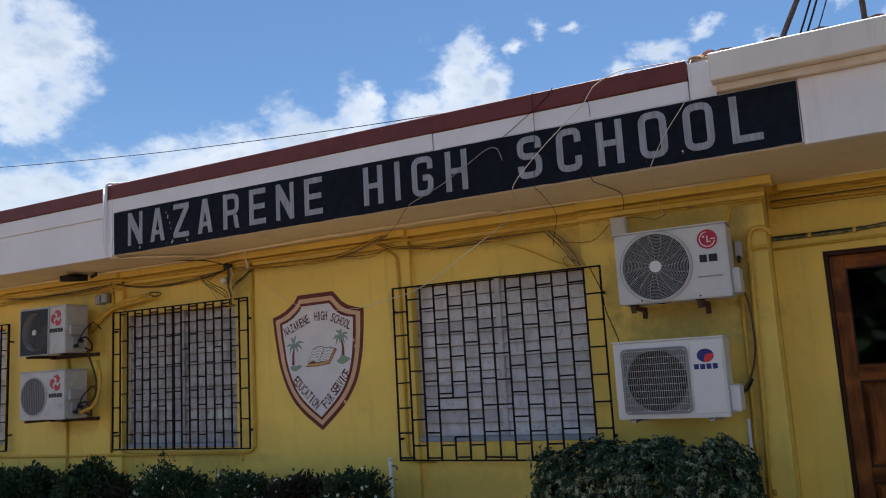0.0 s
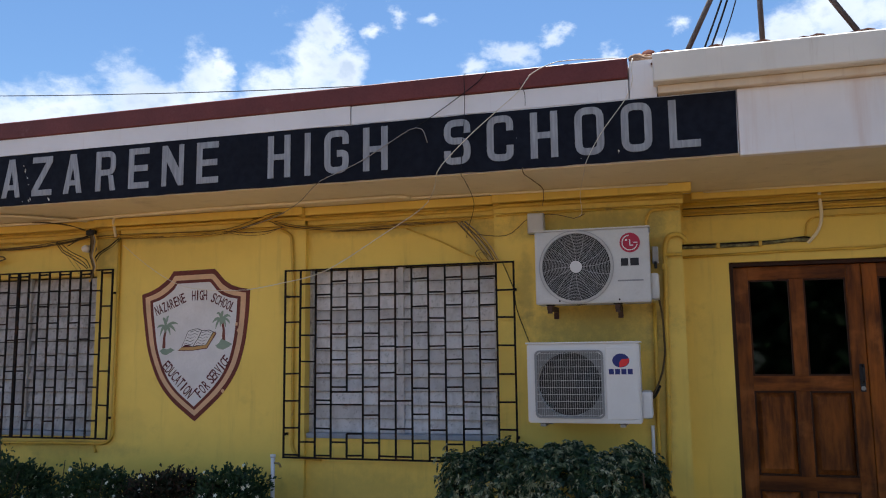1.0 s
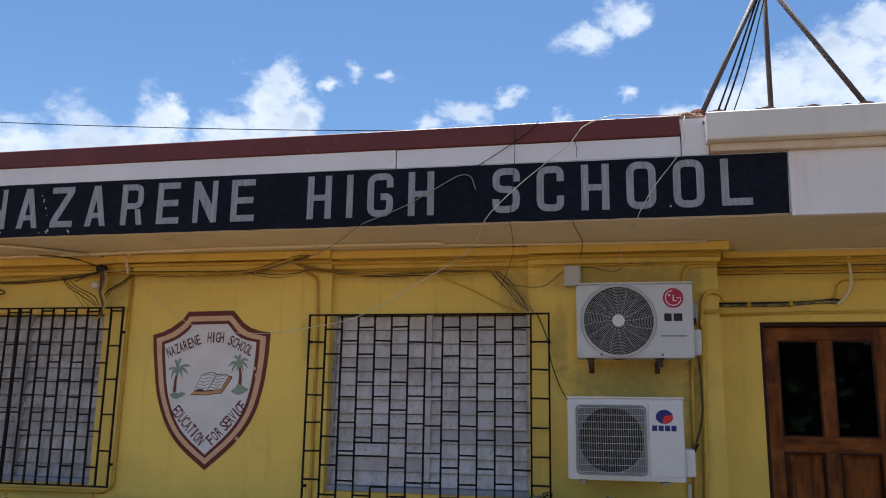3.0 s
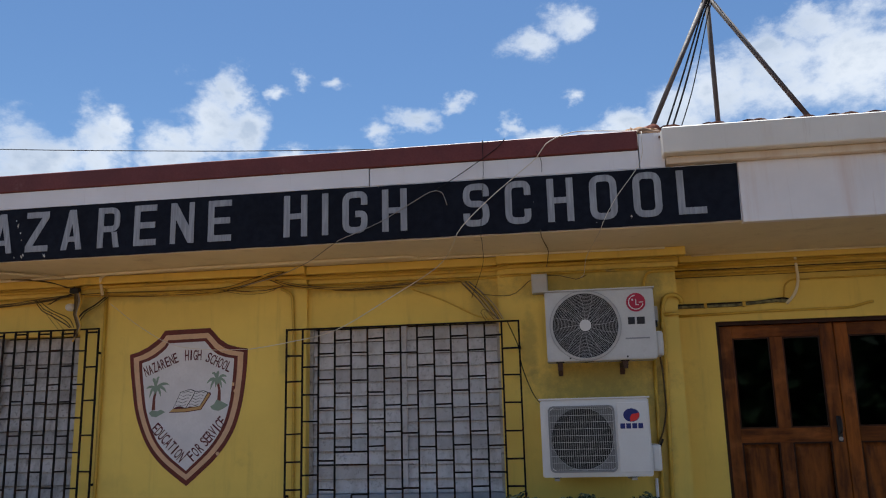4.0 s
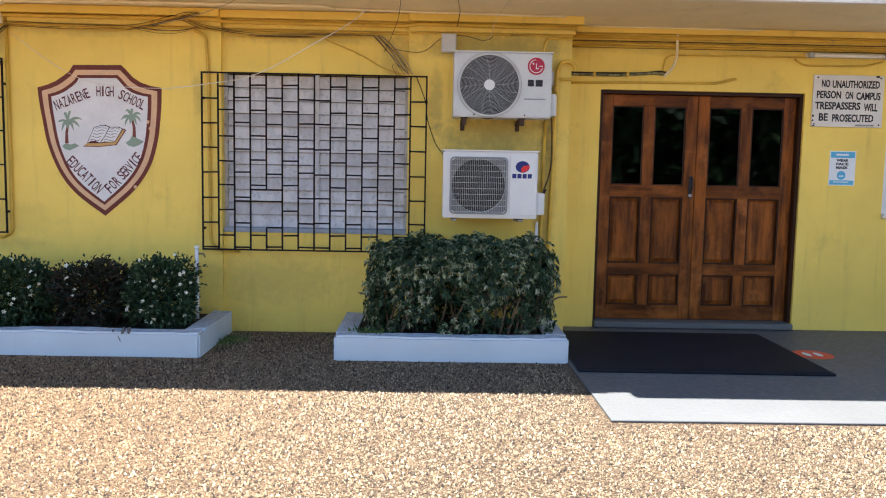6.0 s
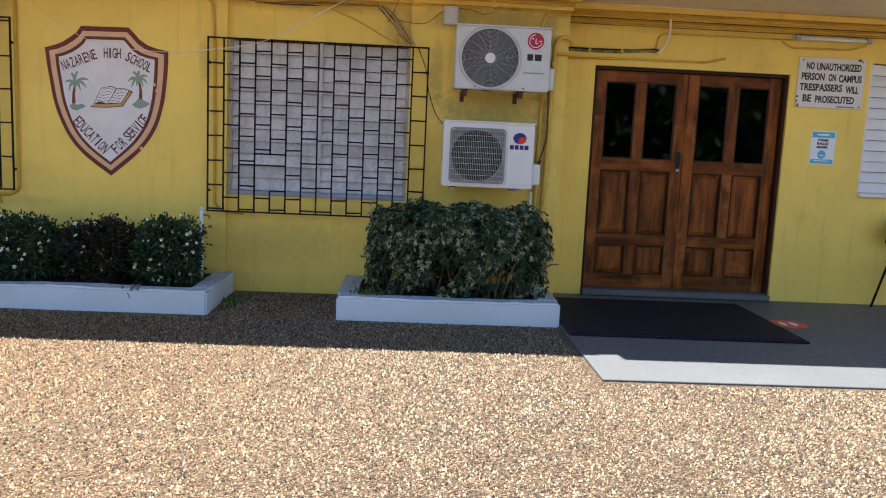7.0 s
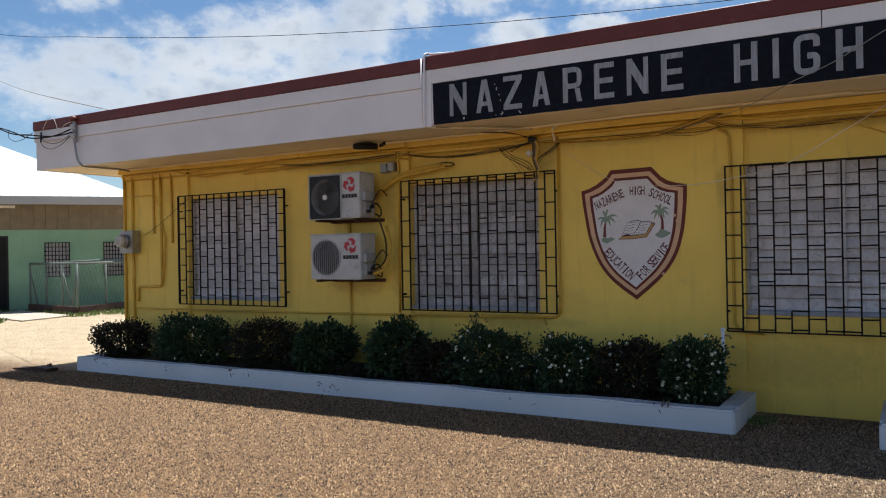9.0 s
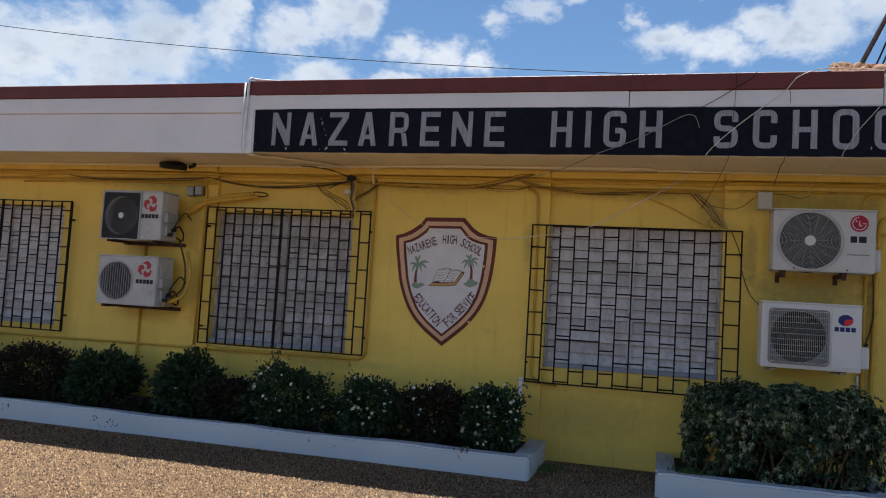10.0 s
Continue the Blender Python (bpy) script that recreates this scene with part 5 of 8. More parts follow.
def case_shell(x0, x1, y0, y1, z0, z1, hole):
    """A sheet-metal casing in one piece, its front pierced by a round opening with a short barrel."""
    cx, cz, r = hole
    bm = bmesh.new()
    n = 48
    dirs = [(2 * math.pi * (i + 0.5) / n) for i in range(n)]
    dirs = sorted(dirs + [math.atan2(z - cz, x - cx) % (2 * math.pi) for x in (x0, x1) for z in (z0, z1)])
    inner, barrel, outer, back = [], [], [], []
    for a in dirs:
        c, s = math.cos(a), math.sin(a)
        t = min(((x1 - cx) if c > 0 else (cx - x0)) / max(abs(c), 1e-6), ((z1 - cz) if s > 0 else (cz - z0)) / max(abs(s), 1e-6))
        inner.append(bm.verts.new((cx + r * c, y0, cz + r * s)))
        barrel.append(bm.verts.new((cx + r * c, y0 + 0.05, cz + r * s)))
        outer.append(bm.verts.new((cx + t * c, y0, cz + t * s)))
        back.append(bm.verts.new((cx + t * c, y1, cz + t * s)))
    for i in range(len(dirs)):
        j = (i + 1) % len(dirs)
        for p, q in ((barrel, inner), (inner, outer), (outer, back)):
            bm.faces.new((p[i], p[j], q[j], q[i]))
    bm.faces.new(back[::-1])
    bmesh.ops.recalc_face_normals(bm, faces=bm.faces[:])
    rim = [e for e in bm.edges if e.calc_face_angle(0) > 1.2 and min(abs(e.verts[0].co.x - x0), abs(e.verts[0].co.x - x1), abs(e.verts[0].co.z - z0), abs(e.verts[0].co.z - z1)) < 1e-5]
    bmesh.ops.bevel(bm, geom=rim, offset=0.008, segments=2, affect="EDGES")
    return bm


def top_cover(x0, x1, y0, y1, z1, material, u):
    part("top_cover", box(x0 - 0.008, x1 + 0.008, y0 - 0.008, y1, z1 + 0.0005, z1 + 0.012, 0.004, 2), material, u)


def holed_plate(x0, x1, z0, z1, y, hole):
    """A thin plate in x and z with a round hole."""
    cx, cz, r = hole
    bm = bmesh.new()
    n = 48
    inner, outer = [], []
    for i in range(n):
        t = 2 * math.pi * (i + 0.5) / n
        co, si = math.cos(t), math.sin(t)
        inner.append(bm.verts.new((cx + r * co, y, cz + r * si)))
        k = min(((x1 - cx) if co > 0 else (cx - x0)) / max(abs(co), 1e-6), ((z1 - cz) if si > 0 else (cz - z0)) / max(abs(si), 1e-6))
        outer.append(bm.verts.new((cx + k * co, y, cz + k * si)))
    for i in range(n):
        j = (i + 1) % n
        bm.faces.new((inner[i], outer[i], outer[j], inner[j]))
    return bm


def brackets(unit, xs, z, y0, hook):
    """Two wall brackets; the upper unit's carry a hooked front end."""
    for bx in xs:
        front = [(bx - 0.016, bx + 0.016, y0 + 0.035, y0 + 0.06, z - 0.062, z - 0.040)] if hook else []
        low = z - 0.039 if hook else z - 0.026
        part("bracket", boxes((bx - 0.018, bx + 0.018, y0 + 0.03, W + IN, low, z - 0.008), (bx - 0.018, bx + 0.018, W - 0.012, W + IN, z - (0.09 if hook else 0.045), low - 0.001), *front), M_RUST if hook else M_STEEL, unit, "dark steel wall bracket")
        part("rubber_foot", box(bx - 0.03, bx + 0.03, y0 + 0.06, y0 + 0.11, z - 0.0078, z, 0.002), M_DARK, unit)


def ringed_unit():
    x0, x1, z0, z1, y0, y1 = -0.825, -0.045, 1.852, 2.358, 5.85, 6.13
    u = thing("outdoor_unit", "light grey air conditioner outdoor unit with a ringed round fan guard", "air conditioner", "outdoor units")
    cx, cz, r = -0.541, 2.105, 0.240
    part("casing", case_shell(x0, x1, y0, y1, z0, z1, (cx, cz, r)), M_CASE_OLD, u)
    top_cover(x0, x1, y0, y1, z1, M_CASE_OLD, u)
    part("shroud", ring(cx, cz, r - 0.004, r + 0.004, y0 - 0.014, y0 - 0.0005, 56), M_CASE_OLD, u)
    part("shroud_step", ring(cx, cz, r + 0.012, r + 0.017, y0 - 0.006, y0 - 0.0005, 56), M_GUARD, u, "grey pressed ring")
    # a flat dark disc gives the shade inside the casing
    part("cavity", merged(disc(cx, cz, r + 0.02, y0 + 0.13, y0 + 0.14, 32)), M_DARK, u, "dark disc for the unlit interior")
    fan_blades(cx, cz, r * 0.93, y0 + 0.05, u)
    rings = [ring(cx, cz, q, q + 0.0026, y0 - 0.008, y0 - 0.005, 48) for q in np.linspace(0.05, r - 0.008, 19)]
    tagged(part("fan_guard", merged(*rings), M_GUARD, u, "grey wire rings"), kind="stuff")
    sp = []
    for k in range(16):
        a = 2 * math.pi * k / 16
        pts = [(cx + q * math.cos(a + 0.16 * (q / r) ** 2), cz + q * math.sin(a + 0.16 * (q / r) ** 2)) for q in np.linspace(0.04, r, 6)]
        sp.append(pts)
    bm = bmesh.new()
    for pts in sp:
        for (xa, za), (xb, zb) in zip(pts, pts[1:]):
            d = Vector((xb - xa, 0, zb - za)).normalized()
            nx, nz = -d.z * 0.0014, d.x * 0.0014
            f = [(xa + nx, za + nz), (xb + nx, zb + nz), (xb - nx, zb - nz), (xa - nx, za - nz)]
            vs = [bm.verts.new((x, y, z)) for y in (y0 - 0.0105, y0 - 0.0085) for x, z in f]
            for q in CUBE_F:
                bm.faces.new([vs[i] for i in q])
    bmesh.ops.recalc_face_normals(bm, faces=bm.faces[:])
    tagged(part("spoke_guard", bm, M_GUARD, u, "pale curved spokes"), kind="stuff")
    part("hub_cap", disc(cx, cz, 0.042, y0 - 0.016, y0 - 0.003, 28), M_CASE, u, "round white hub cap")
    y = y0 - 0.0035
    badge = part("badge", disc(-0.173, 2.258, 0.068, y, y0 + 0.002, 32), M_RED, u, "round crimson badge")
    arc = [(-0.173 + 0.051 * math.cos(radians(a)), 2.258 + 0.051 * math.sin(radians(a))) for a in range(95, 361, 14)]
    marks = [prism([tuple(v) for v in piece], y - 0.001, y + 0.001) for piece in ribbon(arc, 0.006, 0.002)]
    part("badge_mark", merged(*marks, box(-0.176, -0.169, y - 0.001, y + 0.001, 2.236, 2.280), box(-0.169, -0.152, y - 0.001, y + 0.001, 2.236, 2.243), box(-0.150, -0.120, y - 0.001, y + 0.001, 2.255, 2.261), disc(-0.197, 2.277, 0.007, y - 0.001, y + 0.001, 12)), M_CASE, badge)
    part("name_bar", boxes((-0.236, -0.188, y, y0 + 0.001, 2.100, 2.152), (-0.174, -0.118, y, y0 + 0.001, 2.100, 2.152)), M_INK, u, "dark grey name bar")
    part("name_bar", box(-0.262, -0.092, y + 0.001, y0 + 0.001, 1.995, 2.005), M_GREYINK, u, "thin grey name bar")
    part("side_cover", box(x1 - 0.002, x1 + 0.055, y0 + 0.06, y1 - 0.03, z0 + 0.02, z0 + 0.20, 0.02, 2), M_CASE_OLD, u)
    for bx in (-0.66, -0.255):
        part("screw", disc(bx, z0 + 0.02, 0.007, y0 - 0.002, y0 + 0.001, 8), M_DARK, u)
    brackets(u, (-0.735, -0.27), z0, y0, True)
    return u


def wire_guard_unit():
    x0, x1, z0, z1, y0, y1 = -0.896, -0.138, 1.045, 1.578, 5.825, 6.12
    u = thing("outdoor_unit", "clean white air conditioner outdoor unit with a square wire guard", "air conditioner", "outdoor units")
    cx, cz, r = -0.609, 1.306, 0.214
    part("casing", case_shell(x0, x1, y0, y1, z0, z1, (cx, cz, r)), M_CASE, u)
    top_cover(x0, x1, y0, y1, z1, M_CASE, u)
    # the casing's inner shade is put in as a dark disc
    part("cavity", disc(cx, cz, r + 0.02, y0 + 0.13, y0 + 0.14, 32), M_DARK, u, "dark disc for the unlit fan interior")
    fan_blades(cx, cz, r * 0.93, y0 + 0.05, u)
    gx0, gx1, gz0, gz1 = -0.842, -0.378, 1.078, 1.535

    def corner(ox0, ox1, oz0, oz1, rad):
        pts = []
        for qx, qz, a0 in ((ox1 - rad, oz1 - rad, 0), (ox0 + rad, oz1 - rad, 90), (ox0 + rad, oz0 + rad, 180), (ox1 - rad, oz0 + rad, 270)):
            pts += [(qx + rad * math.cos(radians(a0 + k * 22.5)), qz + rad * math.sin(radians(a0 + k * 22.5))) for k in range(5)]
        return pts
    a, b = corner(gx0, gx1, gz0, gz1, 0.035), corner(gx0 + 0.012, gx1 - 0.012, gz0 + 0.012, gz1 - 0.012, 0.028)
    bm = bmesh.new()
    n = len(a)
    va = [bm.verts.new((x, y0 - 0.016, z)) for x, z in a]
    vb = [bm.verts.new((x, y0 - 0.016, z)) for x, z in b]
    vc = [bm.verts.new((x, y0 + 0.001, z)) for x, z in a]
    vd = [bm.verts.new((x, y0 + 0.001, z)) for x, z in b]
    for i in range(n):
        j = (i + 1) % n
        for p, q in ((va, vb), (vc, va), (vb, vd)):
            bm.faces.new((p[i], p[j], q[j], q[i]))
    bmesh.ops.recalc_face_normals(bm, faces=bm.faces[:])
    part("guard_frame", bm, M_GUARD_MID, u, "pale grey guard frame")
    part("guard_backing", holed_plate(gx0 + 0.012, gx1 - 0.012, gz0 + 0.012, gz1 - 0.012, y0 - 0.006, (cx, cz, r)), M_GUARD_DARK, u, "dark grey recessed plate")
    wires = bmesh.new()
    for i in range(30):
        x = gx0 + 0.014 + (gx1 - gx0 - 0.028) * i / 29
        cuboid(wires, x - 0.0014, x + 0.0014, y0 - 0.0135, y0 - 0.0115, gz0 + 0.01, gz1 - 0.01)
    tagged(part("wire_guard", wires, M_GUARD, u, "thin upright guard wires"), kind="stuff")
    bars = bmesh.new()
    for i in range(10):
        z = gz0 + 0.02 + (gz1 - gz0 - 0.04) * i / 9
        cuboid(bars, gx0 + 0.01, gx1 - 0.01, y0 - 0.0155, y0 - 0.0137, z - 0.0013, z + 0.0013)
    tagged(part("wire_guard", bars, M_CASE_OLD, u, "level guard wires"), kind="stuff")
    part("front_panel", box(-0.362, -0.150, y0 - 0.006, y0 + 0.002, 1.075, 1.552, 0.004, 2), M_CASE, u)
    y = y0 - 0.0075
    badge = part("badge", prism([(-0.262 + 0.056 * math.cos(radians(t)), 1.462 + 0.046 * math.sin(radians(t))) for t in range(0, 360, 12)], y, y0 - 0.005), M_NAVY, u, "navy and red round badge")
    part("badge_mark", prism([(-0.258, 1.470), (-0.208, 1.475), (-0.209, 1.450), (-0.232, 1.426), (-0.272, 1.416), (-0.272, 1.45)], y - 0.001, y + 0.0005), M_RED_BRIGHT, badge)
    for k in range(4):
        part("name_bar", box(-0.343 + k * 0.041, -0.310 + k * 0.041, y, y0 - 0.005, 1.370, 1.406), M_NAVY, u, "navy name bar")
    part("side_cover", box(x1 - 0.002, x1 + 0.07, y0 + 0.05, y1 - 0.03, z0 + 0.03, z0 + 0.21, 0.018, 2), M_CASE, u)
    brackets(u, (-0.80, -0.265), z0, y0, False)
    return u


def side_unit(z0, z1, slatted):
    x0, x1, y0, y1 = -7.44, -6.722, 5.85, 6.13
    u = thing("outdoor_unit", "weathered white air conditioner outdoor unit with a red swirl badge" if slatted else "weathered white air conditioner outdoor unit with a dark square fan grille", "air conditioner", "outdoor units")
    cx, cz, r = -7.21, (z0 + z1) / 2 - 0.005, 0.198
    part("casing", case_shell(x0, x1, y0, y1, z0, z1, (cx, cz, r)), M_CASE_DIRTY, u)
    top_cover(x0, x1, y0, y1, z1, M_CASE_DIRTY, u)
    # dark disc in place of the shaded inside of the unit
    part("cavity", disc(cx, cz, r + 0.02, y0 + 0.13, y0 + 0.14, 32), M_DARK, u, "dark disc for the unlit interior")
    fan_blades(cx, cz, r * 0.93, y0 + 0.05, u)
    if slatted:
        bm = bmesh.new()
        for i in range(14):
            x = cx - r + 2 * r * (i + 0.5) / 14
            h = math.sqrt(max(0.0, r * r - (x - cx) ** 2))
            cuboid(bm, x - 0.0042, x + 0.0042, y0 - 0.006, y0 + 0.008, cz - h, cz + h)
        tagged(part("slat_guard", bm, M_GUARD_MID, u, "grey upright guard slats"), kind="stuff")
        part("shroud", ring(cx, cz, r - 0.003, r + 0.012, y0 - 0.008, y0 - 0.0005, 44), M_GUARD, u)
    else:
        rings = [ring(cx, cz, q, q + 0.0035, y0 - 0.008, y0 - 0.005, 40) for q in np.linspace(0.035, r, 12)]
        tagged(part("fan_guard", merged(*rings), M_GUARD_DARK, u, "grey wire rings"), kind="stuff")
        part("grille_plate", holed_plate(cx - 0.222, cx + 0.222, cz - 0.242, cz + 0.242, y0 - 0.0075, (cx, cz, r)), M_FAN, u, "dark square fan surround")
        part("grille_frame", boxes((cx - 0.237, cx + 0.237, y0 - 0.0125, y0 - 0.0004, cz + 0.2422, cz + 0.252), (cx - 0.237, cx + 0.237, y0 - 0.0125, y0 - 0.0004, cz - 0.252, cz - 0.2422), (cx - 0.237, cx - 0.2222, y0 - 0.0125, y0 - 0.0004, cz - 0.2422, cz + 0.2422), (cx + 0.2222, cx + 0.237, y0 - 0.0125, y0 - 0.0004, cz - 0.2422, cz + 0.2422)), M_GUARD, u, "grey frame round the grille")
        part("hub_cap", disc(cx, cz, 0.03, y0 - 0.014, y0 - 0.003, 24), M_CASE, u, "white hub cap")
    bx, bz, y = -6.865, z1 - 0.125, y0 - 0.003
    for k in range(3):
        a0 = radians(k * 120 + 20)
        pts = [(bx + q * math.cos(a0 + t), bz + q * math.sin(a0 + t)) for q, t in ((0.016, -0.2), (0.055, -0.25), (0.085, 0.25), (0.092, 0.9), (0.078, 1.55), (0.060, 1.75), (0.058, 1.2), (0.040, 0.75), (0.022, 0.6))]
        part("badge", prism(pts, y, y0 + 0.001), M_SWIRL, u, "red swirl badge")
    for k in range(5):
        part("name_bar", box(bx - 0.102 + k * 0.042, bx - 0.068 + k * 0.042, y, y0 + 0.001, bz - 0.150, bz - 0.108), M_INK, u, "dark name bar")
    part("service_cover", box(x1 - 0.001, x1 + 0.05, y0 + 0.03, y1 - 0.06, z0 + 0.19, z0 + 0.29, 0.012, 2), M_GUARD, u, "grey pipe cover")
    part("access_panel", box(x1 - 0.001, x1 + 0.008, y0 + 0.05, y0 + 0.17, z1 - 0.20, z1 - 0.05, 0.003), M_CASE_DIRTY, u)
    part("valve_block", box(x1 - 0.001, x1 + 0.03, y0 + 0.06, y0 + 0.20, z0 + 0.05, z0 + 0.17, 0.004), M_GUARD, u)
    for k in range(2):
        part("valve", sweep([(x1 + 0.02, y0 + 0.09 + 0.06 * k, z0 + 0.07 + 0.05 * k), (x1 + 0.075, y0 + 0.09 + 0.06 * k, z0 + 0.07 + 0.05 * k)], 0.018, 8), M_DARK, u, "black valve cap")
    part("bracket", boxes((x0 + 0.06, x0 + 0.10, y0 + 0.02, W, z0 - 0.03, z0 - 0.001), (x1 - 0.10, x1 - 0.06, y0 + 0.02, W, z0 - 0.03, z0 - 0.001), (x0 + 0.02, x1 + 0.05, W - 0.045, W - 0.002, z0 - 0.04, z0 - 0.002)), M_RUST, u, "rusty wall shelf")
    return u


ringed_unit()
wire_guard_unit()
side_unit(1.872, 2.372, False)
side_unit(1.185, 1.690, True)


# ---- conduits and pipes, most painted over in wall yellow ----
def conduit(pts, r=0.012, label="yellow painted electrical conduit on the wall", mat=None, bend=0.05, cat="conduit"):
    return pipe("conduit", pts, r, mat or M_PIPE, label, cat, bend=bend, group="conduits")


def clip(x, y, z, mat=None):
    c = part("pipe_clip", box(x - 0.012, x + 0.012, y, y + 0.05, z - 0.02, z + 0.02, 0.003), mat or M_PIPE)
    return tagged(c, "small painted pipe clip on the wall", "pipe clip", "pipe clips")


P = W - 0.016
# long runs under the cornice, dipping into the bays
BAYS = [(a, b) for a, b, _, _ in PANELS]


def along(z, off, last, lift=0.0):
    """A run along the wall that steps into every bay, at height z and off the face by off."""
    line = [(-11.2, W - off, z)]
    for a, b in BAYS:
        line += [(a - 0.07, W - off, z + lift), (a + 0.04, W + IN - off, z), (b - 0.04, W + IN - off, z - 0.003), (b + 0.07, W - off, z + lift)]
    return line + [(last, W - off, z)]


conduit(along(2.622, 0.040, 0.205, 0.008), 0.0165, "thick yellow painted conduit following the cornice", None, 0.08)
conduit(along(2.563, 0.014, 0.176), 0.009, "thin yellow painted conduit under the cornice", None, 0.06)
conduit([(-8.9, P + IN, 2.525), (-8.33, P + IN, 2.53), (-8.24, P, 2.532), (-6.5, P, 2.53), (-6.34, P, 2.525)], 0.011)
# dark strands added for the shade and grime in the cornice grooves
for z, off in ((2.596, 0.036), (2.542, 0.012)):
    conduit([(0.21, D - off, z), (4.5, D - off, z + 0.004), (8.9, D - off, z)], 0.004, "thin dark strand for groove shade and grime over the door", M_GRIME, 0.03, "cable")
# soffit tube
conduit([(-10.9, 6.10, 2.70), (-6.4, 6.09, 2.702), (-5.3, 6.08, 2.702), (-3.6, 5.95, 2.704), (-1.86, 5.95, 2.704), (-1.80, 6.02, 2.704)], 0.013, "cream plastic conduit along the soffit", M_SOFFIT, 0.04)
conduit([(-1.84, 6.03, 2.704), (-1.0, 6.10, 2.704), (0.1, 6.13, 2.703)], 0.009, "thin cream conduit along the soffit", M_SOFFIT, 0.04)
# sign drain pipe wrapped over the parapet
conduit([(-5.30, 5.50, 3.42), (-5.545, 5.46, 3.43), (-5.555, 5.372, 3.425), (-5.56, 5.372, 3.30), (-5.575, 5.376, 2.74), (-5.54, 5.42, 2.700)], 0.012, "white plastic conduit over the fascia edge", M_WHITE, 0.05)
conduit([(-5.54, 5.42, 2.70), (-5.1, 5.75, 2.698), (-4.75, 6.08, 2.69)], 0.010, "cream conduit slanting across the soffit", M_SOFFIT, 0.05)
conduit([(-5.60, 5.380, 3.38), (-5.60, 5.380, 2.76), (-5.56, 5.42, 2.702), (-4.9, 5.95, 2.70)], 0.008, "thin white conduit down the fascia", M_WHITE, 0.04)
# west corner
conduit([(-11.19, P, 2.66), (-11.19, P, 0.25)], 0.022, "thick yellow painted pipe at the wall's end")
conduit([(-11.02, P, 2.70), (-11.02, P, 1.06), (-11.0, P, 0.2)], 0.02, "yellow painted pipe down the wall")
conduit([(-10.585, P, 2.66), (-10.58, P, 1.86), (-10.57, P, 1.80)], 0.016)
conduit([(-10.43, P, 2.62), (-10.43, P, 1.06), (-10.92, P, 1.057), (-10.92, P, 0.85)], 0.018)
conduit([(-10.43, P + 0.002, 2.63), (-10.15, P, 2.635), (-9.98, P, 2.60)], 0.012)
conduit([(-10.22, P, 2.65), (-10.205, P, 1.66)], 0.015)
conduit([(-10.40, P - 0.01, 1.92), (-10.33, P - 0.01, 1.72), (-10.36, P - 0.01, 1.4), (-10.42, P - 0.012, 1.1)], 0.012)
conduit([(-11.13, P - 0.012, 2.343), (-10.62, P - 0.012, 2.335), (-10.48, P - 0.012, 2.30), (-10.50, P - 0.012, 2.2)], 0.007)
conduit([(-10.95, P, 0.752), (-8.2, P, 0.762), (-6.52, P, 0.775), (-5.1, P, 0.79), (-4.60, P, 0.793), (-4.532, P, 0.84), (-4.53, P, 2.62)], 0.014)
conduit([(-4.72, P, 0.79), (-4.70, P, 0.74), (-4.69, P, 0.715)], 0.012)
conduit([(-7.166, P, 1.15), (-7.17, P, 0.28)], 0.014)
conduit([(-7.17, P, 1.85), (-7.16, P, 1.70)], 0.018)
conduit([(-6.49, P, 2.66), (-6.46, P, 2.40), (-6.475, P, 0.80)], 0.014)
# fat sleeve feeding the stacked units
conduit([(-6.790, P - 0.02, 2.095), (-6.685, P - 0.02, 2.204), (-6.503, P - 0.02, 2.326), (-6.213, P - 0.02, 2.397), (-5.981, P - 0.02, 2.419), (-5.887, P - 0.02, 2.419)], 0.026, "yellow painted pipe sleeve with a ragged open end", None, 0.12)
conduit([(-6.754, P - 0.03, 2.126), (-6.607, P - 0.03, 2.218), (-6.474, P - 0.03, 2.304), (-6.259, P - 0.03, 2.351), (-6.038, P - 0.03, 2.372), (-5.835, P - 0.03, 2.403)], 0.018, "yellow painted conduit beside the sleeve", None, 0.12)
conduit([(-5.999, P - 0.028, 2.412), (-5.951, P - 0.028, 2.436), (-5.840, P - 0.028, 2.449), (-5.739, P - 0.028, 2.436), (-5.712, P - 0.028, 2.415), (-5.760, P - 0.028, 2.401), (-5.885, P - 0.028, 2.404)], 0.007, "pale torn insulation loop at the sleeve's end", M_GRIME, 0.03)
conduit([(-6.790, P - 0.045, 2.080), (-6.685, P - 0.045, 2.224), (-6.503, P - 0.045, 2.311), (-6.213, P - 0.045, 2.417), (-5.981, P - 0.045, 2.404), (-5.887, P - 0.045, 2.439)], 0.008, "thin yellow painted cable wound along the sleeve", None, 0.05)
conduit([(-6.60, 6.02, 1.88), (-6.55, 6.1, 1.6), (-6.56, 6.1, 1.38), (-6.65, 6.0, 1.28)], 0.010, "grimy insulated refrigerant pipe", M_GRIME, 0.1)
for z in (1.90, 1.22):
    conduit([(-6.65, 5.95, z + 0.10), (-6.62, 6.02, z + 0.14), (-6.60, 6.08, z + 0.06), (-6.62, 6.10, z - 0.02), (-6.66, 6.04, z + 0.02)], 0.008, "tangled black wire beside the valves", M_CABLE, 0.03, "cable")
    conduit([(-6.66, 5.93, z + 0.02), (-6.63, 6.00, z + 0.20), (-6.61, 6.10, z + 0.30), (-6.60, 6.2, z + 0.22)], 0.006, "black wire beside the valves", M_CABLE, 0.04, "cable")
conduit([(-6.66, 5.99, 1.24), (-6.54, 6.08, 1.30), (-6.50, 6.12, 1.55), (-6.58, 6.14, 1.78)], 0.018, "yellow insulated refrigerant pipe", None, 0.1)
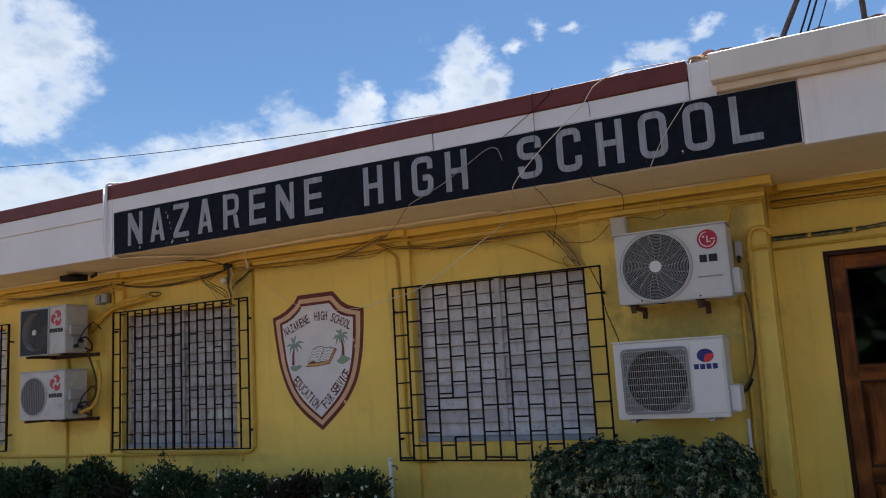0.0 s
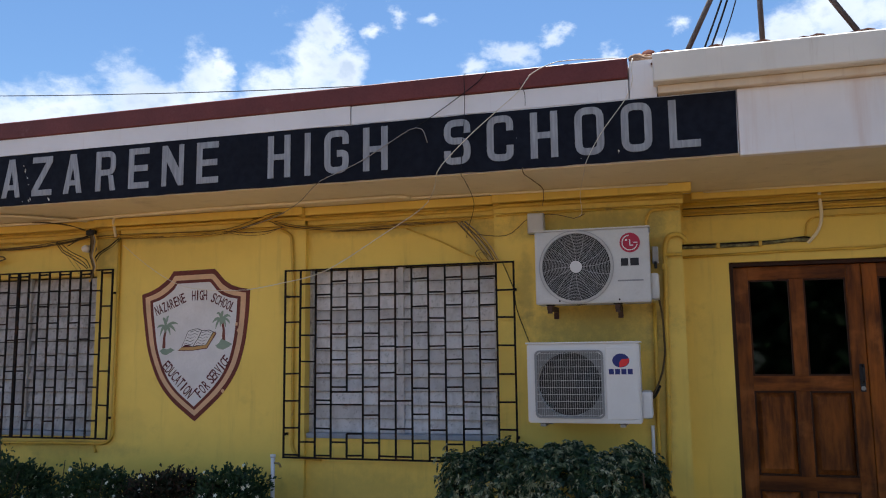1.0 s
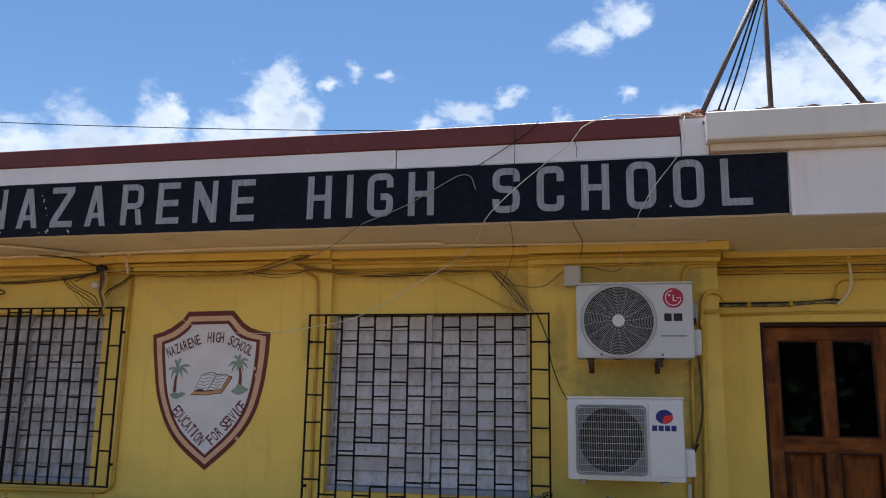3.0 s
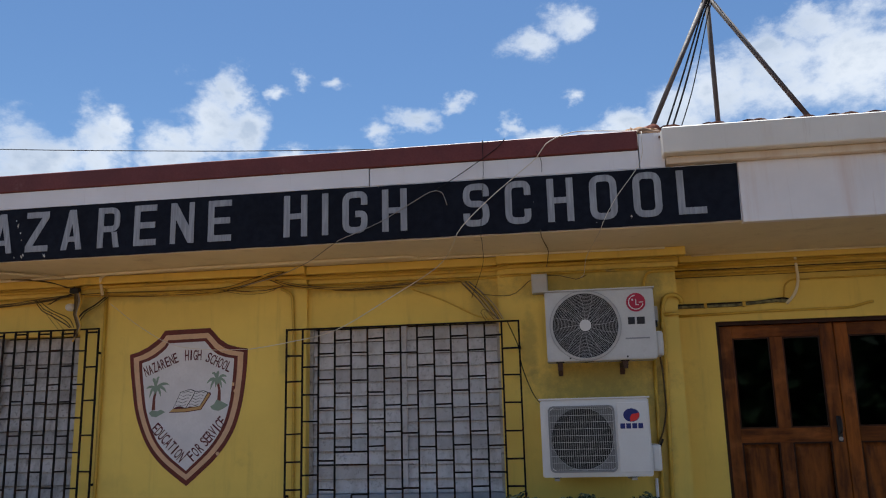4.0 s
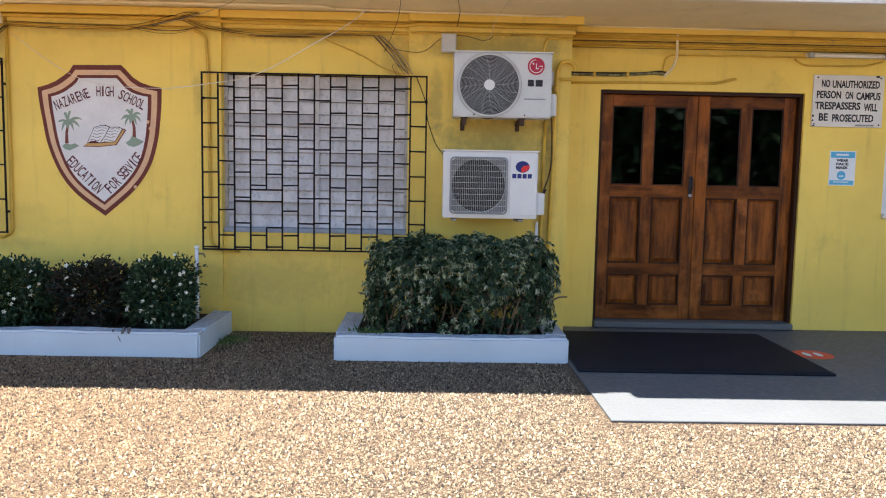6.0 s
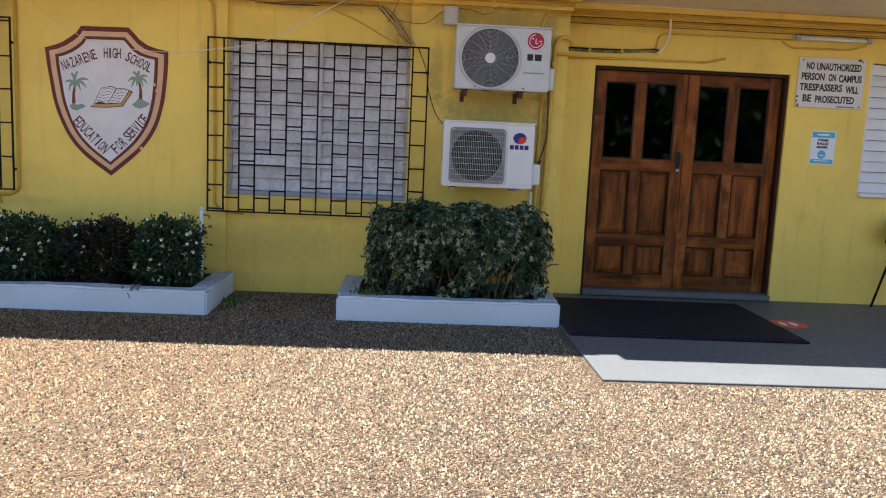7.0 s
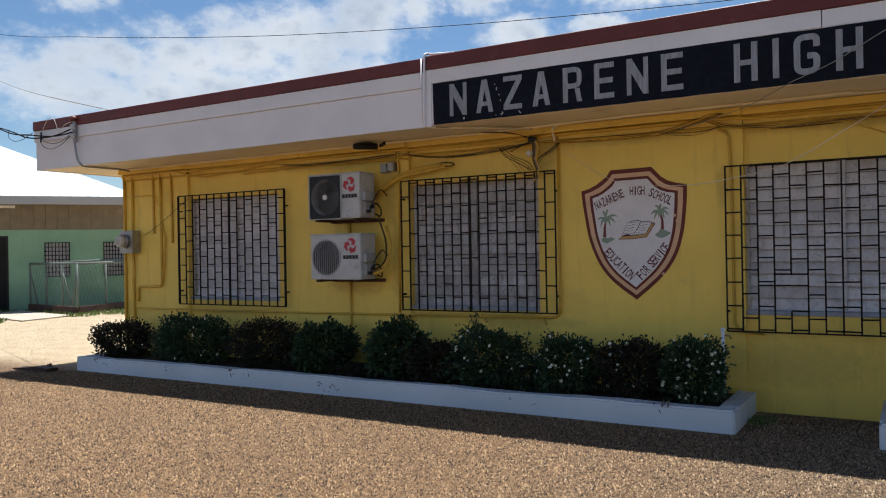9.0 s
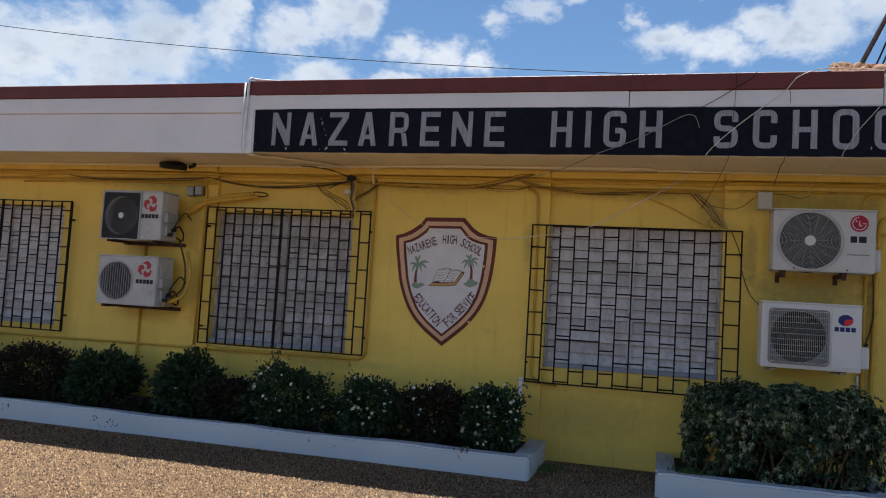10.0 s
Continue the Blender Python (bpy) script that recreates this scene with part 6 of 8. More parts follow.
# beside the crest and the third window
conduit([(-2.98, P, 2.545), (-2.885, P, 2.50), (-2.865, P, 2.10), (-2.86, P, 0.78), (-2.80, P, 0.72), (-2.62, P + IN, 0.70)], 0.013)
# corner pilaster beside the right-hand units
conduit([(0.0, P - 0.005, 0.19), (0.035, P - 0.005, 1.2), (0.058, P - 0.008, 2.27), (0.085, P - 0.012, 2.345), (0.16, P - 0.014, 2.352), (0.203, P - 0.012, 2.315), (0.205, P, 2.29)], 0.017, "thick yellow painted pipe with a swan neck")
conduit([(-0.05, P, 0.19), (-0.04, P, 1.2), (-0.03, P, 1.86)], 0.014)
conduit([(-0.085, P, 0.19), (-0.08, P, 1.0)], 0.012, "white plastic waste pipe", M_WHITE)
conduit([(-0.068, P, 2.37), (-0.066, P, 2.47), (-0.03, P, 2.538), (0.172, P, 2.540)], 0.010, "thin yellow painted conduit bent up to the cornice", None, 0.06)
conduit([(0.06, P - 0.012, 2.205), (0.176, P - 0.012, 2.206)], 0.013)
conduit([(-0.09, 6.05, 1.20), (-0.045, P - 0.05, 1.25), (0.0, P - 0.03, 1.36), (0.028, P - 0.03, 1.50), (0.022, P - 0.03, 1.78), (-0.01, 6.1, 1.95)], 0.007, "grimy refrigerant pipe between the units", M_GRIME, 0.12)
conduit([(-0.085, 6.04, 1.19), (-0.05, P - 0.055, 1.215), (-0.018, P - 0.036, 1.28)], 0.011, "dark foam sleeve on the refrigerant pipe", M_CABLE, 0.08)
for z in (0.5, 1.55, 2.12):
    clip(0.045, W - 0.045, z)
# door bay
Q = D - 0.016
conduit([(0.205, Q - 0.036, 2.628), (3.4, Q - 0.036, 2.630), (8.9, Q - 0.036, 2.628)], 0.016, "thick yellow painted conduit over the door")
conduit([(0.20, Q, 2.588), (0.9, Q, 2.574), (8.9, Q, 2.580)], 0.012)
conduit([(0.20, Q, 2.553), (0.9, Q, 2.550), (1.64, Q, 2.554), (8.9, Q, 2.554)], 0.009)
conduit([(0.19, Q - 0.03, 2.298), (0.25, Q, 2.302), (0.67, Q, 2.301), (0.99, Q, 2.325), (1.10, Q, 2.316)], 0.014, "green-grey corroded pipe above the door", plain("corroded_pipe", (0.30, 0.27, 0.13), 0.6, 0.2, vary=0.5, coarse=14, dirt=(0.05, 0.045, 0.03), dirt_at=(0.46, 0.56)))
conduit([(0.19, Q - 0.02, 2.317), (0.45, Q - 0.005, 2.318), (0.85, Q - 0.005, 2.322), (1.06, Q - 0.005, 2.343), (1.11, Q - 0.005, 2.33)], 0.006, "thin black cable along the door pipe", M_CABLE)
conduit([(1.062, Q, 2.335), (1.08, Q, 2.45), (1.13, Q, 2.488), (1.70, Q, 2.491), (2.36, Q, 2.49)], 0.007)
conduit([(0.19, Q, 2.226), (0.9, Q, 2.243), (1.56, Q, 2.245), (1.70, Q, 2.284), (1.73, Q + 0.01, 2.288)], 0.011)
conduit([(1.17, D - 0.05, 2.715), (1.18, D - 0.045, 2.474), (1.15, D - 0.035, 2.374), (1.075, D - 0.03, 2.295)], 0.012, "cream flexible conduit down to the door pipe", M_SOFFIT, 0.06)
conduit([(0.36, D - 0.10, 2.708), (1.16, D - 0.10, 2.708), (1.9, D - 0.10, 2.706)], 0.008, "thin cream conduit along the soffit", M_SOFFIT, 0.04)
conduit([(-4.42, 6.02, 2.702), (-4.55, 6.16, 2.70), (-4.56, P - 0.05, 2.66), (-4.548, P - 0.03, 2.56)], 0.012, "cream conduit bent down from the soffit", M_SOFFIT, 0.05)
for x in (0.45, 0.75):
    clip(x, Q - 0.02, 2.305)
conduit([(2.25, Q, 2.475), (2.30, Q, 2.44), (2.36, Q, 2.42), (2.9, Q, 2.425), (3.05, Q, 2.47)], 0.009)

# ---- loose cables ----


def cable(pts, r, mat, label, cat="cable"):
    return pipe("cable", pts, r, mat, label, cat, loose=True, group="loose cables", sides=6)


def bundle(pts, n, spread, seed, label, r=0.0030, mats=None):
    q = random.Random(seed)
    for k in range(n):
        dx, dz, ph = q.uniform(-0.04, 0.04), q.gauss(0, spread), q.uniform(0, 6.3)
        line = [(x + dx, y - abs(q.gauss(0, 0.006)), z + (0.0 if i in (0, len(pts) - 1) else dz + 0.5 * spread * math.sin(ph + i * 1.7))) for i, (x, y, z) in enumerate(pts)]
        cable(line, r * q.uniform(0.75, 1.3), q.choice(mats or (M_CABLE_DUSTY, M_PIPE, M_GRIME, M_PIPE, M_CABLE_DUSTY)), label)


cable([(0.03, 5.48, 3.42), (-0.12, 5.44, 3.412), (-0.49, 5.40, 3.425), (-0.62, 5.368, 3.40), (-0.752, 5.366, 3.342), (-0.824, 5.37, 3.244), (-0.986, 5.37, 3.114), (-1.15, 5.37, 2.982), (-1.315, 5.372, 2.832), (-1.40, 5.38, 2.735), (-1.47, 5.55, 2.66), (-1.60, 5.70, 2.56), (-1.90, 5.70, 2.38), (-2.36, 5.72, 2.135), (-2.78, 5.81, 2.06), (-3.1, 5.90, 2.03)], 0.0034, M_CABLE_PALE, "slack cream cable hanging from the roof edge")
cable([(-3.1, 5.90, 2.03), (-3.5, 6.05, 2.05), (-3.89, 6.19, 2.116), (-4.2, 6.21, 2.28), (-4.478, 6.215, 2.485)], 0.0022, M_CABLE_PALE, "thin pale wire drooping across the crest")
cable([(-1.466, 5.38, 2.944), (-1.49, 5.38, 3.02), (-1.52, 5.378, 3.048), (-1.59, 5.378, 3.045), (-1.765, 5.38, 2.951), (-1.956, 5.38, 2.848), (-2.152, 5.38, 2.771), (-2.25, 5.385, 2.736), (-2.38, 5.50, 2.70), (-2.60, 5.75, 2.66), (-2.95, 6.05, 2.62), (-3.3, 6.17, 2.57)], 0.0032, M_CABLE_GREY, "stiff grey cable bent over the sign")
cable([(-1.04, 5.366, 3.40), (-1.085, 5.37, 3.348), (-1.166, 5.372, 3.289), (-1.389, 5.38, 3.15), (-1.56, 5.382, 3.052)], 0.003, M_CABLE, "dark cable over the parapet edge")
cable([(-1.20, 5.45, 3.405), (-1.20, 5.368, 3.39), (-1.202, 5.378, 3.15), (-1.234, 5.378, 2.733), (-1.236, 5.46, 2.70), (-1.28, 5.95, 2.61), (-1.37, 6.10, 2.43), (-1.40, 6.21, 2.40)], 0.0022, M_CABLE, "thin dark wire dropping in front of the sign")
cable([(-0.09, 5.42, 3.40), (-0.10, 5.37, 3.34), (-0.114, 5.373, 3.172), (-0.302, 5.376, 2.917), (-0.398, 5.378, 2.75), (-0.42, 5.42, 2.70), (-0.50, 5.9, 2.62), (-0.52, 6.18, 2.53), (-0.58, 6.19, 2.50)], 0.0024, M_CABLE_PALE, "thin pale wire over the lettering")
cable([(-0.825, 5.373, 3.294), (-0.80, 5.374, 3.25), (-0.79, 5.376, 3.20), (-0.791, 5.378, 3.14)], 0.002, M_CABLE, "short dark wire hanging on the fascia")
cable([(-0.82, 5.392, 2.73), (-0.818, 5.41, 2.69), (-0.80, 5.75, 2.705), (-0.78, 6.05, 2.70), (-0.80, 6.13, 2.60)], 0.0035, M_CABLE_DUSTY, "brown wire stapled across the soffit")
cable([(-1.32, 6.20, 2.42), (-1.15, 6.215, 2.40), (-1.05, 6.215, 2.42), (-0.90, 6.20, 2.53), (-0.70, 6.19, 2.535), (-0.58, 6.185, 2.50), (-0.5, 6.185, 2.53)], 0.003, M_CABLE_DUSTY, "brown wire beside the junction box")
bundle([(-1.46, 6.255, 2.535), (-1.37, 6.245, 2.44), (-1.31, 6.235, 2.37), (-1.25, 6.225, 2.29), (-1.195, 6.20, 2.215)], 9, 0.012, 52, "loose end of a cable bundle above the grille", 0.0024, (M_GRIME, M_CABLE_DUSTY, M_GRIME, M_CABLE_GREY))
bundle([(-1.30, 6.20, 2.205), (-1.34, 6.19, 2.27), (-1.30, 6.19, 2.29), (-1.24, 6.19, 2.24)], 2, 0.006, 53, "short stiff wire end above the grille", 0.002, (M_GRIME,))
cable([(-1.9, 6.262, 2.50), (-1.65, 6.265, 2.40), (-1.4, 6.26, 2.27), (-1.25, 6.22, 2.22)], 0.006, M_PIPE, "yellow painted cable slanting down the bay")
cable([(-1.13, 6.215, 2.20), (-1.05, 6.22, 2.0), (-1.03, 6.22, 1.85), (-0.96, 6.215, 1.65), (-0.89, 6.05, 1.55)], 0.0035, M_CABLE, "thin dark wire to the lower unit")
# drooping bundles under the cornice: many thin strands, dusty and half painted over
bundle([(-4.78, 6.20, 2.575), (-4.5, 6.215, 2.560), (-4.1, 6.220, 2.548), (-3.7, 6.220, 2.545), (-3.45, 6.210, 2.565), (-3.25, 6.19, 2.605), (-3.05, 6.16, 2.650), (-2.94, 6.14, 2.668)], 9, 0.010, 41, "dusty cable sagging under the cornice")
bundle([(-3.5, 6.20, 2.555), (-3.3, 6.215, 2.535), (-3.1, 6.22, 2.545), (-2.95, 6.20, 2.565)], 3, 0.012, 44, "loose cable curling under the cornice", 0.0022)
bundle([(-3.02, 6.18, 2.610), (-2.90, 6.19, 2.575), (-2.72, 6.225, 2.545), (-2.45, 6.250, 2.525), (-2.15, 6.255, 2.528), (-1.85, 6.258, 2.535), (-1.45, 6.258, 2.535)], 8, 0.008, 42, "dusty cable sagging under the cornice")
bundle([(-6.36, 6.20, 2.585), (-6.15, 6.235, 2.545), (-5.75, 6.25, 2.515), (-5.4, 6.25, 2.520), (-5.1, 6.24, 2.545), (-4.8, 6.20, 2.575)], 7, 0.008, 43, "dusty cable sagging under the cornice")
bundle([(-8.25, 6.21, 2.60), (-7.8, 6.20, 2.560), (-7.2, 6.205, 2.565), (-6.7, 6.20, 2.575), (-6.40, 6.19, 2.590)], 4, 0.010, 45, "painted cable under the cornice", 0.004, (M_PIPE, M_PIPE, M_CABLE_DUSTY))
bundle([(-10.0, 6.21, 2.60), (-9.6, 6.235, 2.54), (-9.1, 6.255, 2.56), (-8.5, 6.25, 2.60)], 4, 0.008, 46, "painted cable under the cornice", 0.005, (M_PIPE,))
bundle([(-5.50, 5.46, 2.700), (-5.25, 5.68, 2.702), (-5.0, 5.92, 2.700), (-4.86, 6.05, 2.694)], 3, 0.005, 54, "grimy cable slanting across the soffit", 0.0035, (M_GRIME,))
bundle([(-5.25, 6.04, 2.700), (-5.05, 6.07, 2.690), (-4.90, 6.12, 2.665), (-4.80, 6.15, 2.625)], 3, 0.006, 47, "brown cable crossing from the soffit", 0.004, (M_GRIME, M_CABLE))
for k in range(4):
    cable([(-4.80 + 0.012 * k, 6.185, 2.64 - 0.01 * k), (-4.775 + 0.018 * k, 6.175, 2.52), (-4.775 + 0.010 * k, 6.17, 2.40), (-4.735 + 0.010 * k, 6.168, 2.30), (-4.735 - 0.012 * k, 6.165, 2.215 - 0.015 * k)], 0.010 if k < 2 else 0.007, (M_GRIME, M_CABLE_DUSTY, M_CABLE_GREY, M_PIPE)[k], "thick weathered cable dropping to the grille")
bundle([(-5.14, 6.21, 2.545), (-5.06, 6.20, 2.475), (-4.98, 6.19, 2.43), (-4.90, 6.185, 2.39), (-4.82, 6.18, 2.35), (-4.77, 6.175, 2.29)], 3, 0.010, 48, "dark cable looped under the cornice", 0.0042, (M_CABLE, M_GRIME))
bundle([(-5.05, 6.20, 2.46), (-4.96, 6.195, 2.36), (-4.88, 6.19, 2.27), (-4.84, 6.185, 2.22)], 2, 0.008, 49, "thin dark wire hanging to the grille", 0.002, (M_GRIME,))
bundle([(-5.02, 6.20, 2.50), (-4.92, 6.19, 2.555), (-4.80, 6.18, 2.58)], 2, 0.008, 50, "dark cable rising to the joint", 0.004, (M_GRIME, M_CABLE))
bundle([(-4.50, 6.205, 2.545), (-4.58, 6.19, 2.48), (-4.68, 6.185, 2.42), (-4.73, 6.175, 2.34)], 2, 0.010, 51, "dark cable looped under the cornice", 0.005, (M_CABLE,))
cable([(-10.745, 6.215, 1.782), (-10.5, 6.195, 1.88), (-10.2, 6.19, 2.04), (-9.86, 6.20, 2.24), (-9.80, 6.24, 2.28)], 0.004, M_CABLE_DUSTY, "dusty brown cable to the meter")
node_box = part("cable_joint", merged(box(-4.83, -4.745, 6.155, 6.21, 2.580, 2.632, 0.018, 2)), M_DARK)
tagged(node_box, "taped black cable joint under the cornice", "cable joint")

# ---- small fittings ----
jb = thing("junction_box", "white plastic junction box beside the unit", "junction box", "junction boxes")
part("box_body", box(-0.925, -0.80, 6.17, W, 2.40, 2.555, 0.008, 2), M_CASE_OLD, jb)
part("cover", box(-0.918, -0.807, 6.162, 6.169, 2.407, 2.548, 0.003), M_CASE_OLD, jb)
iso = thing("isolator", "grey isolator switch beside the swan-neck pipe", "switch", "switches")
part("box_body", box(-0.032, 0.012, 6.14, 6.23, 2.14, 2.26, 0.006), M_GUARD, iso)
part("lever", box(-0.02, 0.0, 6.11, 6.139, 2.10, 2.15, 0.004), M_DARK, iso)
for k, x in enumerate((-6.63, -6.53)):
    sw = thing("switch_box", "small grey metal switch box on the wall", "switch", "switches")
    part("box_body", box(x - 0.042, x + 0.042, 6.17, W, 2.385 + 0.01 * k, 2.49 + 0.01 * k, 0.006), M_STEEL, sw)
    part("cover", box(x - 0.034, x + 0.034, 6.164, 6.169, 2.395 + 0.01 * k, 2.48 + 0.01 * k, 0.002), M_GUARD, sw)
cam_unit = thing("security_camera", "black bullet security camera under the soffit", "camera")
part("housing", sweep([(-6.76, 5.80, 2.655), (-6.74, 5.83, 2.657), (-6.60, 6.02, 2.665)], [0.030, 0.036, 0.036], 14), M_DARK, cam_unit)
part("visor", box(-6.79, -6.58, 5.85, 5.95, 2.692, 2.698, 0.002), M_DARK, cam_unit)
part("mount", sweep([(-6.58, 6.04, 2.668), (-6.54, 6.08, 2.70), (-6.54, 6.08, 2.722)], 0.018, 10), M_DARK, cam_unit)
lampb = thing("wall_lamp", "small round bulb holder under the cornice", "lamp")
part("holder", sweep([(-4.80, 6.24, 2.47), (-4.80, 6.17, 2.462)], 0.032, 14), M_CASE_OLD, lampb)
part("bulb", sweep([(-4.80, 6.168, 2.462), (-4.80, 6.15, 2.46), (-4.80, 6.12, 2.457), (-4.80, 6.105, 2.456)], [0.020, 0.034, 0.030, 0.012], 14), M_TUBE, lampb, "frosted bulb")
meter = thing("electric_meter", "grey electricity meter box with a round glass dial", "electric meter")
part("box_body", box(-11.13, -10.87, 6.10, 6.24, 1.53, 1.85, 0.012, 2), M_STEEL, meter)
part("socket", sweep([(-11.02, 6.10, 1.70), (-11.02, 6.06, 1.70)], 0.10, 20), M_STEEL, meter)
part("dial", sweep([(-11.02, 6.059, 1.70), (-11.02, 5.99, 1.70), (-11.02, 5.975, 1.70)], [0.082, 0.078, 0.06], 20), M_CASE_OLD, meter, "round glass dial")
part("dial_face", disc(-11.02, 1.70, 0.045, 5.966, 5.974, 20), M_GUARD, meter)
rack = thing("service_bracket", "porcelain insulator rack holding the service wires", "insulator rack")
part("rail", box(-11.09, -11.04, 5.36, 5.40, 3.02, 3.30, 0.005), M_STEEL, rack)
for z in (3.10, 3.22):
    part("insulator", sweep([(-11.065, 5.345, z - 0.035), (-11.065, 5.345, z - 0.02), (-11.065, 5.345, z), (-11.065, 5.345, z + 0.02), (-11.065, 5.345, z + 0.035)], [0.028, 0.036, 0.024, 0.036, 0.028], 12), M_CASE_OLD, rack, "white porcelain insulator")
part("cap", sweep([(-11.065, 5.36, 3.30), (-11.065, 5.36, 3.34), (-11.065, 5.36, 3.37)], [0.04, 0.05, 0.02], 12), M_TRIM, rack)
for k in range(2):
    cable([(-31.6, 15.75 + 0.2 * k, 6.75), (-22.0, 10.25 + 0.05 * k, 4.95), (-15.27, 6.51, 3.83 + 0.03 * k), (-12.5, 5.35, 3.30 - 0.03 * k), (-11.85, 5.22, 3.13 + 0.04 * k), (-11.4, 5.28, 3.12), (-11.07, 5.34, 3.20 - 0.05 * k)], 0.009, M_CABLE, "black overhead service wire", "wire")
cable([(-11.79, 5.37, 3.20), (-11.785, 5.35, 3.12), (-11.73, 5.34, 3.03), (-11.55, 5.335, 2.965), (-11.36, 5.34, 2.99), (-11.22, 5.345, 3.05), (-11.10, 5.35, 3.12)], 0.0045, M_CABLE, "black service wire looped at the eaves")
cable([(-11.80, 5.365, 3.21), (-11.72, 5.345, 3.10), (-11.55, 5.335, 3.045), (-11.36, 5.34, 3.04), (-11.18, 5.345, 3.10), (-11.07, 5.35, 3.16)], 0.004, M_CABLE, "black service wire looped at the eaves")
cable([(-11.78, 5.365, 3.20), (-11.68, 5.345, 3.30), (-11.567, 5.34, 3.396), (-11.46, 5.345, 3.36), (-11.40, 5.35, 3.22), (-11.36, 5.35, 3.19), (-11.24, 5.35, 3.27), (-11.10, 5.35, 3.29)], 0.004, M_CABLE_PALE, "pale service wire looped at the eaves")
cable([(-12.60, 5.40, 3.33), (-12.615, 5.39, 3.24), (-12.49, 5.385, 3.162), (-12.30, 5.385, 3.155), (-12.13, 5.385, 3.20), (-12.02, 5.39, 3.235)], 0.0045, M_CABLE, "black service wire looped at the eaves")
cable([(-11.78, 5.36, 3.22), (-11.78, 5.352, 3.08)], 0.012, M_CABLE, "taped splice hanging from the service wire")
conduit([(-11.07, 5.375, 3.03), (-11.02, 5.376, 2.78), (-10.98, 5.42, 2.702), (-10.95, 6.0, 2.70), (-11.0, 6.2, 2.69)], 0.014, "grey conduit from the insulators under the soffit", M_GUARD, 0.05)
# high lines across the sky
cable([(-40.0, 5.9, 12.2), (-24.0, 5.6, 7.4), (-14.0, 5.5, 5.008), (-11.0, 5.5, 4.444), (-8.0, 5.5, 3.993), (-5.5, 5.5, 3.706), (-3.5, 5.5, 3.533), (-2.0, 5.5, 3.436), (-1.0, 5.5, 3.40), (-0.7, 5.5, 3.398)], 0.0035, M_CABLE, "thin dark wire running down to the parapet", "wire")
cable([(-52.7, 27.6, 13.5), (-27.1, 13.2, 7.47), (-18.5, 9.2, 5.25), (-10.77, 5.75, 3.461)], 0.007, M_CABLE_GREY, "thin overhead line coming down to the roof edge", "wire")

# ---- roof tripod ----
mast = thing("roof_tripod", "rusted steel pipe tripod on the roof", "mast")
apex = Vector((1.09, 8.45, 5.98))
for bx, by in ((0.12, 8.2), (1.14, 8.75), (2.22, 8.2)):
    foot = Vector((bx, by, 3.9))
    top = apex + (apex - foot).normalized() * 0.15
    part("leg", sweep([foot, top], 0.027, 10), M_POLE, mast)
    part("foot", box(bx - 0.08, bx + 0.08, by - 0.08, by + 0.08, 3.86, 3.93, 0.005), M_POLE, mast)
part("collar", sweep([apex - Vector((0, 0, 0.05)), apex + Vector((0, 0, 0.12))], 0.055, 12), M_POLE, mast)
part("mast_pole", sweep([apex, apex + Vector((0, 0, 3.0))], 0.03, 10), M_POLE, mast)
for k, o in enumerate((0.09, 0.15, 0.24)):
    cable([(0.30 + o, 8.3, 4.1), (0.58 + o, 8.37, 4.82), (0.95 + o * 0.5, 8.42, 5.7), (1.12 + o * 0.3, 8.42, 6.1), (1.14, 8.42, 6.8)], 0.010 if k < 2 else 0.006, M_CABLE, "black aerial cable beside the mast")

# ---- notices by the door ----
nt_board = thing("warning_sign", "white painted notice board with black hand lettering", "sign")
part("board", box(2.433, 3.075, D - 0.018, D - 0.001, 1.882, 2.343, 0.003), M_BOARD, nt_board)
yy = D - 0.018
for words, a, b, z in (("NO", 2.506, 2.580, 2.266), ("UNAUTHORIZED", 2.604, 3.032, 2.262), ("PERSON", 2.466, 2.686, 2.168), ("ON", 2.726, 2.795, 2.165), ("CAMPUS", 2.825, 3.045, 2.160),
                       ("TRESPASSERS", 2.456, 2.867, 2.070), ("WILL", 2.900, 3.025, 2.060), ("BE", 2.496, 2.578, 1.968), ("PROSECUTED", 2.617, 2.992, 1.962)):
    part("lettering", lettering(words, a, b, z - 0.034, z + 0.034, yy, 0.002, 0.030), M_INK, nt_board)
part("scribble_bar", box(2.83, 3.0, yy - 0.001, yy + 0.001, 1.892, 1.906), M_GREYINK, nt_board, "small faded scribble")
for x, z in ((2.47, 2.318), (3.04, 2.32), (2.455, 1.905), (3.045, 1.905)):
    part("nail", disc(x, z, 0.008, yy - 0.003, yy + 0.001, 10), M_RUST, nt_board)
for x0, z0, w, h in ((2.995, 2.325, 0.035, 0.016), (2.434, 1.97, 0.016, 0.018), (2.434, 1.93, 0.014, 0.014), (2.44, 1.885, 0.02, 0.010)):
    part("worn_spot", box(x0, x0 + w, yy - 0.0015, yy + 0.001, z0, z0 + h), M_INK, nt_board, "worn dark spot")
ps = thing("mask_poster", "small white and blue poster about face masks", "poster")
part("sheet", box(2.628, 2.868, D - 0.004, D - 0.001, 1.355, 1.668), M_PAPER, ps)
yy = D - 0.004
part("blue_band", box(2.638, 2.858, yy - 0.001, yy + 0.001, 1.606, 1.660), M_SKYBLUE, ps)
part("blue_band", box(2.638, 2.858, yy - 0.001, yy + 0.001, 1.362, 1.402), M_SKYBLUE, ps)
part("white_bar", box(2.685, 2.80, yy - 0.002, yy - 0.0009, 1.626, 1.642), M_PAPER, ps)
part("white_bar", box(2.67, 2.81, yy - 0.002, yy - 0.0009, 1.383, 1.391), M_PAPER, ps)
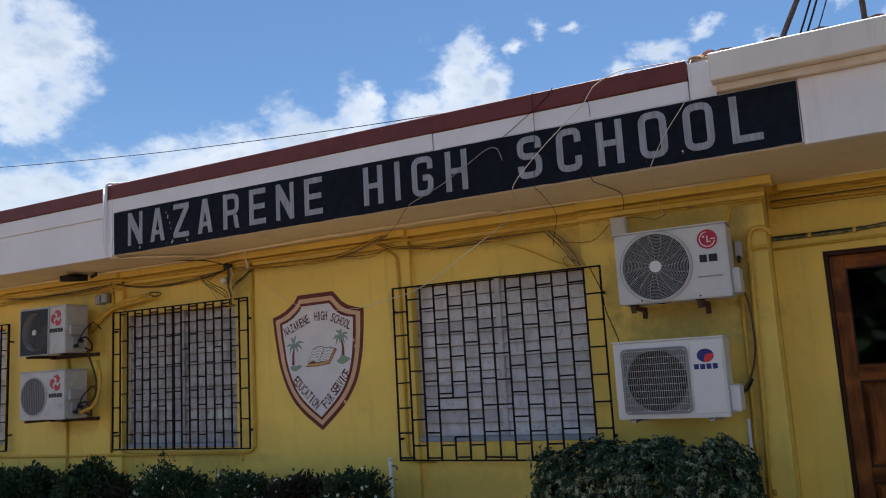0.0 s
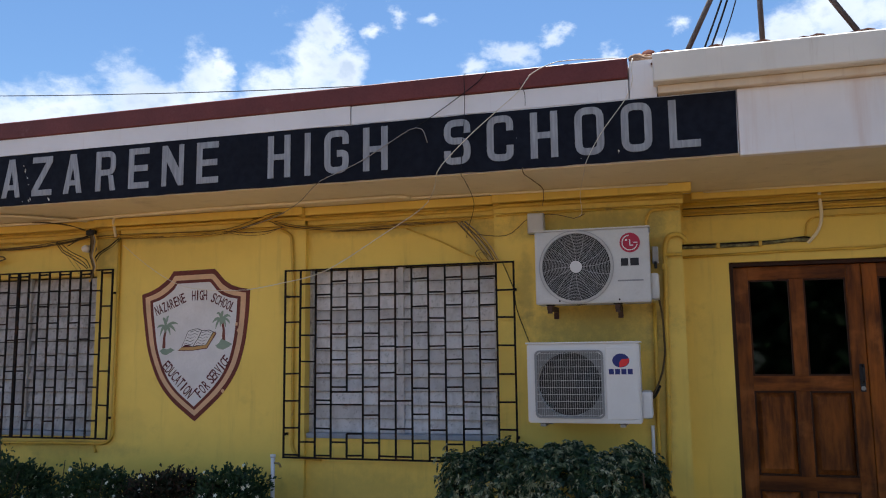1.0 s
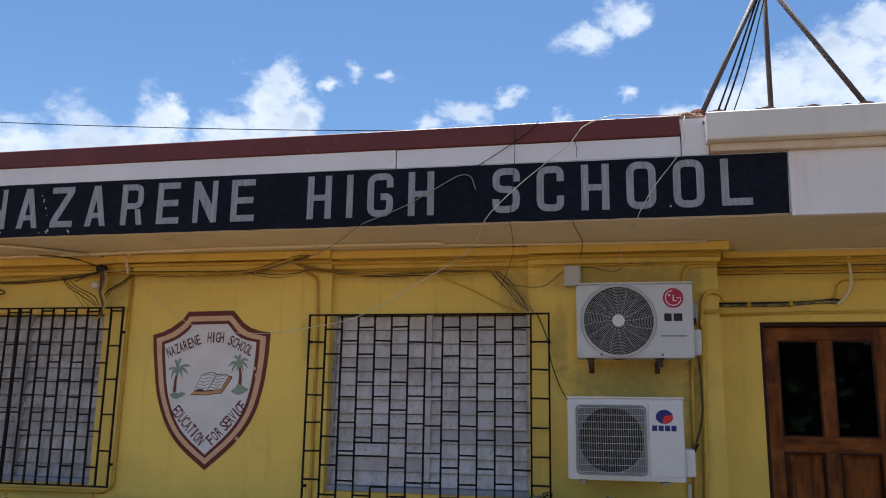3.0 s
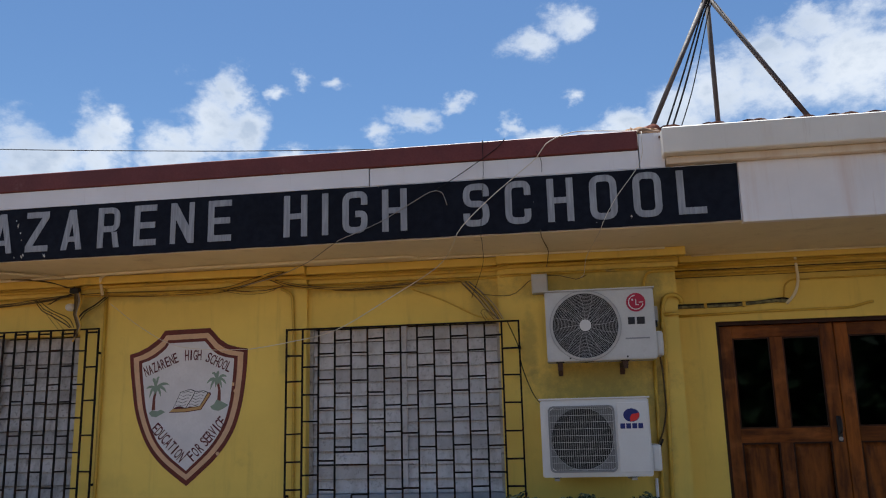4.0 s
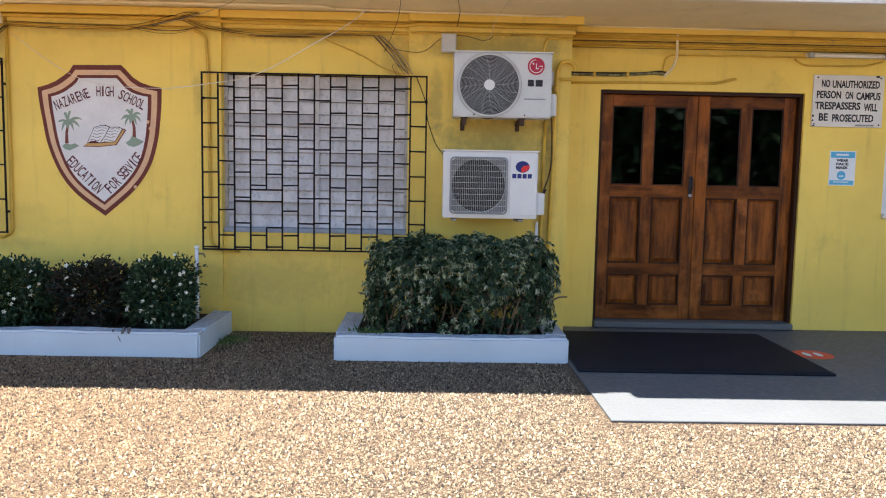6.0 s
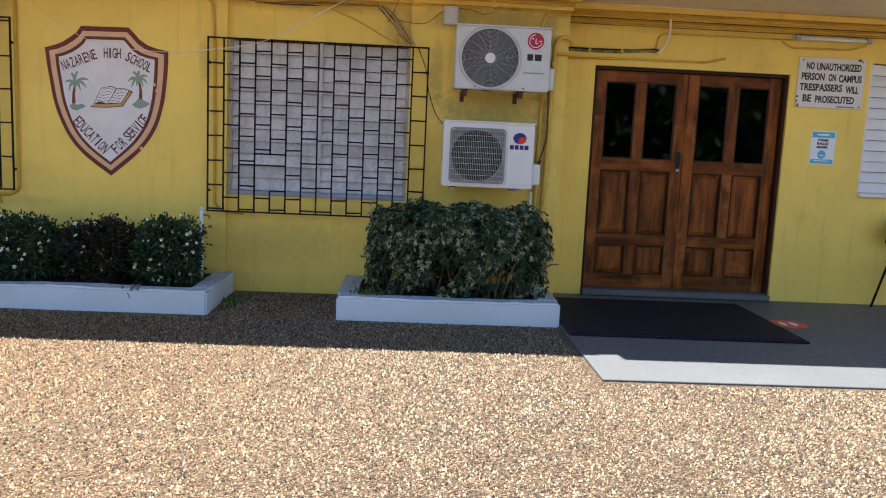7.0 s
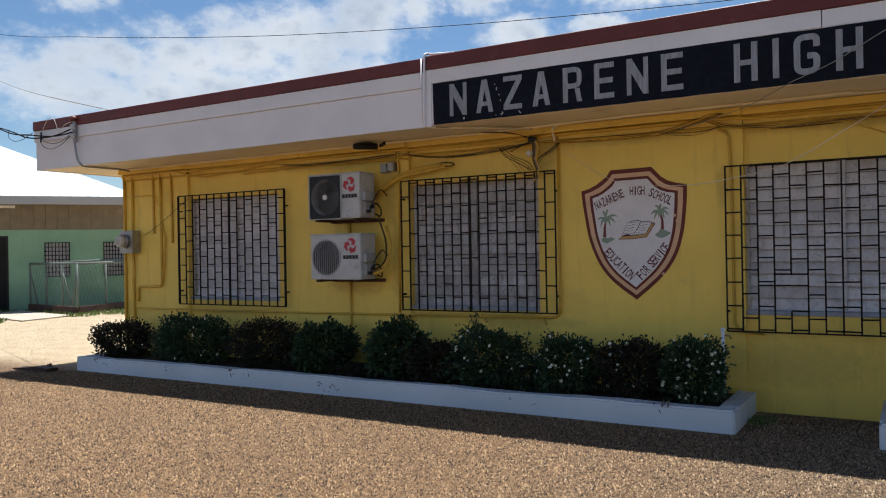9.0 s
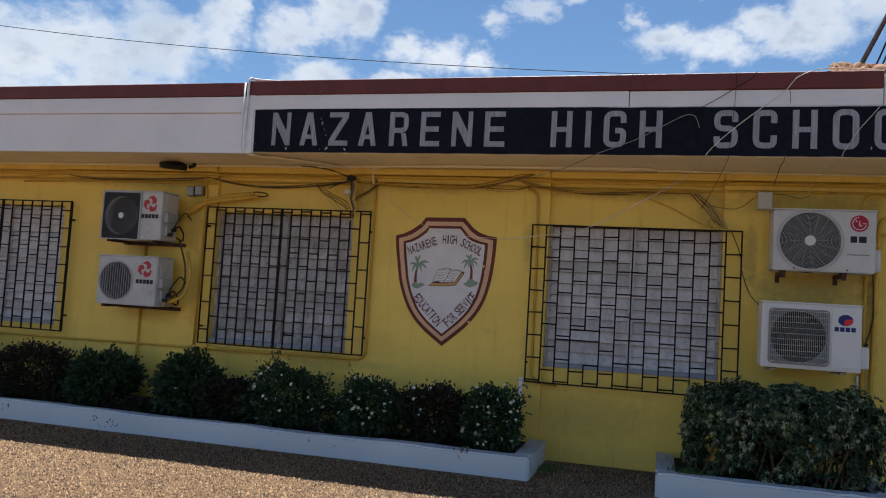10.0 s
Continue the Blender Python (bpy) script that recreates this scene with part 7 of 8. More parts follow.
for words, z in (("WEAR", 1.583), ("FACE", 1.550), ("MASK", 1.517)):
    part("lettering", lettering(words, 2.69, 2.802, z - 0.0125, z + 0.0125, yy, 0.001, 0.05), M_INK, ps)
part("round_mark", disc(2.742, 1.447, 0.040, yy - 0.001, yy + 0.001, 28), M_SKYBLUE, ps, "blue round pictogram")
part("round_mark_bar", box(2.722, 2.762, yy - 0.002, yy - 0.0009, 1.435, 1.446), M_PAPER, ps)
tube = thing("tube_light", "unlit fluorescent tube light above the notice", "lamp")
part("batten", box(2.345, 3.10, 6.595, D - 0.001, 2.492, 2.528, 0.004), M_CASE_OLD, tube)
part("tube", sweep([(2.38, 6.572, 2.50), (3.02, 6.572, 2.50)], 0.017, 12), M_TUBE, tube, "white glass tube")
for x in (2.36, 3.035):
    part("end_cap", box(x - 0.022, x + 0.022, 6.55, 6.594, 2.478, 2.525, 0.004), M_GUARD, tube, "grey end cap")

# ---- on the slab ----
mat_ob = part("door_mat", merged(box(0.0, 1.84, 0.0, 1.42, 0.0, 0.018, 0.006), box(0.03, 1.81, 0.03, 1.39, 0.0181, 0.021)), M_MAT, at=pose(0.075, 4.955, 0.0145, 0, 0, -0.6))
tagged(mat_ob, "large black ribbed rubber mat lying before the door", "door mat")
st = thing("floor_sticker", "round red floor sticker with white footprints", "floor sticker")
part("disc", mesh_of([(2.07 + 0.16 * math.cos(i * 0.2618), 5.62 + 0.16 * math.sin(i * 0.2618), 0.0165) for i in range(24)], [tuple(range(24))]), M_RED_BRIGHT, st)
for k in (-1, 1):
    part("footprint", mesh_of([(2.07 + k * 0.045 + 0.028 * math.cos(i * 0.4488), 5.62 + 0.07 * math.sin(i * 0.4488), 0.0185) for i in range(14)], [tuple(range(14))]), M_PAPER, st)


def chair():
    ch = thing("metal_chair", "black metal-framed chair against the yellow wall", "chair", at=(3.60, 6.30, 0.014))
    for sx in (-0.2, 0.2):
        part("leg", sweep(elbows([(sx * 1.35, -0.26, 0.0), (sx, -0.18, 0.44)], 0.03), 0.011, 8), M_IRON, ch)
        part("leg", sweep(elbows([(sx * 1.35, 0.24, 0.0), (sx, 0.16, 0.44), (sx * 1.02, 0.25, 0.84)], 0.04), 0.011, 8), M_IRON, ch)
        part("side_rail", sweep([(sx, -0.18, 0.43), (sx, 0.16, 0.43)], 0.010, 8), M_IRON, ch)
    part("seat", box(-0.22, 0.22, -0.22, 0.18, 0.44, 0.475, 0.014, 2), M_DARK, ch)
    part("backrest", box(-0.215, 0.215, 0.20, 0.232, 0.62, 0.86, 0.014, 2), M_DARK, ch)


chair()


# ---- planters ----
def planter(x0, x1, y0, y1, h, label):
    p = thing("planter", label, "planter", "planters")
    t = 0.15
    n = max(3, int((x1 - x0) / 0.12))
    rng = random.Random(int(x0 * 10))
    bm = bmesh.new()
    for s in ((x0, x1, y0, y0 + t, -0.05, h), (x0, x0 + t, y0 + t, y1, -0.05, h), (x1 - t, x1, y0 + t, y1, -0.05, h)):
        tmp = bmesh.new()
        cuboid(tmp, *s)
        long = [e for e in tmp.edges if abs(e.verts[0].co.x - e.verts[1].co.x) > 1.0]
        if long:
            bmesh.ops.subdivide_edges(tmp, edges=long, cuts=n, use_grid_fill=True)
        bmesh.ops.bevel(tmp, geom=[e for e in tmp.edges if e.calc_face_angle(0) > 0.5], offset=0.016, segments=2, affect="EDGES")
        for v in tmp.verts:
            q = noise.noise_vector(Vector((v.co.x * 1.7, v.co.y * 3, v.co.z * 3)))
            w = noise.noise_vector(Vector((v.co.x * 6.5, v.co.y * 7, v.co.z * 7)))
            v.co += Vector((0, q.y * 0.014 + w.y * 0.006, q.z * 0.012 + w.z * 0.009 if v.co.z > 0.05 else 0))
        bm = merged(bm, tmp)
    kerb = part("kerb", bm, M_PLASTER, p)
    kerb.data.materials.append(M_RIM)
    for face in kerb.data.polygons:
        face.material_index = int(face.normal.z > 0.8)
    part("soil", box(x0 + t - 0.02, x1 - t + 0.02, y0 + t - 0.02, y1, 0.0, h - 0.03), M_SOIL, p, "dark damp soil")
    return p


long_planter = planter(-10.98, -2.69, 5.285, W, 0.185, "long low white painted concrete planter, chipped along the top")
for cx, cz, s in ((-10.56, 0.135, 0.022), (-10.40, 0.12, 0.016), (-9.26, 0.13, 0.018), (-9.12, 0.11, 0.013), (-8.12, 0.125, 0.028), (-7.93, 0.12, 0.022), (-6.87, 0.11, 0.016), (-6.78, 0.07, 0.024), (-6.70, 0.10, 0.014), (-6.66, 0.05, 0.016), (-4.62, 0.12, 0.014), (-4.42, 0.09, 0.012), (-3.28, 0.165, 0.030)):
    crng = random.Random(int(cx * 100))
    for k in range(4):
        ox, oz = cx + crng.uniform(-2.6, 2.6) * s, cz + crng.uniform(-1.6, 1.6) * s
        u, v, lean = s * crng.uniform(0.12, 0.5), s * crng.uniform(0.35, 1.25), crng.uniform(-0.6, 0.6)
        chip = [(ox + u * crng.uniform(0.4, 1.4) * math.cos(q * 0.785) + lean * v * math.sin(q * 0.785), oz + v * crng.uniform(0.4, 1.1) * math.sin(q * 0.785)) for q in range(8)]
        front = 5.285 + 0.014 * noise.noise_vector(Vector((ox * 1.7, 5.285 * 3, oz * 3))).y + 0.006 * noise.noise_vector(Vector((ox * 6.5, 5.285 * 7, oz * 7))).y
        part("paint_chip", prism(chip, front - 0.003, front + 0.03), M_CHIP, long_planter, "dark chip in the white paint")
planter(-1.695, 0.056, 5.262, W, 0.185, "short white painted concrete planter beside the door mat")


def hedge():
    """A clipped box of umbrella-leaved shrub: whorls of drooping leaflets, thinning to bare stems below."""
    cx, cy, rx, ry, z0, h = -0.745, 5.73, 0.755, 0.36, 0.15, 0.765
    rng = np.random.default_rng(4)
    b = thing("hedge", "clipped variegated hedge with cream-edged leaves and bare lower stems", "hedge", "planter shrubs", at=(cx, cy, z0))

    def whorls(n, shell, leaf, material, seed, thin, droop, label=""):
        q = np.random.default_rng(seed)
        pts, axes = [], []
        while len(pts) < n:
            u = q.uniform(-1, 1, 3)
            u[2] = q.uniform(0.05, 1.0)
            e = (abs(u[0]), abs(u[1]), u[2])
            if e[0] ** 6 + e[1] ** 5 + e[2] ** 7 > 1.0 or max(e) < shell:
                continue
            # ragged holes, more of them low down
            hole = noise.noise(Vector((u[0] * 3.2 + 7, u[1] * 1.5, u[2] * 2.4))) + 0.5 * noise.noise(Vector((u[0] * 8, u[1] * 3, u[2] * 6)))
            if thin and (hole > 0.26 - 0.75 * (0.62 - u[2]) * (u[2] < 0.62) or q.random() < 1.1 * max(0.0, 0.55 - u[2])):
                continue
            wob = 1 + 0.05 * noise.noise(Vector((u[0] * 4, u[1] * 4, u[2] * 4)) + Vector((3, 1, 2))) + 0.025 * q.normal()
            pts.append((u[0] * rx * wob * (0.95 + 0.05 * u[2]), u[1] * ry * wob, u[2] * h * (0.97 + 0.045 * math.sin(u[0] * 11) * (u[2] > 0.8)) * wob))
            axes.append((u[0] ** 3, u[1] ** 3 if abs(u[1]) < 0.7 else u[1], max(0.15, u[2] ** 3)))
        pts, axes = np.array(pts), np.array(axes) + q.normal(size=(n, 3)) * 0.28
        axes /= np.linalg.norm(axes, axis=1, keepdims=True)
        k = 8
        s1 = np.cross(axes, q.normal(size=(n, 3)))
        s1 /= np.linalg.norm(s1, axis=1, keepdims=True)
        s2 = np.cross(axes, s1)
        ang = np.arange(k) * 2 * np.pi / k
        ways = (axes[:, None] * 0.25 + s1[:, None] * np.cos(ang)[None, :, None] + s2[:, None] * np.sin(ang)[None, :, None] + np.array([0, 0, -droop])).reshape(-1, 3)
        m = n * k
        me = leaves(np.repeat(pts, k, 0), ways + q.normal(size=(m, 3)) * 0.16, leaf * q.uniform(0.65, 1.2, m), leaf * 0.40 * q.uniform(0.8, 1.2, m), droop=0.25)
        tagged(part("foliage", me, material, b, label), kind="stuff")
    whorls(2700, 0.76, 0.037, M_HEDGE, 11, True, 0.25)
    whorls(820, 0.86, 0.034, M_HEDGE_PALE, 12, True, 0.45, "cream variegated leaves")
    whorls(600, 0.0, 0.052, M_SHRUB, 13, False, 0.2, "dark inner leaves")
    for s in range(34):
        bx, by = rng.uniform(-0.85, 0.85) * rx, rng.uniform(-0.55, 0.5) * ry
        level = s % 4 == 0
        tip = np.array([bx + rng.uniform(-0.5, 0.5) * (0.6 if level else 0.35), by - rng.uniform(0.0, 0.5) * ry, h * (rng.uniform(0.18, 0.5) if level else rng.uniform(0.5, 0.85))])
        mid = np.array([bx, by, 0]) * 0.5 + tip * 0.5 + rng.normal(size=3) * 0.035 + (np.array([0, 0, 0.10]) if level else 0)
        part("branch", sweep(rounded([(bx, by, -0.02), tuple(mid), tuple(tip)], 0.08), (0.011, 0.010, 0.009, 0.008, 0.007, 0.006, 0.005, 0.004), 6), M_BARK, b)
    return b


def bush(label, cx, cy, rx, ry, z0, z1, n, size, material, seed, flowers=0, group="planter shrubs", stems=8):
    rng = np.random.default_rng(seed)
    b = thing("shrub", label, "shrub", group, at=(cx, cy, z0))
    h = z1 - z0
    n = int(n * 1.9)
    pts, dirs = [], []
    while len(pts) < n:
        v = rng.normal(size=3)
        v /= np.linalg.norm(v)
        lump = 0.84 + 0.30 * noise.noise(Vector((v[0] * 1.9 + seed, v[1] * 1.9, v[2] * 1.9))) + 0.16 * noise.noise(Vector((v[0] * 5 + seed, v[1] * 5, v[2] * 5)))
        q = lump * (rng.uniform(0.35, 1.0) ** 0.5 if rng.random() < 0.94 else rng.uniform(1.0, 1.12))
        full = 1.0 / (abs(v[0]) ** 2.4 + abs(v[1]) ** 2.4 + abs(v[2]) ** 2.4) ** (1 / 2.4)
        p = np.array([v[0] * q * full * rx, v[1] * q * full * ry, 0.44 * h + v[2] * q * full * h * 0.56])
        if p[2] < 0.02 * h or p[2] > h * 1.04:
            continue
        d = np.array([v[0], v[1], v[2] + 0.45])
        pts.append(p)
        dirs.append(d)
    pts, dirs = np.array(pts), np.array(dirs) + rng.normal(size=(n, 3)) * 0.55
    ways, places = dirs, pts
    m = len(places)
    me = leaves(places, ways, size * rng.uniform(0.7, 1.25, m), size * 0.5 * rng.uniform(0.8, 1.2, m), droop=0.15)
    tagged(part("foliage", me, material, b), kind="stuff")
    for s in range(stems):
        bx, by = rng.uniform(-0.7, 0.7) * rx, rng.uniform(-0.5, 0.5) * ry
        tip = np.array([bx + rng.uniform(-0.45, 0.45) * rx, by + rng.uniform(-0.25, 0.4) * ry, h * rng.uniform(0.55, 0.92)])
        mid = (np.array([bx, by, 0]) + tip) / 2 + rng.normal(size=3) * 0.03
        part("branch", sweep(rounded([(bx, by, -0.02), tuple(mid), tuple(tip)], 0.08), [q * 0.6 for q in (0.011, 0.010, 0.009, 0.008, 0.007, 0.006, 0.005, 0.004)], 6), M_TWIG, b)
    if flowers:
        pet = []
        for f in range(int(flowers * 0.62)):
            i = rng.integers(len(pts))
            p = pts[i] * np.array([1.03, 1.05, 1.0]) + np.array([0, -0.02, 0.01])
            if p[1] > 0.3 * ry:
                continue
            r = rng.uniform(0.011, 0.019)
            nrm = Vector((rng.normal() * 0.5, -1, 0.5 + rng.normal() * 0.4)).normalized()
            ax = nrm.orthogonal().normalized()
            bx = nrm.cross(ax)
            for q in range(5):
                a = q * 1.2566
                c, s = math.cos(a), math.sin(a)
                d = ax * c + bx * s
                e = ax * -s + bx * c
                o = Vector(p)
                pet.append([o, o + d * r * 0.7 + e * r * 0.42 + nrm * 0.003, o + d * r * 1.25, o + d * r * 0.7 - e * r * 0.42 + nrm * 0.003])
        verts = [v for f4 in pet for v in f4]
        me = mesh_of(verts, [(4 * i, 4 * i + 1, 4 * i + 2, 4 * i + 3) for i in range(len(pet))])
        tagged(part("blossom", me, M_FLOWER, b, "small white five-petalled flowers"), kind="stuff")
    return b


hedge()
bush("dark green shrub dotted with white flowers", -3.12, 5.74, 0.30, 0.33, 0.15, 0.725, 3000, 0.042, M_SHRUB, 21, 150)
bush("bronze-leaved shrub between the flowering ones", -3.66, 5.76, 0.34, 0.34, 0.15, 0.68, 2600, 0.045, M_SHRUB_RED, 22, 60)
bush("dark green shrub dotted with white flowers", -4.27, 5.74, 0.38, 0.34, 0.15, 0.69, 3000, 0.042, M_SHRUB, 23, 120)
bush("low sparse shrub with pale flowers", -4.68, 5.70, 0.15, 0.22, 0.15, 0.50, 500, 0.04, M_SHRUB, 33, 12)
bush("dark green shrub with white flowers and one tall shoot", -5.10, 5.74, 0.42, 0.35, 0.15, 0.745, 3300, 0.042, M_SHRUB, 24, 110)
bush("low dark bronze shrub in the planter", -5.70, 5.76, 0.36, 0.34, 0.15, 0.585, 2300, 0.045, M_SHRUB_RED, 25, 6)
bush("rounded glossy green shrub in the long planter", -6.21, 5.78, 0.355, 0.36, 0.15, 0.79, 2900, 0.056, M_SHRUB, 26, 14)
bush("low dark ground-covering shrub", -6.68, 5.72, 0.28, 0.30, 0.15, 0.27, 700, 0.045, M_SHRUB_RED, 27, 0)
bush("rounded glossy green shrub in the long planter", -7.20, 5.78, 0.37, 0.36, 0.15, 0.73, 2900, 0.056, M_SHRUB, 28, 0)
bush("bronze-leaved spreading shrub in the planter", -8.05, 5.77, 0.53, 0.36, 0.15, 0.735, 3500, 0.042, M_SHRUB_RED, 29, 0)
bush("dark green shrub dotted with pale flowers", -9.33, 5.77, 0.66, 0.36, 0.15, 0.74, 4300, 0.046, M_SHRUB, 30, 110)
bush("dark straggling shrub at the planter's end", -10.62, 5.75, 0.50, 0.36, 0.15, 0.64, 2800, 0.046, M_SHRUB_RED, 31, 0)
shoot = thing("shrub", "thin leafy shoot standing above the shrubs", "shrub", "planter shrubs", at=(-5.26, 5.80, 0.15))
part("stem", sweep(rounded([(0, 0, 0), (0.02, 0, 0.4), (-0.01, 0, 0.72)]), 0.005, 6), M_BARK, shoot)
rng = np.random.default_rng(8)
pz = rng.uniform(0.45, 0.74, 90)
tagged(part("foliage", leaves(np.stack([rng.normal(size=90) * 0.05, rng.normal(size=90) * 0.04, pz], 1), rng.normal(size=(90, 3)) + [0, 0, 0.3], rng.uniform(0.03, 0.05, 90), rng.uniform(0.015, 0.025, 90)), M_SHRUB, shoot), kind="stuff")
standpipe = thing("standpipe", "white plastic standpipe with a small tap in the planter", "standpipe")
part("pipe", sweep([(-2.92, 6.03, 0.12), (-2.92, 6.03, 0.74)], 0.016, 10), M_WHITE, standpipe)
part("cap", sweep([(-2.92, 6.03, 0.741), (-2.92, 6.03, 0.765)], 0.022, 10), M_WHITE, standpipe)
part("tap", sweep(elbows([(-2.905, 6.03, 0.70), (-2.86, 6.02, 0.70), (-2.85, 6.02, 0.67)], 0.02), 0.009, 8), M_BRASS, standpipe, "small brass tap")
weeds = np.random.default_rng(5)
k = 220
wx, wy = weeds.normal(-2.60, 0.06, k), weeds.normal(5.86, 0.12, k)
tuft = part("weeds", leaves(np.stack([wx, wy, np.full(k, 0.0)], 1), weeds.normal(size=(k, 3)) * [0.6, 0.6, 0.2] + [0, 0, 1], weeds.uniform(0.02, 0.05, k), weeds.uniform(0.008, 0.016, k)), M_GRASS)
tagged(tuft, "small green weeds at the planter's foot", "weeds", kind="stuff")
k = 260
wx, wy = weeds.normal(-1.42, 0.07, k), weeds.normal(5.47, 0.05, k)
tuft = part("weeds", leaves(np.stack([wx, wy, np.full(k, 0.15)], 1), weeds.normal(size=(k, 3)) * [0.7, 0.7, 0.3] + [0, 0, 0.7], weeds.uniform(0.04, 0.09, k), weeds.uniform(0.015, 0.03, k)), M_GRASS)
tagged(tuft, "bright green weeds under the hedge", "weeds", kind="stuff")


# ---- the green building across the yard ----
def green_building():
    o = Vector((-23.6, 11.6, 0))
    along, back = Vector((0.6, 0.8, 0)), Vector((-0.8, 0.6, 0))
    m = Matrix(((along.x, back.x, 0, o.x), (along.y, back.y, 0, o.y), (0, 0, 1, 0), (0, 0, 0, 1)))
    g = thing("house", "mint green single-storey building with a white metal roof", "building")
    g.matrix_basis = m
    part("wall", boxes((-9, -0.70, 0, 0.2, 0, 2.3), (-0.70, 0.24, 0, 0.2, 2.13, 2.3), (0.24, 1.17, 0, 0.2, 0, 2.3), (1.17, 1.80, 0, 0.2, 0, 0.96), (1.17, 1.80, 0, 0.2, 1.92, 2.3),
                       (1.80, 2.72, 0, 0.2, 0, 2.3), (2.72, 3.27, 0, 0.2, 0, 0.96), (2.72, 3.27, 0, 0.2, 1.92, 2.3), (3.27, 3.55, 0, 0.2, 0, 2.3), (3.35, 3.55, 0.2, 8, 0, 2.3), (-9, 3.55, 8, 8.2, 0, 2.3)), M_MINT, g)
    bm = bmesh.new()
    for i in range(42):
        cuboid(bm, -9 + i * 0.3, -9 + i * 0.3 + 0.292, -0.02, 0.05, 2.302, 3.12)
    cuboid(bm, -9, 3.58, 0.051, 0.16, 2.302, 3.12)
    part("boarding", bm, M_TIMBER, g, "weathered brown boarding under the eaves")
    part("roof", mesh_of([(-9.5, -0.75, 3.2), (3.83, -0.75, 3.2), (-1.7, 5.2, 5.75), (-9.5, 5.2, 5.75), (3.83, 11.15, 3.2), (-9.5, 11.15, 3.2),
                          (-9.5, -0.75, 3.12), (3.83, -0.75, 3.12), (3.83, 11.15, 3.12), (-9.5, 11.15, 3.12)],
                         [(0, 1, 2, 3), (1, 4, 2), (3, 2, 4, 5), (0, 6, 7, 1), (6, 9, 8, 7), (0, 3, 5, 9, 6), (1, 7, 8, 4), (4, 8, 9, 5)]), M_METALROOF, g, "white painted metal roofing")
    for i in range(54):
        x = -9.4 + i * 0.245
        t = 1.0 if x < -1.7 else max(0.03, (3.83 - x) / 5.53)
        part("roof_rib", sweep([(x, -0.75, 3.205), (x, -0.75 + 5.95 * t, 3.205 + 2.55 * t)], 0.007, 5), M_METALROOF, g)
    part("eaves_board", box(-9.5, 3.83, -0.80, -0.752, 2.98, 3.21), M_GUARD, g, "grey eaves gutter")
    door = part("door", box(-0.69, 0.23, 0.06, 0.12, 0.02, 2.12), M_CABLE, g, "black metal door")
    part("door_frame", boxes((-0.70, -0.65, -0.02, 0.058, 0, 2.13), (0.19, 0.24, -0.02, 0.058, 0, 2.13), (-0.65, 0.19, -0.02, 0.058, 2.08, 2.13)), M_DARK, door)
    part("light_tube", box(-0.72, 0.45, -0.3, -0.22, 2.9, 2.97), M_TUBE, g)
    for x0, x1 in ((1.17, 1.80), (2.72, 3.27)):
        w = part("window", box(x0, x1, 0.09, 0.11, 0.96, 1.92), M_SLAT_CLEANER, g, "louvred window")
        for i in range(8):
            x = x0 + (x1 - x0) * i / 7
            part("window_bar", box(x - 0.012, x + 0.012, -0.03, -0.019, 0.94, 1.94), M_IRON, w)
        for i in range(9):
            z = 0.96 + 0.96 * i / 8
            part("window_bar", box(x0 - 0.02, x1 + 0.02, -0.018, -0.006, z - 0.010, z + 0.010), M_IRON, w)
    quad = [(-0.35, -1.7), (0.55, -0.1), (1.98, -3.2), (0.98, -4.35)]
    path = part("pavement_path", mesh_of([(x, y, z) for z in (0.03, -0.02) for x, y in quad], [(3, 2, 1, 0), (0, 1, 5, 4), (1, 2, 6, 5), (2, 3, 7, 6), (3, 0, 4, 7)]), M_PATH, at=m)
    tagged(path, "concrete path before the green building", "path", kind="structure")
    # a small enclosure set cornerwise to the wall: low kerb, pipe rail, wire mesh
    f = thing("fence", "grey pipe fence with chain mesh on a low dark kerb", "fence")
    f.matrix_basis = m
    left, corner, right = Vector((0.80, -0.25, 0)), Vector((2.09, -2.48, 0)), Vector((3.60, -0.30, 0))
    up = Vector((0, 0, 1))
    for a, b2 in ((left, corner), (corner, right)):
        run = (b2 - a).normalized()
        side = Vector((-run.y, run.x, 0)) * 0.07
        base = [a - side, b2 - side, b2 + side, a + side]
        part("kerb", mesh_of([tuple(p + up * z) for z in (0.0, 0.20) for p in base], [(3, 2, 1, 0), (4, 5, 6, 7), (0, 1, 5, 4), (1, 2, 6, 5), (2, 3, 7, 6), (3, 0, 4, 7)]), M_KERB, f)
        part("rail", sweep([a + up * 1.33, b2 + up * 1.34], 0.032, 8), M_FENCE, f)
    part("rail", sweep([left.lerp(corner, 0.75) + up * 1.37, corner.lerp(right, 0.9) + up * 1.43], 0.028, 8), M_FENCE, f)
    for at, lean in ((left, 0.2), (left.lerp(corner, 0.36), 0), (left.lerp(corner, 0.70), 0.24), (corner, -0.12), (corner.lerp(right, 0.45), 0), (corner.lerp(right, 0.8), 0.3)):
        part("post", sweep([at + up * 0.15, at + up * 1.33], 0.028, 8), M_FENCE, f)
        if lean:
            part("brace", sweep([at + up * 1.12, at + Vector((lean, -lean, 0.2))], 0.022, 6), M_FENCE, f)
    mesh = bmesh.new()
    for a, b2 in ((left, corner), (corner, right)):
        for i in range(18):
            for sgn in (-0.2, 0.2):
                k0, k1 = i / 17, min(1.0, max(0.0, i / 17 + sgn))
                p, q, d = a.lerp(b2, k0) + up * 0.2, a.lerp(b2, k1) + up * 1.32, Vector((0.003, 0, 0))
                mesh.faces.new([mesh.verts.new(w) for w in (p - d, p + d, q + d, q - d)])
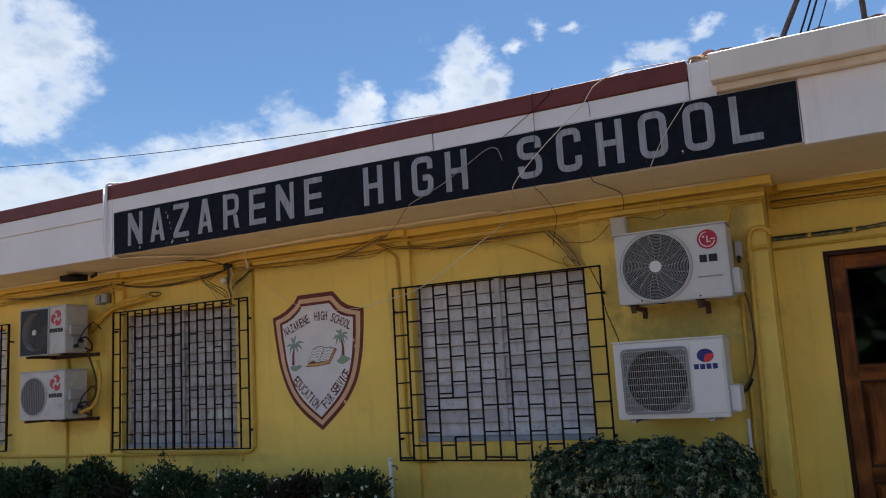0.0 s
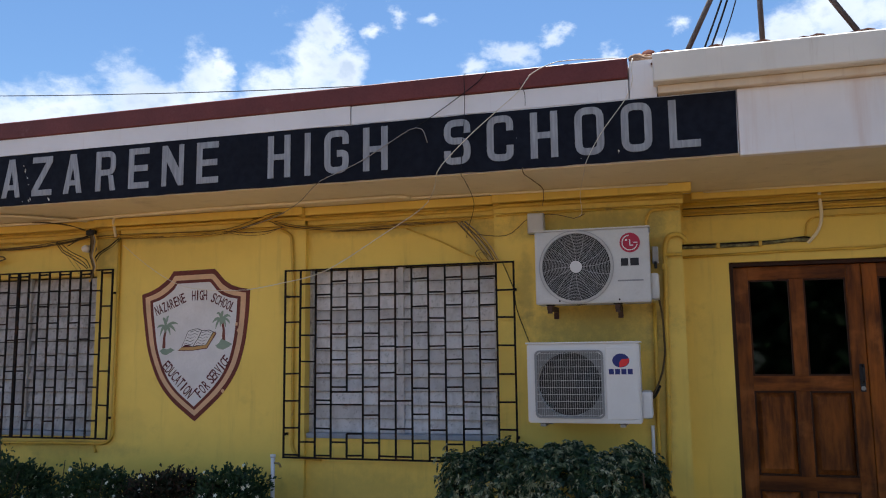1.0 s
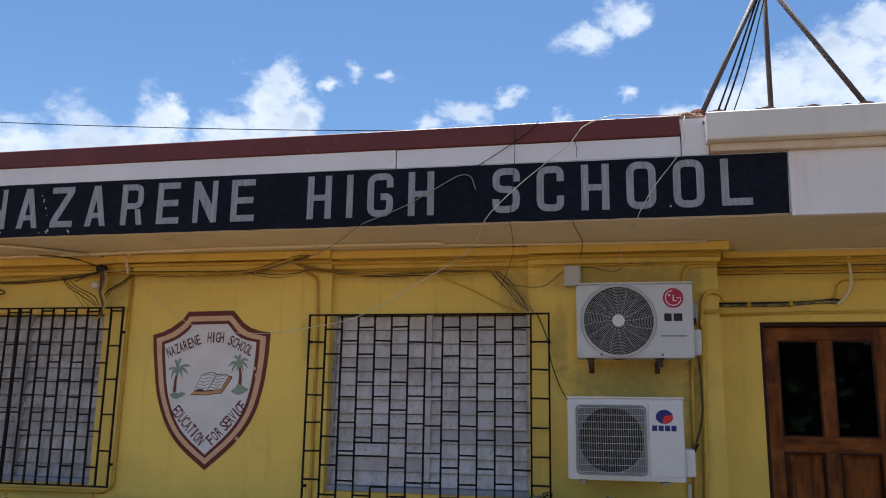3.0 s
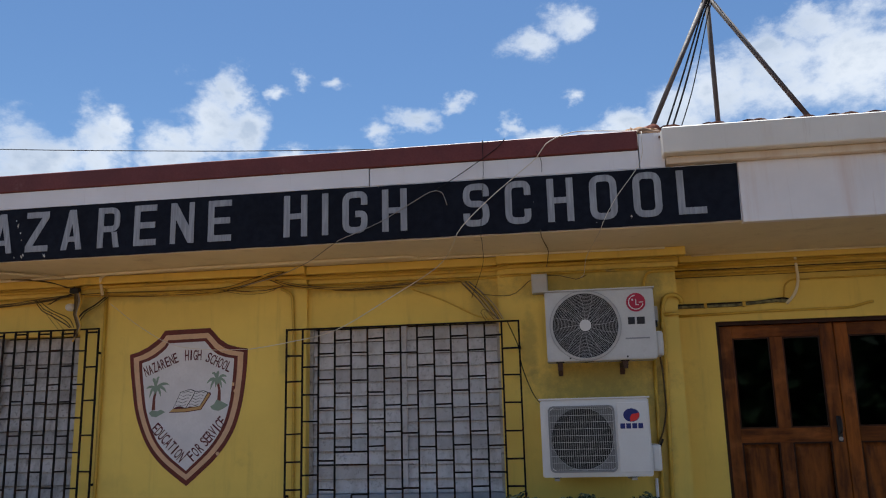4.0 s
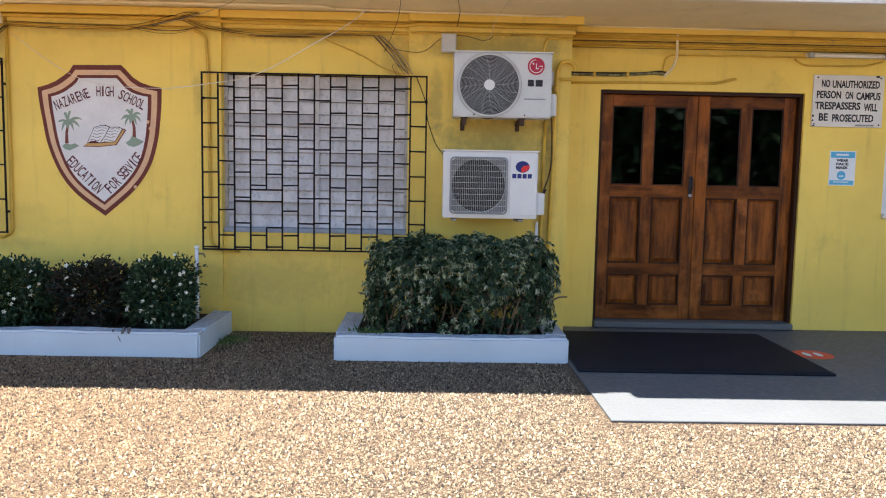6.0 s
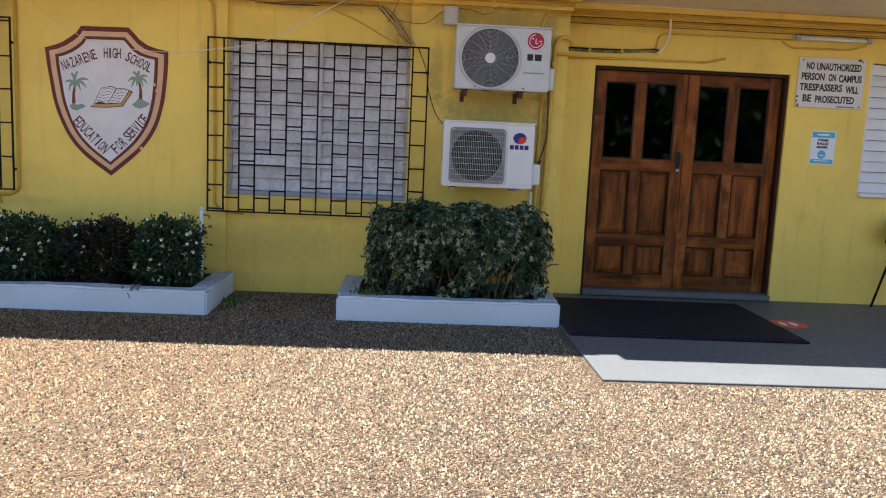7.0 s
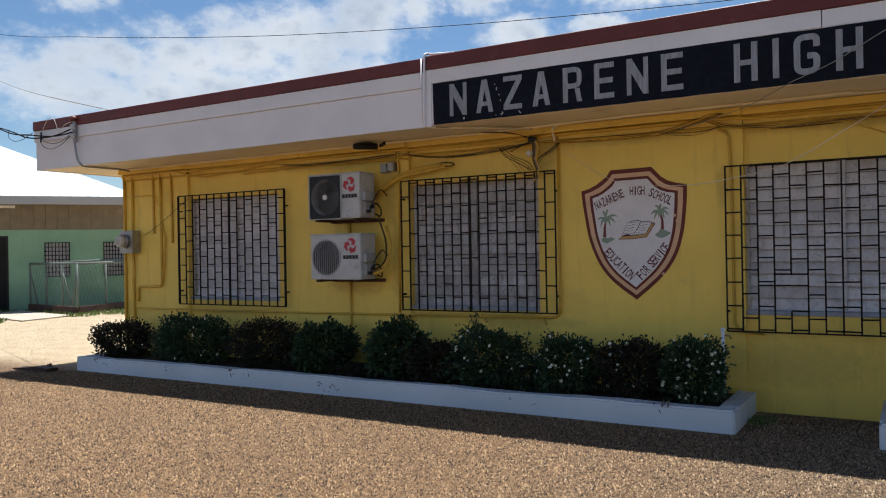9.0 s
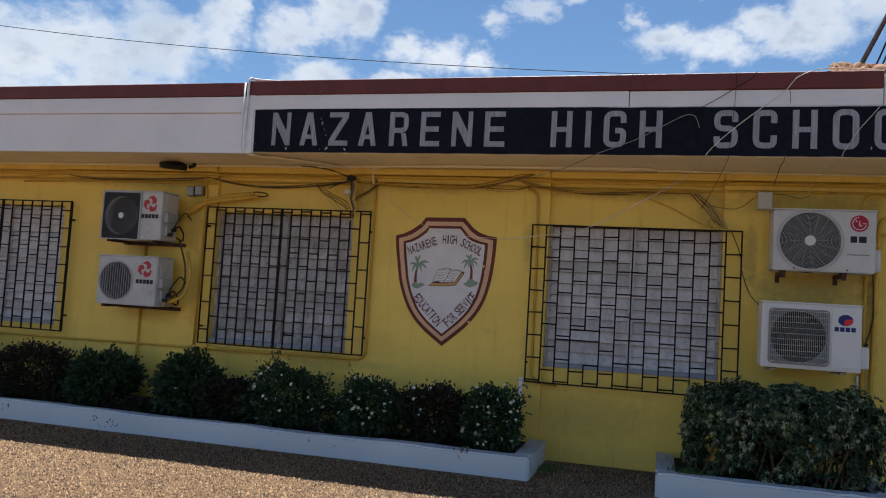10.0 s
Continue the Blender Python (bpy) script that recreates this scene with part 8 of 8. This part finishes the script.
    tagged(part("chain_mesh", mesh, M_FENCE, f, "thin wire mesh"), kind="stuff")
    rng = np.random.default_rng(12)
    n = 16000
    u, v = rng.uniform(-6, 9, n), rng.uniform(-5.2, -0.1, n)
    ok = v > -3.5 - 1.5 * (u < 0.6) + 0.25 * np.sin(u * 5.0)
    on_path = np.ones(n, bool)
    for (xa, ya), (xb, yb) in zip(quad, quad[1:] + quad[:1]):
        on_path &= (xb - xa) * (v - ya) - (yb - ya) * (u - xa) < 0
    u, v = u[ok & ~on_path], v[ok & ~on_path]
    pl = np.stack([o.x + along.x * u + back.x * v, o.y + along.y * u + back.y * v, np.zeros(len(u))], 1)
    tagged(part("grass", leaves(pl, rng.normal(size=(len(u), 3)) * [0.4, 0.4, 0.1] + [0, 0, 1], rng.uniform(0.03, 0.11, len(u)), rng.uniform(0.02, 0.05, len(u))), M_GRASS), "rough grass strip round the green building", "grass", kind="stuff")


green_building()
bin_ob = thing("rubbish_bin", "dark plastic bin by the green building's door", "bin", at=(-23.47, 10.53, 0))
part("body", sweep([(0, 0, 0), (0, 0, 0.4), (0, 0, 0.66)], [0.22, 0.26, 0.28], 14), M_DARK, bin_ob)
part("lid", sweep([(0, 0, 0.661), (0, 0, 0.71), (0, 0, 0.75)], [0.30, 0.28, 0.1], 14), M_DARK, bin_ob)
drain = part("drain_board", merged(prism([(-11.93, 0.0), (-11.16, 0.0), (-11.14, 0.05), (-11.45, 0.062), (-11.62, 0.03), (-11.88, 0.022)], 4.98, 5.14), prism([(-11.60, 0.0), (-11.30, 0.0), (-11.33, 0.09), (-11.5, 0.04)], 5.142, 5.17)), M_RUST)
tagged(drain, "old rusty board lying by the planter's end", "board")


def far_trees():
    """A stand of trees on the far side of the yard, facing the door."""
    rng = np.random.default_rng(77)
    n = 5000
    x = rng.uniform(0, 26, n)
    top = 6.6 + 0.9 * np.sin(x * 0.31) + 0.6 * np.sin(x * 0.83 + 1) + 0.4 * np.sin(x * 2.1)
    z = top * rng.power(1.2, n)
    y = -28 - 2.5 * np.abs(rng.normal(size=n))
    me = leaves(np.stack([x, y, z], 1), rng.normal(size=(n, 3)) + [0, 0, 0.2], rng.uniform(0.9, 1.7, n), rng.uniform(0.6, 1.1, n))
    tagged(part("far_trees", me, M_SHRUB), "stand of dark green trees across the yard", "trees", kind="stuff")


far_trees()
